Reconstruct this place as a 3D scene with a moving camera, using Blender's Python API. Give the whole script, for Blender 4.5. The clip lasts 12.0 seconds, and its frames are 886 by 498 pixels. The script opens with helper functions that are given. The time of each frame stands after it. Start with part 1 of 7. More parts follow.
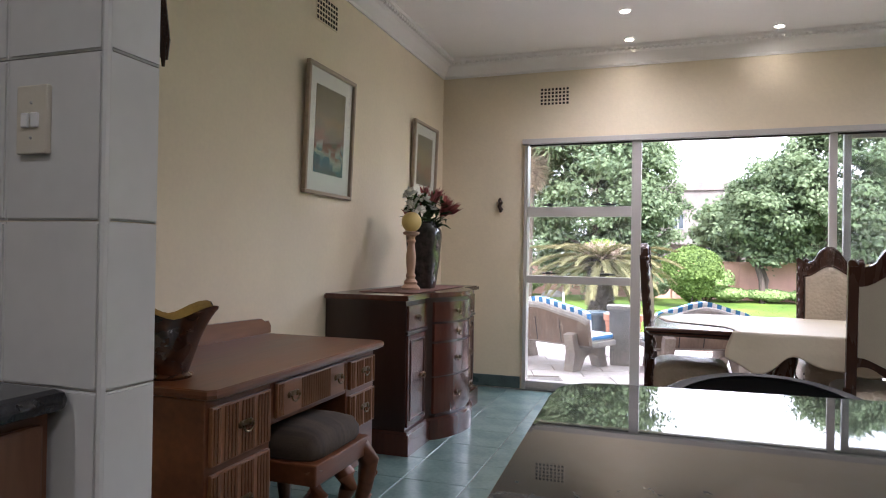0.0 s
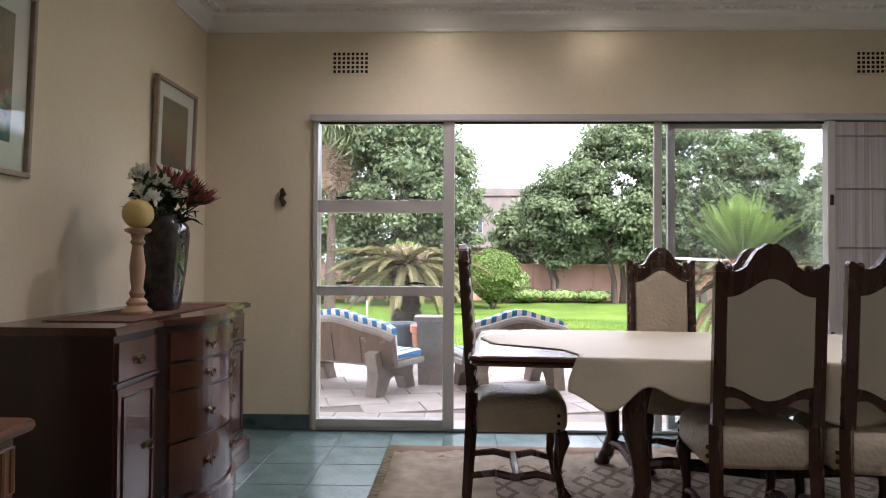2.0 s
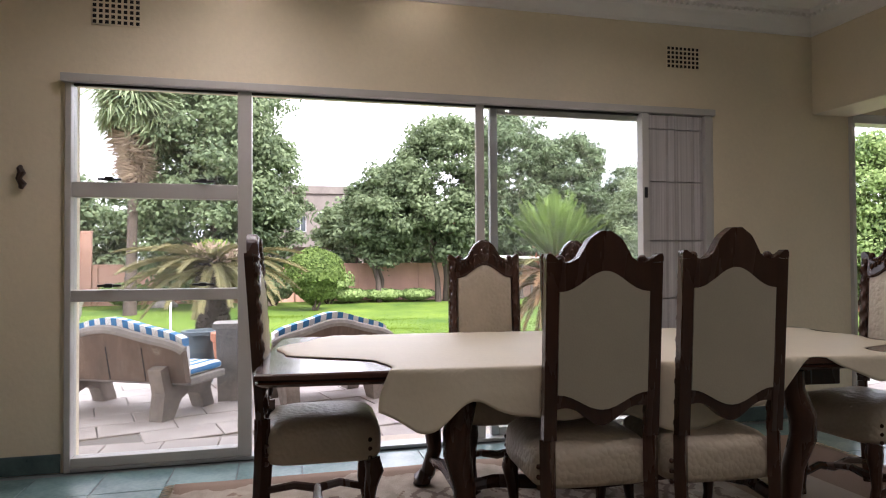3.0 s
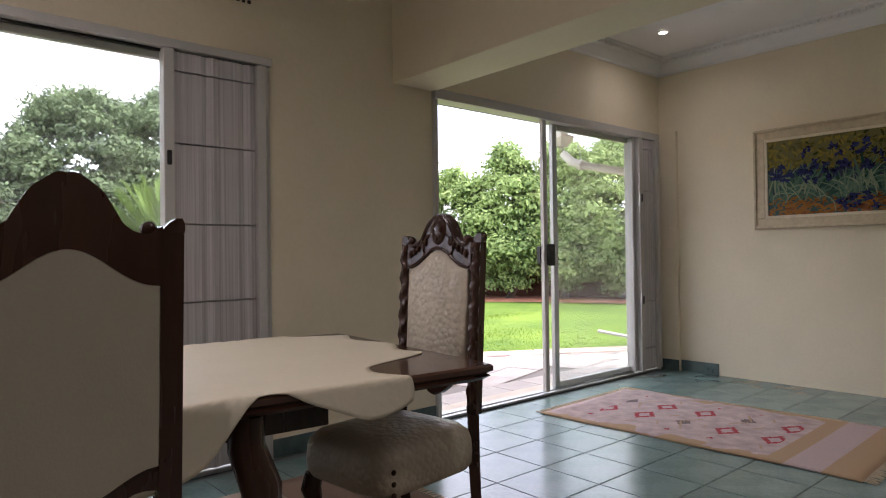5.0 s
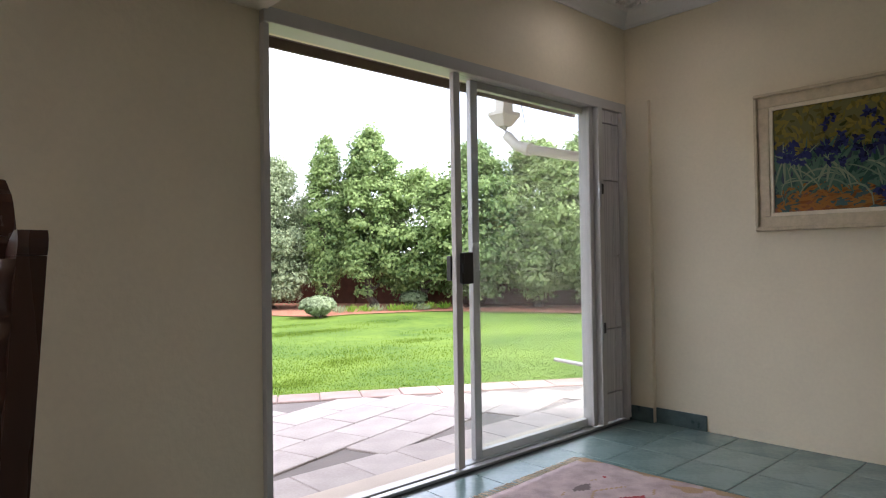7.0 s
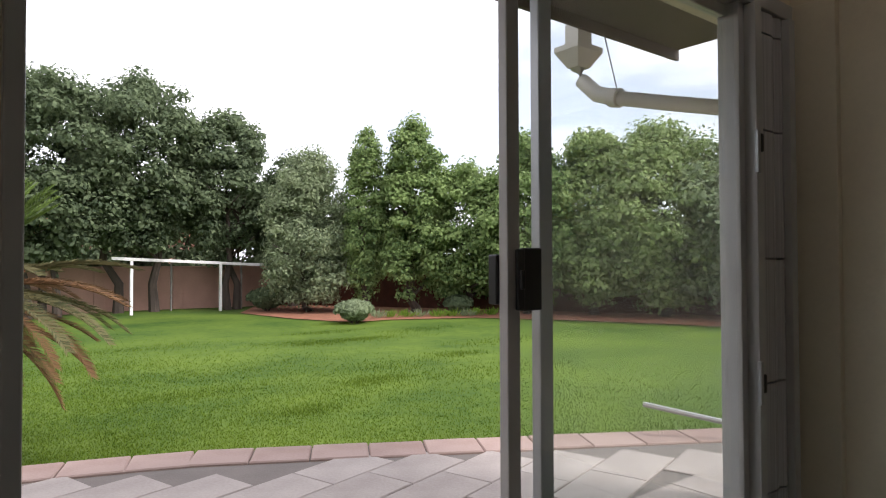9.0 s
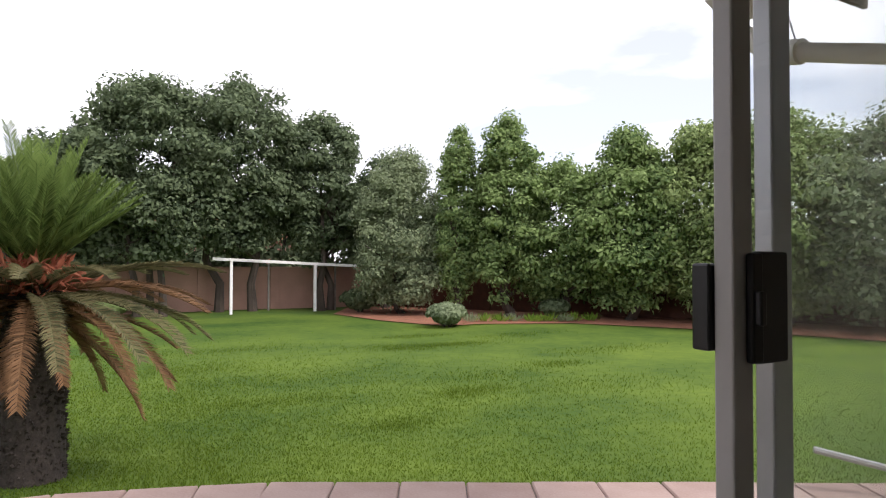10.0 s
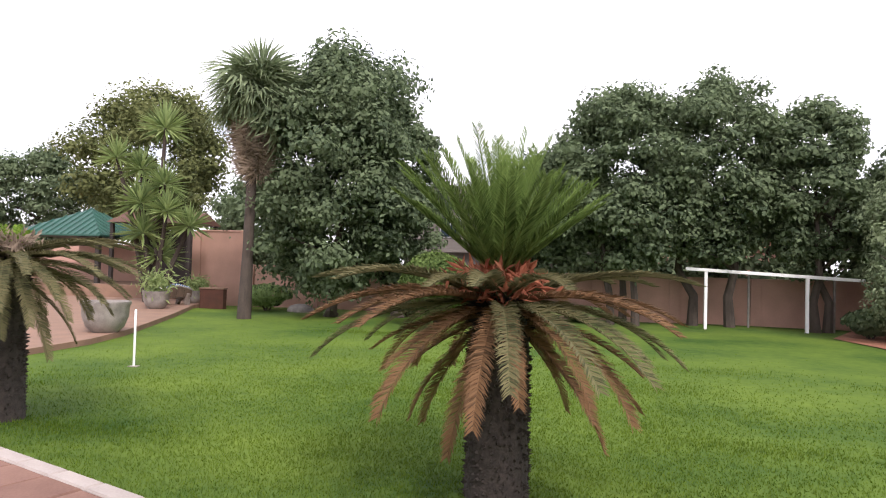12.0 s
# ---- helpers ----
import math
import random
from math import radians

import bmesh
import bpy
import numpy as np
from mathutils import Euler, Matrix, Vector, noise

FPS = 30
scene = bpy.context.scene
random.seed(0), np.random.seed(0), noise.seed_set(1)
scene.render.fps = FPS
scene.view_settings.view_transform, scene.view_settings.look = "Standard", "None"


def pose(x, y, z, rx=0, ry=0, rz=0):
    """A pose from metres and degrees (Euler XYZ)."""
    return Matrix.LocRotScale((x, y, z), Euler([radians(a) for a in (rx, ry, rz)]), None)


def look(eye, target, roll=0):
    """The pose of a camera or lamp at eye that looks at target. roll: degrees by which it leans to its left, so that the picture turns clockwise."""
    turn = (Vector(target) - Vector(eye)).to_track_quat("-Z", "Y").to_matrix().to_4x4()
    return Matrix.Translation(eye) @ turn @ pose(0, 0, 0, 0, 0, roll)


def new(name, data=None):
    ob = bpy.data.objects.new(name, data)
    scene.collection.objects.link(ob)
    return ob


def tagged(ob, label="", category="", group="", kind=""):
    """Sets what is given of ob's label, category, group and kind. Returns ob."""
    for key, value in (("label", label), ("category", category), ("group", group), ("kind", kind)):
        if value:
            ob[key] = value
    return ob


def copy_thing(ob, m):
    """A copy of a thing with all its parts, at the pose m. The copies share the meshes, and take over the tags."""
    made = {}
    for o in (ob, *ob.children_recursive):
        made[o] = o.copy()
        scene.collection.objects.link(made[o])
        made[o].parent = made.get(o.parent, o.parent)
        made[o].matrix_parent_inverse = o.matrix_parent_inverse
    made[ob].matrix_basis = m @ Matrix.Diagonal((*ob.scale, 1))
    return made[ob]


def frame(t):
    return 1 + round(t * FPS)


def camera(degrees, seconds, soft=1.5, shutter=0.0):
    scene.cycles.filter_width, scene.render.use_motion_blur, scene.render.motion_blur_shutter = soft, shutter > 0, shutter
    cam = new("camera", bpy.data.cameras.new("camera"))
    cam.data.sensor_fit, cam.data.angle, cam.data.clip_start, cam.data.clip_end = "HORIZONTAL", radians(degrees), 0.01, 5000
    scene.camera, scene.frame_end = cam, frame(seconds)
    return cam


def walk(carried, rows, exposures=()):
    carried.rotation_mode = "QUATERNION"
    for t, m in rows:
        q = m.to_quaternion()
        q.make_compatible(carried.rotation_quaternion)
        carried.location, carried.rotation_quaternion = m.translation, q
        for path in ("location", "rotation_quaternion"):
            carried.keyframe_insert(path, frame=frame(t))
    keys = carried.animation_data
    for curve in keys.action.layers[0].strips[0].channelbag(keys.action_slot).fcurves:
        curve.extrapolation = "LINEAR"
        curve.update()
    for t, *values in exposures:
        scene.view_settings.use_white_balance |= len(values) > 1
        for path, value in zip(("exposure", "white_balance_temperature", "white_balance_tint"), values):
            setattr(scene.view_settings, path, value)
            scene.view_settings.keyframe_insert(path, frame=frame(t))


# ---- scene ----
cam = camera(68.91, 12.0, soft=1.1)
# seconds, place, yaw, pitch, roll
ROWS = [
    (0.0, 0.123, -0.676, 1.138, 18.75, 0.46, -0.88),
    (0.5, 0.064, -0.379, 1.113, 18.23, 0.77, -0.67),
    (1.0, 0.045, -0.057, 1.128, 15.34, 0.80, -0.59),
    (1.5, 0.019, 0.212, 1.137, 9.58, 0.98, -0.46),
    (2.0, 0.003, 0.427, 1.147, 1.60, 0.99, -0.28),
    (2.5, 0.048, 0.703, 1.141, -6.54, 1.00, 0.06),
    (3.0, 0.145, 0.950, 1.120, -13.69, 0.98, 0.29),
    (3.5, 0.327, 1.180, 1.094, -23.38, 1.09, 0.88),
    (3.7, 0.428, 1.239, 1.090, -27.63, 1.03, 0.99),
    (5.3, 1.650, 1.661, 1.068, -41.79, 0.68, 0.86),
    (5.5, 1.802, 1.731, 1.067, -42.30, 0.80, 0.98),
    (6.0, 2.194, 1.929, 1.072, -42.64, 0.98, 1.13),
    (6.5, 2.537, 2.122, 1.098, -42.69, 0.98, 0.93),
    (7.0, 2.879, 2.345, 1.108, -42.47, 1.00, 0.84),
    (7.2, 2.997, 2.444, 1.110, -42.38, 0.92, 0.85),
    (8.8, 3.950, 3.440, 1.105, -38.86, 1.14, 0.48),
    (9.0, 4.033, 3.566, 1.110, -38.18, 1.20, 0.19),
    (9.5, 4.224, 3.872, 1.130, -35.48, 1.23, 0.16),
    (10.0, 4.364, 4.175, 1.128, -30.10, 1.33, -0.15),
    (10.5, 4.549, 4.471, 1.121, -23.86, 1.48, -0.27),
    (11.0, 4.660, 4.769, 1.119, -15.93, 1.62, -0.36),
    (11.5, 4.683, 5.032, 1.146, -1.65, 1.58, -0.92),
    (12.0, 4.549, 5.286, 1.137, 10.07, 1.55, -1.57),
]
walk(cam, [(t, pose(x, y, z, 90 + pitch, roll, yaw)) for t, x, y, z, yaw, pitch, roll in ROWS],
     exposures=[(0.0, 3.08, 5780, 21), (1.5, 2.66, 5950, 21), (3.5, 2.32, 6250, 22), (5.5, 2.32, 6150, 22), (7.2, 2.10, 6000, 20), (9.0, 0.86, 6300, 18), (10.5, 0.60, 6350, 20), (12.0, 0.80, 6350, 21)])

# ---- light ----
world = bpy.data.worlds.new("sky")
scene.world = world
world.use_nodes = True
wn, wl = world.node_tree.nodes, world.node_tree.links
wbg = wn["Background"]
sky = wn.new("ShaderNodeTexSky")
sky.sky_type, sky.sun_disc = "NISHITA", False
sky.sun_elevation, sky.sun_rotation = radians(48), radians(200)
sky.air_density, sky.dust_density = 1.0, 2.0
wco = wn.new("ShaderNodeTexCoord")
wmap = wn.new("ShaderNodeMapping")
wmap.inputs["Scale"].default_value = (1.0, 1.0, 3.2)
wno = wn.new("ShaderNodeTexNoise")
wno.inputs["Scale"].default_value, wno.inputs["Detail"].default_value = 2.4, 7.0
wramp = wn.new("ShaderNodeValToRGB")
wramp.color_ramp.elements[0].position, wramp.color_ramp.elements[0].color = 0.36, (0.45, 0.45, 0.45, 1)
wramp.color_ramp.elements[1].position, wramp.color_ramp.elements[1].color = 0.54, (1, 1, 1, 1)
wmix = wn.new("ShaderNodeMixRGB")
wmix.inputs["Color2"].default_value = (10.5, 10.6, 10.8, 1)
wl.new(wco.outputs["Generated"], wmap.inputs["Vector"])
wl.new(wmap.outputs["Vector"], wno.inputs["Vector"])
wl.new(wno.outputs["Fac"], wramp.inputs["Fac"])
wl.new(wramp.outputs["Color"], wmix.inputs["Fac"])
wl.new(sky.outputs["Color"], wmix.inputs["Color1"])
wl.new(wmix.outputs["Color"], wbg.inputs["Color"])
wbg.inputs["Strength"].default_value = 0.1

sun = new("sun", bpy.data.lights.new("sun", "SUN"))
sun.data.energy, sun.data.angle, sun.data.color = 2.2, radians(14), (1.0, 0.95, 0.88)
sun.matrix_world = look((0, 0, 30), (-6.0, 10.0, 30 - 13.0))


# ---- materials ----
def mat(name, color, rough=0.6, metal=0.0, var=0.12, scale=8.0, fine=90.0, bump=0.08, stretch=(1, 1, 1), spec=0.5, coat=0.0, color2=None, island=False, obj=0.0):
    """Base colour with two scales of variation and fine relief, in object space."""
    m = bpy.data.materials.new(name)
    m.use_nodes = True
    n, l = m.node_tree.nodes, m.node_tree.links
    b = n["Principled BSDF"]
    b.inputs["Metallic"].default_value = metal
    b.inputs["Specular IOR Level"].default_value = spec
    b.inputs["Coat Weight"].default_value = coat
    tc, mp = n.new("ShaderNodeTexCoord"), n.new("ShaderNodeMapping")
    mp.inputs["Scale"].default_value = stretch
    l.new(tc.outputs["Object"], mp.inputs["Vector"])
    big, small = n.new("ShaderNodeTexNoise"), n.new("ShaderNodeTexNoise")
    big.inputs["Scale"].default_value, big.inputs["Detail"].default_value = scale, 4
    small.inputs["Scale"].default_value, small.inputs["Detail"].default_value = fine, 3
    l.new(mp.outputs["Vector"], big.inputs["Vector"])
    l.new(mp.outputs["Vector"], small.inputs["Vector"])
    add = n.new("ShaderNodeMath")
    add.operation = "MULTIPLY_ADD"
    add.inputs[1].default_value = 0.4
    l.new(small.outputs["Fac"], add.inputs[0])
    l.new(big.outputs["Fac"], add.inputs[2])
    last = add
    if island or obj:
        src = n.new("ShaderNodeNewGeometry").outputs["Random Per Island"] if island else n.new("ShaderNodeObjectInfo").outputs["Random"]
        ad = n.new("ShaderNodeMath")
        ad.operation = "MULTIPLY_ADD"
        ad.inputs[1].default_value = 0.5 if island else obj
        l.new(src, ad.inputs[0])
        l.new(last.outputs[0], ad.inputs[2])
        last = ad
    mid = 0.7 + (0.25 if island else obj * 0.5)
    ramp = n.new("ShaderNodeValToRGB")
    ramp.color_ramp.elements[0].position, ramp.color_ramp.elements[1].position = mid - 0.3, mid + 0.3
    c2 = color2 or tuple(min(1, c * (1 + var)) for c in color)
    c1 = color if color2 else tuple(c * (1 - var) for c in color)
    ramp.color_ramp.elements[0].color, ramp.color_ramp.elements[1].color = (*c1, 1), (*c2, 1)
    l.new(last.outputs[0], ramp.inputs["Fac"])
    l.new(ramp.outputs["Color"], b.inputs["Base Color"])
    rr = n.new("ShaderNodeMapRange")
    rr.inputs["To Min"].default_value, rr.inputs["To Max"].default_value = max(0.02, rough - 0.08), max(0.02, min(1, rough + 0.08))
    l.new(big.outputs["Fac"], rr.inputs["Value"])
    l.new(rr.outputs["Result"], b.inputs["Roughness"])
    if bump:
        bp = n.new("ShaderNodeBump")
        bp.inputs["Strength"].default_value, bp.inputs["Distance"].default_value = bump, 0.01
        l.new(small.outputs["Fac"], bp.inputs["Height"])
        l.new(bp.outputs["Normal"], b.inputs["Normal"])
    return m


def leafy(name, c1, c2, rough=0.7):
    """Leaves: colour from leaf to leaf, some light through them."""
    m = mat(name, c1, rough, var=0.3, scale=0.5, fine=3, bump=0, color2=c2, island=True, spec=0.2)
    n, l = m.node_tree.nodes, m.node_tree.links
    b = n["Principled BSDF"]
    tr, mx = n.new("ShaderNodeBsdfTranslucent"), n.new("ShaderNodeMixShader")
    mx.inputs["Fac"].default_value = 0.38
    col = b.inputs["Base Color"].links[0].from_socket
    l.new(col, tr.inputs["Color"])
    l.new(b.outputs["BSDF"], mx.inputs[1])
    l.new(tr.outputs["BSDF"], mx.inputs[2])
    l.new(mx.outputs["Shader"], n["Material Output"].inputs["Surface"])
    return m


def clear_glass(name, tint=(0.975, 0.99, 0.985)):
    m = bpy.data.materials.new(name)
    m.use_nodes = True
    n, l = m.node_tree.nodes, m.node_tree.links
    n.remove(n["Principled BSDF"])
    tr, gl, mx, fr = n.new("ShaderNodeBsdfTransparent"), n.new("ShaderNodeBsdfGlossy"), n.new("ShaderNodeMixShader"), n.new("ShaderNodeLayerWeight")
    tr.inputs["Color"].default_value = (*tint, 1)
    gl.inputs["Roughness"].default_value = 0.02
    pw, sc = n.new("ShaderNodeMath"), n.new("ShaderNodeMath")
    pw.operation, pw.inputs[1].default_value = "POWER", 5.0
    sc.operation, sc.inputs[1].default_value, sc.inputs[2].default_value = "MULTIPLY_ADD", 0.9, 0.045
    l.new(fr.outputs["Facing"], pw.inputs[0])
    l.new(pw.outputs[0], sc.inputs[0])
    l.new(sc.outputs[0], mx.inputs["Fac"])
    l.new(tr.outputs["BSDF"], mx.inputs[1])
    l.new(gl.outputs["BSDF"], mx.inputs[2])
    dust, film = n.new("ShaderNodeBsdfTranslucent"), n.new("ShaderNodeMixShader")
    dust.inputs["Color"].default_value = (0.8, 0.8, 0.78, 1)
    tc, sm = n.new("ShaderNodeTexCoord"), n.new("ShaderNodeTexNoise")
    sm.inputs["Scale"].default_value, sm.inputs["Detail"].default_value = 2.5, 5.0
    amount = n.new("ShaderNodeMapRange")
    amount.inputs["From Min"].default_value, amount.inputs["From Max"].default_value = 0.3, 0.7
    amount.inputs["To Min"].default_value, amount.inputs["To Max"].default_value = 0.003, 0.014
    l.new(tc.outputs["Object"], sm.inputs["Vector"])
    l.new(sm.outputs["Fac"], amount.inputs["Value"])
    l.new(amount.outputs["Result"], film.inputs["Fac"])
    l.new(mx.outputs["Shader"], film.inputs[1])
    l.new(dust.outputs["BSDF"], film.inputs[2])
    l.new(film.outputs["Shader"], n["Material Output"].inputs["Surface"])
    return m


def glow(name, color, strength):
    m = bpy.data.materials.new(name)
    m.use_nodes = True
    b = m.node_tree.nodes["Principled BSDF"]
    b.inputs["Base Color"].default_value = (*color, 1)
    b.inputs["Emission Color"].default_value = (*color, 1)
    b.inputs["Emission Strength"].default_value = strength
    return m


M_WALL = mat("cream_wall_paint", (0.78, 0.685, 0.515), 0.62, var=0.07, scale=1.8, fine=45, bump=0.16)
M_CEIL = mat("white_ceiling_paint", (0.84, 0.82, 0.79), 0.7, var=0.03, scale=2, bump=0.03)
M_OUTWALL = mat("outside_plaster", (0.55, 0.47, 0.38), 0.8, var=0.1, scale=3, bump=0.2)
M_TILE = mat("green_floor_tile", (0.10, 0.17, 0.165), 0.2, var=0.25, scale=5, fine=40, bump=0.03, color2=(0.18, 0.265, 0.255), obj=0.25)
M_GROUT = mat("grey_grout", (0.10, 0.12, 0.12), 0.9, var=0.2)
M_SKIRT = mat("green_skirting_tile", (0.07, 0.11, 0.11), 0.3, var=0.3, scale=12, obj=0.2)
M_ALU = mat("white_painted_aluminium", (0.50, 0.48, 0.455), 0.32, var=0.05, scale=5, bump=0.02)
M_SHUTTER = mat("streaked_white_shutter", (0.33, 0.31, 0.31), 0.4, scale=2.2, fine=7, stretch=(48, 48, 0.35), color2=(0.60, 0.575, 0.58), bump=0.1)
M_ALUGREY = mat("grey_aluminium", (0.42, 0.42, 0.42), 0.35, 0.5, var=0.08, bump=0.02)
M_BLACK = mat("black_plastic", (0.012, 0.012, 0.012), 0.4, var=0.2, bump=0.02)
M_GLASS = clear_glass("window_glass")
M_DARKWOOD = mat("dark_carved_wood", (0.03, 0.012, 0.007), 0.27, var=0.4, scale=9, fine=60, stretch=(1, 1, 0.15), color2=(0.062, 0.025, 0.014), bump=0.05)
M_MAHOG = mat("mahogany_veneer", (0.045, 0.013, 0.008), 0.2, scale=7, fine=50, stretch=(1, 1, 0.2), color2=(0.105, 0.031, 0.018), bump=0.02, coat=0.3)
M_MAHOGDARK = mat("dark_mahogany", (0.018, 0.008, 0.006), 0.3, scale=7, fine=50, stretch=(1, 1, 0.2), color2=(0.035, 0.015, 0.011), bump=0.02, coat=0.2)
M_IMBUIA = mat("brown_polished_wood", (0.045, 0.014, 0.006), 0.33, scale=5, fine=45, stretch=(1, 0.12, 1), color2=(0.21, 0.072, 0.026), bump=0.03, coat=0.0)
M_IMBUIALIGHT = mat("light_brown_wood", (0.13, 0.052, 0.022), 0.3, scale=5, fine=45, stretch=(1, 0.12, 1), color2=(0.27, 0.12, 0.052), bump=0.03)
M_FLUTE = mat("fluted_brown_wood", (0.07, 0.026, 0.013), 0.25, scale=9, fine=45, stretch=(1, 1, 0.2), color2=(0.30, 0.15, 0.08), bump=0.03)
M_BRASS = mat("aged_brass", (0.13, 0.09, 0.045), 0.35, 0.9, var=0.4, scale=60)
M_LEATHER = mat("cream_embossed_leather", (0.46, 0.39, 0.295), 0.36, var=0.12, scale=9, fine=70, bump=0.5)
ln_, ll_ = M_LEATHER.node_tree.nodes, M_LEATHER.node_tree.links
lv_, lb_ = ln_.new("ShaderNodeTexVoronoi"), ln_.new("ShaderNodeBump")
lv_.inputs["Scale"].default_value = 48.0
lb_.inputs["Strength"].default_value, lb_.inputs["Distance"].default_value = 0.5, 0.007
lb_.invert = True
ll_.new([q for q in ln_ if q.type == "TEX_COORD"][0].outputs["Object"], lv_.inputs["Vector"])
ll_.new(lv_.outputs["Distance"], lb_.inputs["Height"])
ll_.new(lb_.outputs["Normal"], ln_["Principled BSDF"].inputs["Normal"])
M_BACKCLOTH = mat("plain_beige_leathercloth", (0.38, 0.335, 0.255), 0.55, var=0.08, scale=5, fine=160, bump=0.08)
M_HIDE = mat("cream_hide", (0.68, 0.60, 0.46), 0.55, var=0.06, scale=3, fine=50, bump=0.12)
M_TABLE = mat("dark_table_wood", (0.04, 0.016, 0.01), 0.22, scale=5, fine=45, stretch=(0.15, 1, 1), color2=(0.095, 0.042, 0.027), bump=0.02, coat=0.3)
M_GRANITE = mat("dark_grey_granite", (0.012, 0.013, 0.013), -0.06, scale=40, fine=160, color2=(0.10, 0.105, 0.10), bump=0.0, spec=0.7)
M_GRANITEBLACK = mat("black_granite", (0.008, 0.008, 0.01), 0.15, scale=50, fine=200, color2=(0.03, 0.03, 0.033), bump=0.0)
M_WALLTILE = mat("white_glazed_tile", (0.64, 0.64, 0.62), 0.12, var=0.05, scale=6, fine=25, bump=0.05, obj=0.1)
M_SWITCH = mat("cream_switch_plastic", (0.62, 0.58, 0.48), 0.4, var=0.06, bump=0)
M_SWITCHW = mat("white_switch_plastic", (0.78, 0.78, 0.77), 0.3, var=0.03, bump=0)
M_CABWOOD = mat("brown_cabinet_wood", (0.13, 0.055, 0.028), 0.35, scale=5, stretch=(1, 1, 0.15), color2=(0.22, 0.1, 0.05), bump=0.03)
M_PAPER = mat("white_mount_board", (0.78, 0.77, 0.72), 0.8, var=0.02, bump=0)
M_FRAMEW = mat("pewter_painted_wood", (0.36, 0.28, 0.205), 0.4, var=0.2, scale=30)
M_FRAMEC = mat("cream_gilt_wood", (0.56, 0.46, 0.31), 0.4, var=0.18, scale=20)
M_FRAMELINER = mat("pale_gilt_liner", (0.74, 0.65, 0.49), 0.45, var=0.1, scale=25)
M_FABRIC = mat("dark_striped_fabric", (0.012, 0.009, 0.008), 0.9, scale=3, fine=150, stretch=(1, 11, 1), color2=(0.085, 0.06, 0.04), bump=0.3)
M_CANDLE = mat("yellow_wax", (0.72, 0.55, 0.2), 0.45, var=0.06, bump=0.02)
M_PALEWOOD = mat("pale_turned_wood", (0.5, 0.33, 0.22), 0.5, var=0.2, scale=12, stretch=(1, 1, 0.3))
M_RUNNER = mat("red_brown_runner", (0.06, 0.018, 0.014), 0.95, scale=50, fine=120, color2=(0.25, 0.13, 0.09), bump=0.3)
M_CERAMIC = mat("dark_mottled_ceramic", (0.01, 0.012, 0.012), 0.1, scale=25, fine=60, color2=(0.075, 0.065, 0.06), bump=0.0)
M_ARTGLASS = mat("amber_brown_glass", (0.012, 0.006, 0.004), 0.08, scale=10, fine=20, color2=(0.09, 0.032, 0.014), bump=0.0, coat=0.5)
M_ARTGLASSIN = mat("amber_yellow_glass", (0.36, 0.24, 0.07), 0.1, var=0.3, scale=9, bump=0)
M_LEAFDARK = leafy("dark_bouquet_leaf", (0.015, 0.03, 0.012), (0.04, 0.07, 0.025))
M_PETALW = leafy("white_petal", (0.68, 0.68, 0.6), (0.85, 0.84, 0.78))
M_PETALR = leafy("dusky_red_bract", (0.16, 0.03, 0.035), (0.4, 0.13, 0.12))
M_ROPE = mat("beige_rope", (0.45, 0.38, 0.27), 0.9, fine=200, bump=0.3)
M_LAMPRIM = mat("white_lamp_rim", (0.8, 0.79, 0.77), 0.4, var=0.02, bump=0)
M_BULB = glow("warm_lamp", (1.0, 0.86, 0.66), 14.0)
M_VOID = mat("dark_void", (0.015, 0.013, 0.012), 0.9, var=0.1)


# ---- shapes ----
def box(bm, x0, x1, y0, y1, z0, z1, bevel=0.0):
    r = bmesh.ops.create_cube(bm, size=1.0, matrix=Matrix.Translation(((x0 + x1) / 2, (y0 + y1) / 2, (z0 + z1) / 2)) @ Matrix.Diagonal((x1 - x0, y1 - y0, z1 - z0, 1)))
    if bevel:
        es = {e for v in r["verts"] for e in v.link_edges}
        bmesh.ops.bevel(bm, geom=list(es), offset=bevel, segments=2, affect="EDGES", profile=0.5)
    return bm


def bbox(x0, x1, y0, y1, z0, z1, bevel=0.0):
    return box(bmesh.new(), x0, x1, y0, y1, z0, z1, bevel)


def ring(bm, c, rx, ry, seg, turn=0.0):
    return [bm.verts.new((c[0] + rx * math.cos(turn + 2 * math.pi * i / seg), c[1] + ry * math.sin(turn + 2 * math.pi * i / seg), c[2])) for i in range(seg)]


def skin(bm, rings, cap=True):
    for a, b in zip(rings, rings[1:]):
        n = len(a)
        for i in range(n):
            bm.faces.new((a[i], a[(i + 1) % n], b[(i + 1) % n], b[i]))
    if cap:
        bm.faces.new(list(reversed(rings[0])))
        bm.faces.new(rings[-1])
    return bm


def lathe(bm, profile, seg=24, at=(0, 0, 0), cap=True):
    return skin(bm, [ring(bm, (at[0], at[1], at[2] + z), r, r, seg) for r, z in profile], cap)


def tube(bm, pts, radii, seg=8, flat=1.0):
    """A limb along points, with a radius at each."""
    pts = [Vector(p) for p in pts]
    rings = []
    for i, p in enumerate(pts):
        d = (pts[min(i + 1, len(pts) - 1)] - pts[max(i - 1, 0)]).normalized()
        a = d.cross(Vector((0, 0, 1)) if abs(d.z) < 0.9 else Vector((0, 1, 0))).normalized()
        b = d.cross(a)
        r = radii[i] if hasattr(radii, "__len__") else radii
        rings.append([bm.verts.new(p + r * (math.cos(2 * math.pi * k / seg) * a + flat * math.sin(2 * math.pi * k / seg) * b)) for k in range(seg)])
    return skin(bm, rings)


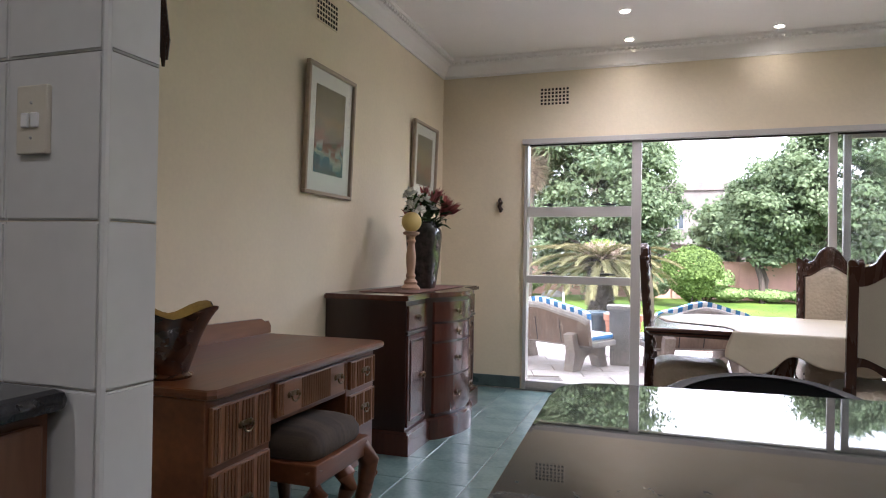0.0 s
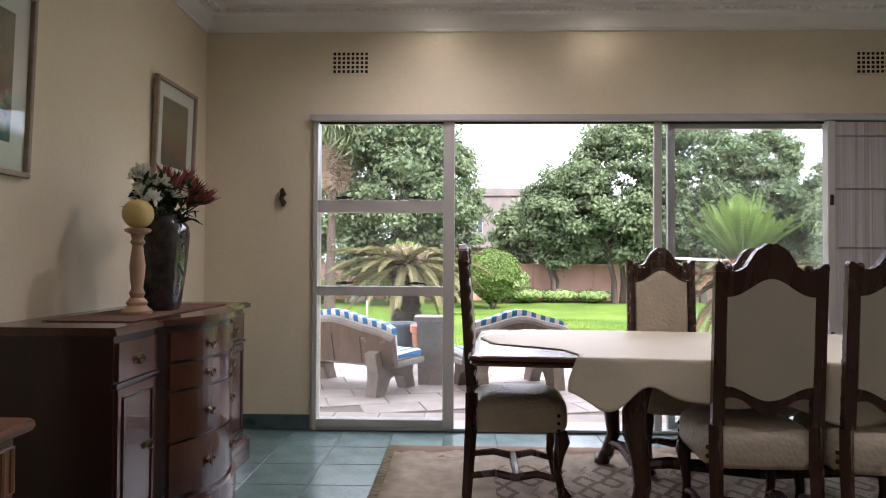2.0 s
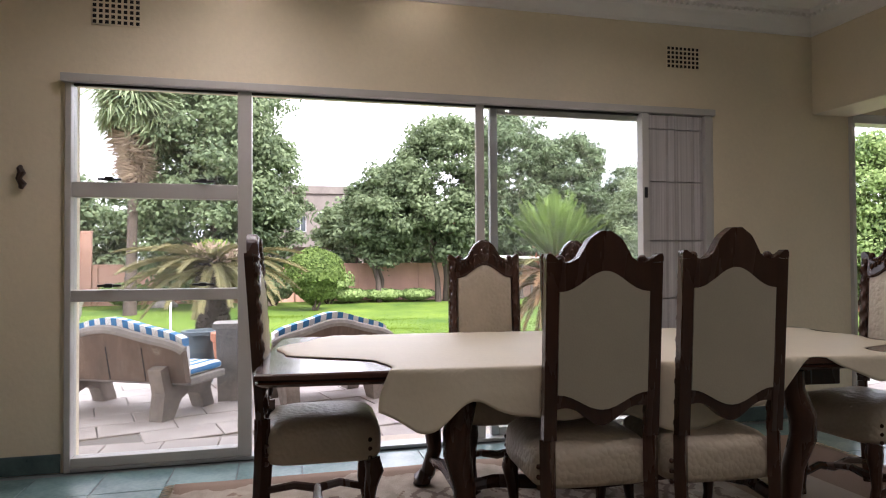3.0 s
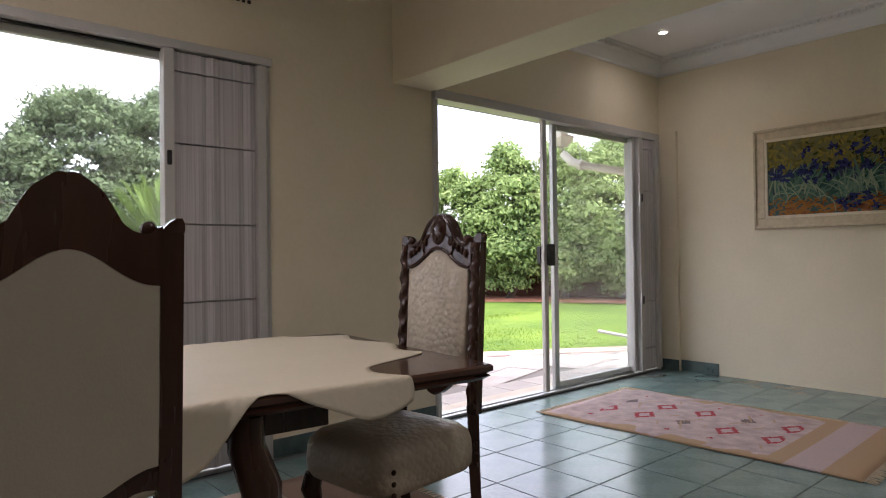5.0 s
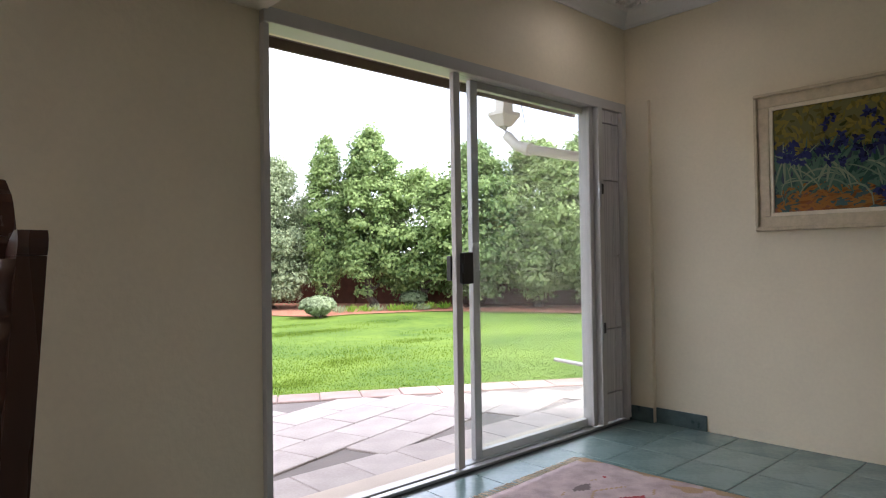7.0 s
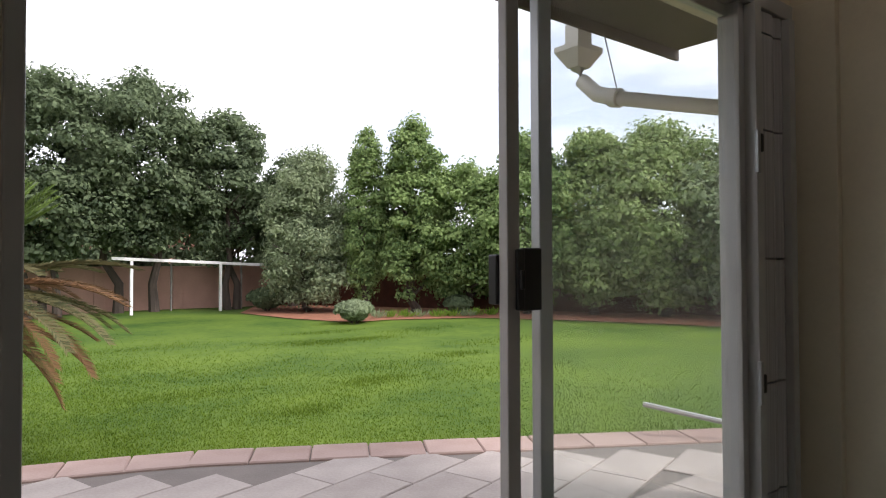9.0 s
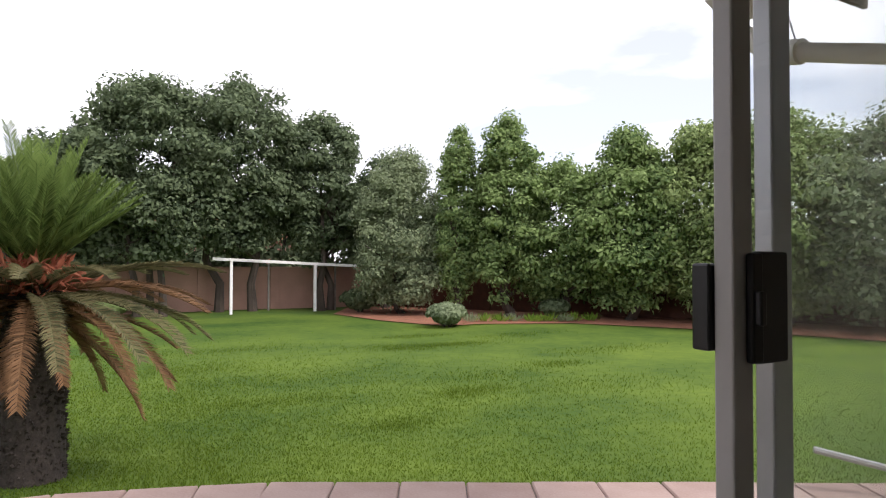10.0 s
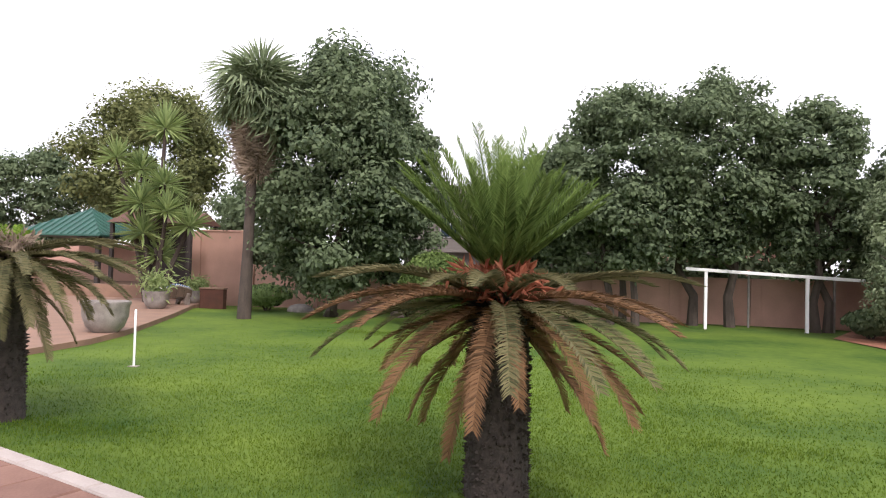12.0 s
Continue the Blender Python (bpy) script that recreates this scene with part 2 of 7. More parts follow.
def prism(bm, pts, y0, y1, plane="xz"):
    """An outline in the plane, given thickness across it."""
    def put(p, d):
        return {"xz": (p[0], d, p[1]), "xy": (p[0], p[1], d), "yz": (d, p[0], p[1])}[plane]
    a, b = [bm.verts.new(put(p, y0)) for p in pts], [bm.verts.new(put(p, y1)) for p in pts]
    n = len(pts)
    bm.faces.new(a)
    bm.faces.new(list(reversed(b)))
    for i in range(n):
        bm.faces.new((a[i], b[i], b[(i + 1) % n], a[(i + 1) % n]))
    bmesh.ops.recalc_face_normals(bm, faces=bm.faces)
    return bm


def smooth(bm, times=1):
    for _ in range(times):
        bmesh.ops.subdivide_edges(bm, edges=bm.edges, cuts=1, use_grid_fill=True, smooth=1.0)
    return bm


def as_mesh(name, bm, material, shade=False):
    me = bpy.data.meshes.new(name)
    bmesh.ops.recalc_face_normals(bm, faces=bm.faces)
    bm.to_mesh(me)
    bm.free()
    me.materials.append(material)
    if shade:
        me.polygons.foreach_set("use_smooth", [True] * len(me.polygons))
        me.set_sharp_from_angle(angle=radians(38))
    return me


def part(name, bm, material, parent=None, label="", shade=False):
    ob = new(name, as_mesh(name, bm, material, shade))
    ob.parent = parent
    return tagged(ob, label)


def piece(name, me, parent, x, y, z, turn=0.0, size=(1, 1, 1)):
    """One of many alike pieces, on a shared mesh."""
    ob = new(name, me)
    ob.parent = parent
    ob.location, ob.rotation_euler, ob.scale = (x, y, z), (0, 0, turn), size
    return ob


def thing(name, label, category, x=0, y=0, z=0, turn=0.0, group=""):
    ob = new(name)
    ob.matrix_basis = pose(x, y, z, 0, 0, turn)
    return tagged(ob, label, category, group)


def structure(name, bm, material, label, category, shade=False):
    return tagged(part(name, bm, material, None, "", shade), label, category, "", "structure")


def raw(name, verts, faces, material, parent=None, shade=False):
    me = bpy.data.meshes.new(name)
    me.from_pydata(verts, [], faces)
    me.materials.append(material)
    if shade:
        me.polygons.foreach_set("use_smooth", [True] * len(me.polygons))
    ob = new(name, me)
    ob.parent = parent
    return ob


# ---- the plan, in metres ----
XL, XR, YN, YS, CEIL = -1.75, 6.87, 4.79, -4.2, 2.84
YO = YN + 0.24
D1A, D1B, D2A, D2B, HEAD, HEAD1 = -1.0, 2.965, 4.112, 6.80, 2.148, 2.118
BEAM0, BEAM1, BEAMZ = 3.80, 4.13, 2.143
TILE = 0.335

# ---- the house ----
bm = bmesh.new()
for x0, x1, z0, z1 in ((XL - 0.2, D1A, -0.3, 3.0), (D1B, D2A, -0.3, 3.0), (D2B, XR + 0.2, -0.3, 3.0), (D1A, D1B, HEAD1, 3.0), (D2A, D2B, HEAD, 3.0)):
    box(bm, x0, x1, YN, YO, z0, z1)
structure("wall_north", bm, M_WALL, "cream plastered wall with two wide sliding doors", "wall")
structure("wall_west", bbox(XL - 0.2, XL, 0.30, YN, -0.3, 3.0), M_WALL, "cream plastered wall hung with pictures", "wall")
structure("wall_east", bbox(XR, XR + 0.2, YS, YN, -0.3, 3.0), M_WALL, "cream plastered wall with a framed painting", "wall")
structure("wall_south", bbox(-4.2, XR + 0.2, YS - 0.2, YS, -0.3, 3.0), M_WALL, "plain cream plastered wall", "wall")
structure("wall_kitchen_west", bbox(-4.2, -4.0, YS, 0.17, -0.3, 3.0), M_WALL, "plain cream kitchen wall", "wall")
structure("pilaster", bbox(XR - 0.04, XR, 4.60, YN, 0.0, 2.17, 0.004), M_WALL, "shallow cream pilaster beside the sliding door", "pilaster")
structure("beam", bbox(BEAM0, BEAM1, YS, YN, BEAMZ, 3.0, 0.006), M_WALL, "deep cream plastered ceiling beam", "beam")
structure("ceiling", bbox(-4.2, XR + 0.2, YS - 0.2, YO, CEIL, 3.02), M_CEIL, "white painted plaster ceiling", "ceiling")
structure("roof_slab", bbox(-4.4, XR + 0.2, YS - 0.4, YO, 3.03, 3.2), M_OUTWALL, "plain flat roof slab", "roof")


def cornice(name, p0, p1, inward):
    """Moulded plaster cornice between wall and ceiling, with a bead row."""
    prof = [(0, -0.14), (0.012, -0.14), (0.016, -0.12), (0.03, -0.105), (0.055, -0.075), (0.07, -0.05), (0.095, -0.04), (0.1, -0.028), (0.13, -0.02), (0.135, 0), (0, 0)]
    b = bmesh.new()
    a, c, n = Vector(p0), Vector(p1), Vector(inward)
    rows = [[b.verts.new(q + n * u + Vector((0, 0, CEIL + w))) for u, w in prof] for q in (a, c)]
    k = len(prof)
    for i in range(k):
        b.faces.new((rows[0][i], rows[0][(i + 1) % k], rows[1][(i + 1) % k], rows[1][i]))
    b.faces.new(rows[0])
    b.faces.new(rows[1])
    d = (c - a).normalized()
    steps = int((c - a).length / 0.045)
    for i in range(steps):
        q = a + d * (0.03 + i * 0.045) + n * 0.108
        s = 0.011
        e = [q + d * s + n * s, q - d * s + n * s, q - d * s - n * s, q + d * s - n * s]
        lo, hi = [b.verts.new(v + Vector((0, 0, CEIL - 0.042))) for v in e], [b.verts.new(v + Vector((0, 0, CEIL - 0.015))) for v in e]
        skin(b, [lo, hi])
    structure(name, b, M_CEIL, "white moulded plaster cornice", "cornice")


cornice("cornice_1", (XL, YN, 0), (BEAM0, YN, 0), (0, -1, 0))
cornice("cornice_2", (XL, 0.30, 0), (XL, YN, 0), (1, 0, 0))
cornice("cornice_3", (BEAM0, YS, 0), (BEAM0, YN, 0), (-1, 0, 0))
cornice("cornice_4", (BEAM1, YN, 0), (XR, YN, 0), (0, -1, 0))
cornice("cornice_5", (XR, YS, 0), (XR, YN, 0), (-1, 0, 0))
cornice("cornice_6", (BEAM1, YS, 0), (BEAM1, YN, 0), (1, 0, 0))

floor = structure("floor", bbox(-4.2, XR + 0.2, YS, YN + 0.02, -0.3, -0.004), M_GROUT, "dark green ceramic tiled floor", "floor")
sill_1 = structure("threshold_1", bbox(D1A, D1B, YN + 0.02, YO + 0.04, -0.3, 0.0), M_OUTWALL, "plastered door sill", "threshold")
sill_2 = structure("threshold_2", bbox(D2A, D2B, YN + 0.02, YO + 0.04, -0.3, 0.0), M_OUTWALL, "plastered door sill", "threshold")


# ---- sliding doors ----
def bar(name, parent, x0, x1, z0, z1, y0, y1, m=None, label=""):
    return part(name, bbox(x0, x1, y0, y1, z0, z1, 0.004), m or M_ALU, parent, label)


def pane(parent, x0, x1, z0, z1, y):
    ob = part("pane", bbox(x0, x1, y - 0.003, y + 0.003, z0, z1), M_GLASS, parent, "clear glass pane")
    ob.visible_shadow = False
    return ob


def shutter(x0, x1, z1, y, rows):
    """A folded stack of white security shutter leaves."""
    th = thing("folding_shutter", "white metal folding security shutter stacked beside the door", "shutter")
    part("leaf_frame", bbox(x0, x0 + 0.05, y - 0.05, y + 0.02, 0.03, z1, 0.004), M_ALU, th)
    part("leaf_frame", bbox(x1 - 0.05, x1, y - 0.05, y + 0.02, 0.03, z1, 0.004), M_ALU, th)
    part("back_sheet", bbox(x0 + 0.051, x1 - 0.051, y + 0.0115, y + 0.018, 0.03, z1), M_ALUGREY, th, "grey back sheet")
    zs = [0.03] + rows + [z1]
    for a, b in zip(zs, zs[1:]):
        w = x1 - x0 - 0.104
        k = max(3, int(w / 0.03))
        front = [(x0 + 0.052 + w * i / k, y - 0.03 + (0.006 if i % 2 else 0.0) + 0.004 * (i % 3)) for i in range(k + 1)]
        body = prism(bmesh.new(), [(x1 - 0.052, y + 0.01), (x0 + 0.052, y + 0.01)] + front, a + 0.004, b - 0.004, "xy")
        part("shutter_panel", body, M_SHUTTER, th)
    for z in (0.62, 1.52):
        part("lock", bbox(x0 + 0.012, x0 + 0.034, y - 0.062, y - 0.046, z, z + 0.07, 0.006), M_BLACK, th, "small black oval lock")
    return th


def stay(x, z, parent):
    b = bmesh.new()
    box(b, x - 0.06, x + 0.06, YN - 0.035, YN - 0.022, z, z + 0.012, 0.003)
    box(b, x - 0.02, x + 0.02, YN - 0.05, YN - 0.02, z - 0.004, z + 0.018, 0.003)
    part("window_stay", b, M_BLACK, parent, "black metal stay")


door_1 = tagged(thing("door_1", "wide white sliding door standing half open", "sliding door"), kind="structure")
fy0, fy1 = YN - 0.03, YN + 0.08
bar("door_frame", door_1, D1A - 0.015, D1B, HEAD1 - 0.035, HEAD1 + 0.008, fy0 - 0.03, fy1)
bar("door_frame", door_1, D1A, D1A + 0.032, 0, HEAD1 - 0.036, fy0, fy1)
bar("door_frame", door_1, D1B - 0.03, D1B - 0.001, 0, HEAD1 - 0.036, fy0, fy1)
part("header_track", bbox(D1A + 0.04, D1B - 0.04, fy0 + 0.012, fy0 + 0.03, HEAD1 - 0.05, HEAD1 - 0.0365, 0.002), M_BLACK, door_1, "dark slot of the head track")
bar("track", door_1, D1A + 0.033, D1B - 0.031, 0.001, 0.022, fy0, fy1, M_ALUGREY, "grey metal floor track")
bar("mullion", door_1, -0.118, -0.042, 0.023, HEAD1 - 0.036, fy0 + 0.002, fy1 - 0.01)
bar("rail", door_1, D1A + 0.033, -0.119, 0.023, 0.075, fy0 + 0.004, fy1 - 0.03)
bar("rail", door_1, D1A + 0.033, -0.119, 0.905, 0.968, fy0 + 0.004, fy1 - 0.03)
bar("rail", door_1, D1A + 0.033, -0.119, 1.468, 1.55, fy0 + 0.004, fy1 - 0.03)
for z0, z1 in ((0.076, 0.904), (0.969, 1.467), (1.551, HEAD1 - 0.037)):
    pane(door_1, D1A + 0.033, -0.119, z0, z1, YN + 0.02)
for z in (0.985, 1.56):
    stay(-0.78, z, door_1)
    stay(-0.30, z, door_1)
bar("stile", door_1, 1.29, 1.343, 0.023, HEAD1 - 0.036, YN - 0.02, YN + 0.012)
bar("stile", door_1, 1.395, 1.445, 0.023, HEAD1 - 0.036, YN + 0.03, YN + 0.065, M_ALUGREY)
bar("rail", door_1, 1.446, 2.46, 0.023, 0.07, YN + 0.03, YN + 0.065)
bar("rail", door_1, 1.446, 2.46, HEAD1 - 0.075, HEAD1 - 0.037, YN + 0.03, YN + 0.065)
pane(door_1, 1.446, 2.93, 0.071, HEAD1 - 0.076, YN + 0.045)
pane(door_1, 1.344, 2.44, 0.024, HEAD1 - 0.037, YN + 0.002)
shutter(2.41, 2.93, HEAD1 - 0.04, YN - 0.012, [0.35, 0.86, 1.24, 1.63, 1.98])

door_2 = tagged(thing("door_2", "white sliding glass door slid open to the garden", "sliding door"), kind="structure")
bar("door_frame", door_2, D2A, D2B, HEAD - 0.055, HEAD + 0.01, fy0 - 0.012, fy1)
bar("door_frame", door_2, D2A, D2A + 0.03, 0, HEAD - 0.056, fy0, fy1)
bar("door_frame", door_2, D2B - 0.03, D2B - 0.001, 0, HEAD - 0.056, fy0, fy1)
bar("track", door_2, D2A + 0.031, D2B - 0.031, 0.001, 0.018, fy0, YN + 0.012, M_ALUGREY, "grey metal floor track")
bar("track", door_2, D2A + 0.031, D2B - 0.031, 0.001, 0.024, YN + 0.016, fy1, M_ALUGREY, "grey metal floor track")
bar("stile", door_2, 5.19, 5.235, 0.025, HEAD - 0.056, YN - 0.022, YN + 0.012)
bar("stile", door_2, 5.365, 5.418, 0.025, HEAD - 0.056, YN + 0.03, YN + 0.065, M_ALUGREY)
bar("stile", door_2, 6.395, 6.435, 0.025, HEAD - 0.056, YN - 0.02, YN + 0.065)
bar("rail", door_2, 5.419, 6.394, 0.025, 0.07, YN + 0.03, YN + 0.065)
bar("rail", door_2, 5.419, 6.394, HEAD - 0.1, HEAD - 0.057, YN + 0.03, YN + 0.065)
pane(door_2, 5.419, 6.394, 0.071, HEAD - 0.101, YN + 0.045)
pane(door_2, 5.236, 6.394, 0.026, HEAD - 0.057, YN + 0.0)
hb = bmesh.new()
box(hb, 5.214, 5.24, YN - 0.036, YN - 0.023, 0.985, 1.145, 0.004)
box(hb, 5.236, 5.31, YN - 0.03, YN - 0.012, 0.982, 1.148, 0.005)
box(hb, 5.182, 5.205, YN + 0.013, YN + 0.045, 1.0, 1.13, 0.004)
box(hb, 5.218, 5.232, YN - 0.046, YN - 0.035, 1.04, 1.09, 0.003)
part("door_handle", hb, M_BLACK, door_2, "black plastic pull handle with lock")
shutter(6.44, 6.77, HEAD - 0.06, YN - 0.012, [0.22, 0.64, 1.12, 1.62, 2.0])
for z in (0.66, 1.52):
    part("hinge", bbox(6.425, 6.445, YN - 0.075, YN - 0.06, z - 0.08, z + 0.08, 0.003), M_ALUGREY, door_2, "grey metal hinge")

# ---- skirting ----
for nm, x0, x1, y0, y1 in (("skirting_1", XL, D1A - 0.02, YN - 0.012, YN), ("skirting_2", D1B + 0.01, D2A - 0.001, YN - 0.012, YN), ("skirting_3", XR - 0.052, XR - 0.04, 4.60, YN - 0.002), ("skirting_4", XR - 0.012, XR, 4.25, 4.597), ("skirting_5", XL, XL + 0.012, 0.31, YN - 0.013)):
    structure(nm, bbox(x0, x1, y0, y1, 0, 0.1, 0.003), M_SKIRT, "dark green tiled skirting along the wall", "skirting")

# ---- downlights, with added fill lamps among them ----
# Entries 5 to 9, from (0.6, 1.7): added fill light, no known fittings there.
LAMPS_AND_FILL = [(-0.14, 4.53, 0.2), (-0.14, 3.92, 9.0), (0.91, 4.53, 0.2), (6.13, 4.30, 1.6), (0.6, 1.7, 7.0), (2.6, 1.7, 5.0), (1.9, 3.5, 6.5), (5.4, 1.2, 7.0), (5.4, -1.2, 9.0),
         (-0.9, -1.0, 2.0), (0.9, -1.0, 5.5), (-0.9, -2.8, 5.0), (0.9, -2.8, 8.0), (2.6, -1.4, 9.0)]
def downlight(x, y, watts):
    th = thing("downlight", "small round white recessed ceiling spotlight, lit, some added as fill", "downlight", x, y, CEIL, group="ceiling spotlights")
    part("rim", lathe(bmesh.new(), [(0.030, -0.001), (0.042, -0.001), (0.041, -0.008), (0.033, -0.012), (0.030, -0.008)], 20, cap=False), M_LAMPRIM, th)
    part("bulb", lathe(bmesh.new(), [(0.002, -0.007), (0.02, -0.006), (0.029, -0.002)], 16), M_BULB, th, "glowing warm bulb")
    la = bpy.data.lights.new("downlight_lamp", "SPOT")
    la.energy, la.color, la.spot_size, la.spot_blend, la.shadow_soft_size = watts, (1.0, 0.94, 0.88), radians(165), 1.0, 0.03
    ob = new("downlight_lamp", la)
    ob.parent = th
    ob.location = (0, 0, -0.02)


for lx, ly, lw in LAMPS_AND_FILL:
    downlight(lx, ly, lw)

# ---- garden: ground, lawn, patio ----
M_LAWN = mat("mown_grass", (0.026, 0.068, 0.008), 0.9, scale=0.5, fine=6, color2=(0.118, 0.175, 0.022), bump=0.5, spec=0.2)
M_EARTH = mat("dry_earth", (0.16, 0.11, 0.07), 0.95, var=0.3, scale=0.8, fine=20, bump=0.4)
M_REDSOIL = mat("red_garden_soil", (0.25, 0.105, 0.058), 0.95, var=0.35, scale=3, fine=40, bump=0.6)
M_PAVER = mat("cream_stone_paver", (0.31, 0.265, 0.235), 0.8, scale=3, fine=60, color2=(0.46, 0.405, 0.365), bump=0.15, obj=0.14)
M_KERB = mat("pink_concrete_paver", (0.28, 0.185, 0.155), 0.85, scale=3, fine=60, color2=(0.385, 0.28, 0.24), bump=0.15, obj=0.3)
M_BEDDING = mat("cement_bedding", (0.19, 0.165, 0.145), 0.95, var=0.15, scale=4, bump=0.2)
M_TERRACE = mat("tan_terrace_paving", (0.225, 0.135, 0.09), 0.85, var=0.2, scale=2, fine=30, bump=0.2)
PATIO = -0.05


def kerb_y(x):
    """The garden edge of the patio."""
    if x > 5.3:
        return 7.68 - 0.56 * (x - 5.3) - 0.004 * (x - 5.3) ** 2
    return 7.68 + 0.36 * min(5.3 - x, 1.0) + 0.1 * min(max(0.0, 4.3 - x), 1.7) + max(0.0, 2.6 - x) * 0.40


def lawn_z(x, y):
    d = (y - kerb_y(x)) * (0.86 if x > 5.3 else 0.95)
    s = min(1.0, max(0.0, d / 3.2))
    swell = 0.015 * math.sin(0.9 * x + 0.4 * y) * s
    return -0.34 - 0.24 * s * (2 - s) + swell


gv, gf = [], []
nx, ny = 110, 70
for j in range(ny):
    for i in range(nx):
        gx = -14 + 42 * i / (nx - 1)
        y0 = kerb_y(gx) - 0.1
        gy = y0 + (28.4 - y0) * (j / (ny - 1)) ** 1.5
        gv.append((gx, gy, lawn_z(gx, gy)))
for j in range(ny - 1):
    for i in range(nx - 1):
        a = j * nx + i
        gf.append((a, a + 1, a + nx + 1, a + nx))
tagged(raw("lawn", gv, gf, M_LAWN, shade=True), "bright green mown lawn with uneven darker patches", "lawn", kind="structure")
structure("ground", bbox(-600, 600, -300, 900, -1.4, -0.8), M_EARTH, "bare ground reaching to the horizon", "ground")
pb = bmesh.new()
edge = [(x, kerb_y(x) - 0.02) for x in [-8 + 0.5 * i for i in range(34)]]
prism(pb, [(-8, YO), (8.5, YO)] + list(reversed(edge)), -0.8, PATIO - 0.012, "xy")
patio = structure("patio", pb, M_BEDDING, "pale stone paved patio outside the sliding doors", "patio")


# ---- dining chairs ----
def arch(w, z0, z1, rise, n=14):
    """A shield outline: straight sides, arched top and scalloped foot."""
    top = [(w * (1 - 2 * i / n), z1 + rise * (0.5 + 0.5 * math.cos(math.pi * (1 - 2 * i / n))) ** 1.2) for i in range(n + 1)]
    foot = [(-w * (1 - 2 * i / n), z0 - rise * 0.8 * (0.5 + 0.5 * math.cos(math.pi * (1 - 2 * i / n)))) for i in range(n + 1)]
    return top + foot


def rake(y, z):
    return y - 0.07 * (z - 0.45)


def bent(bm):
    """Lean the back of the chair."""
    for v in bm.verts:
        if v.co.z > 0.45:
            v.co.y = rake(v.co.y, v.co.z)
    return bm


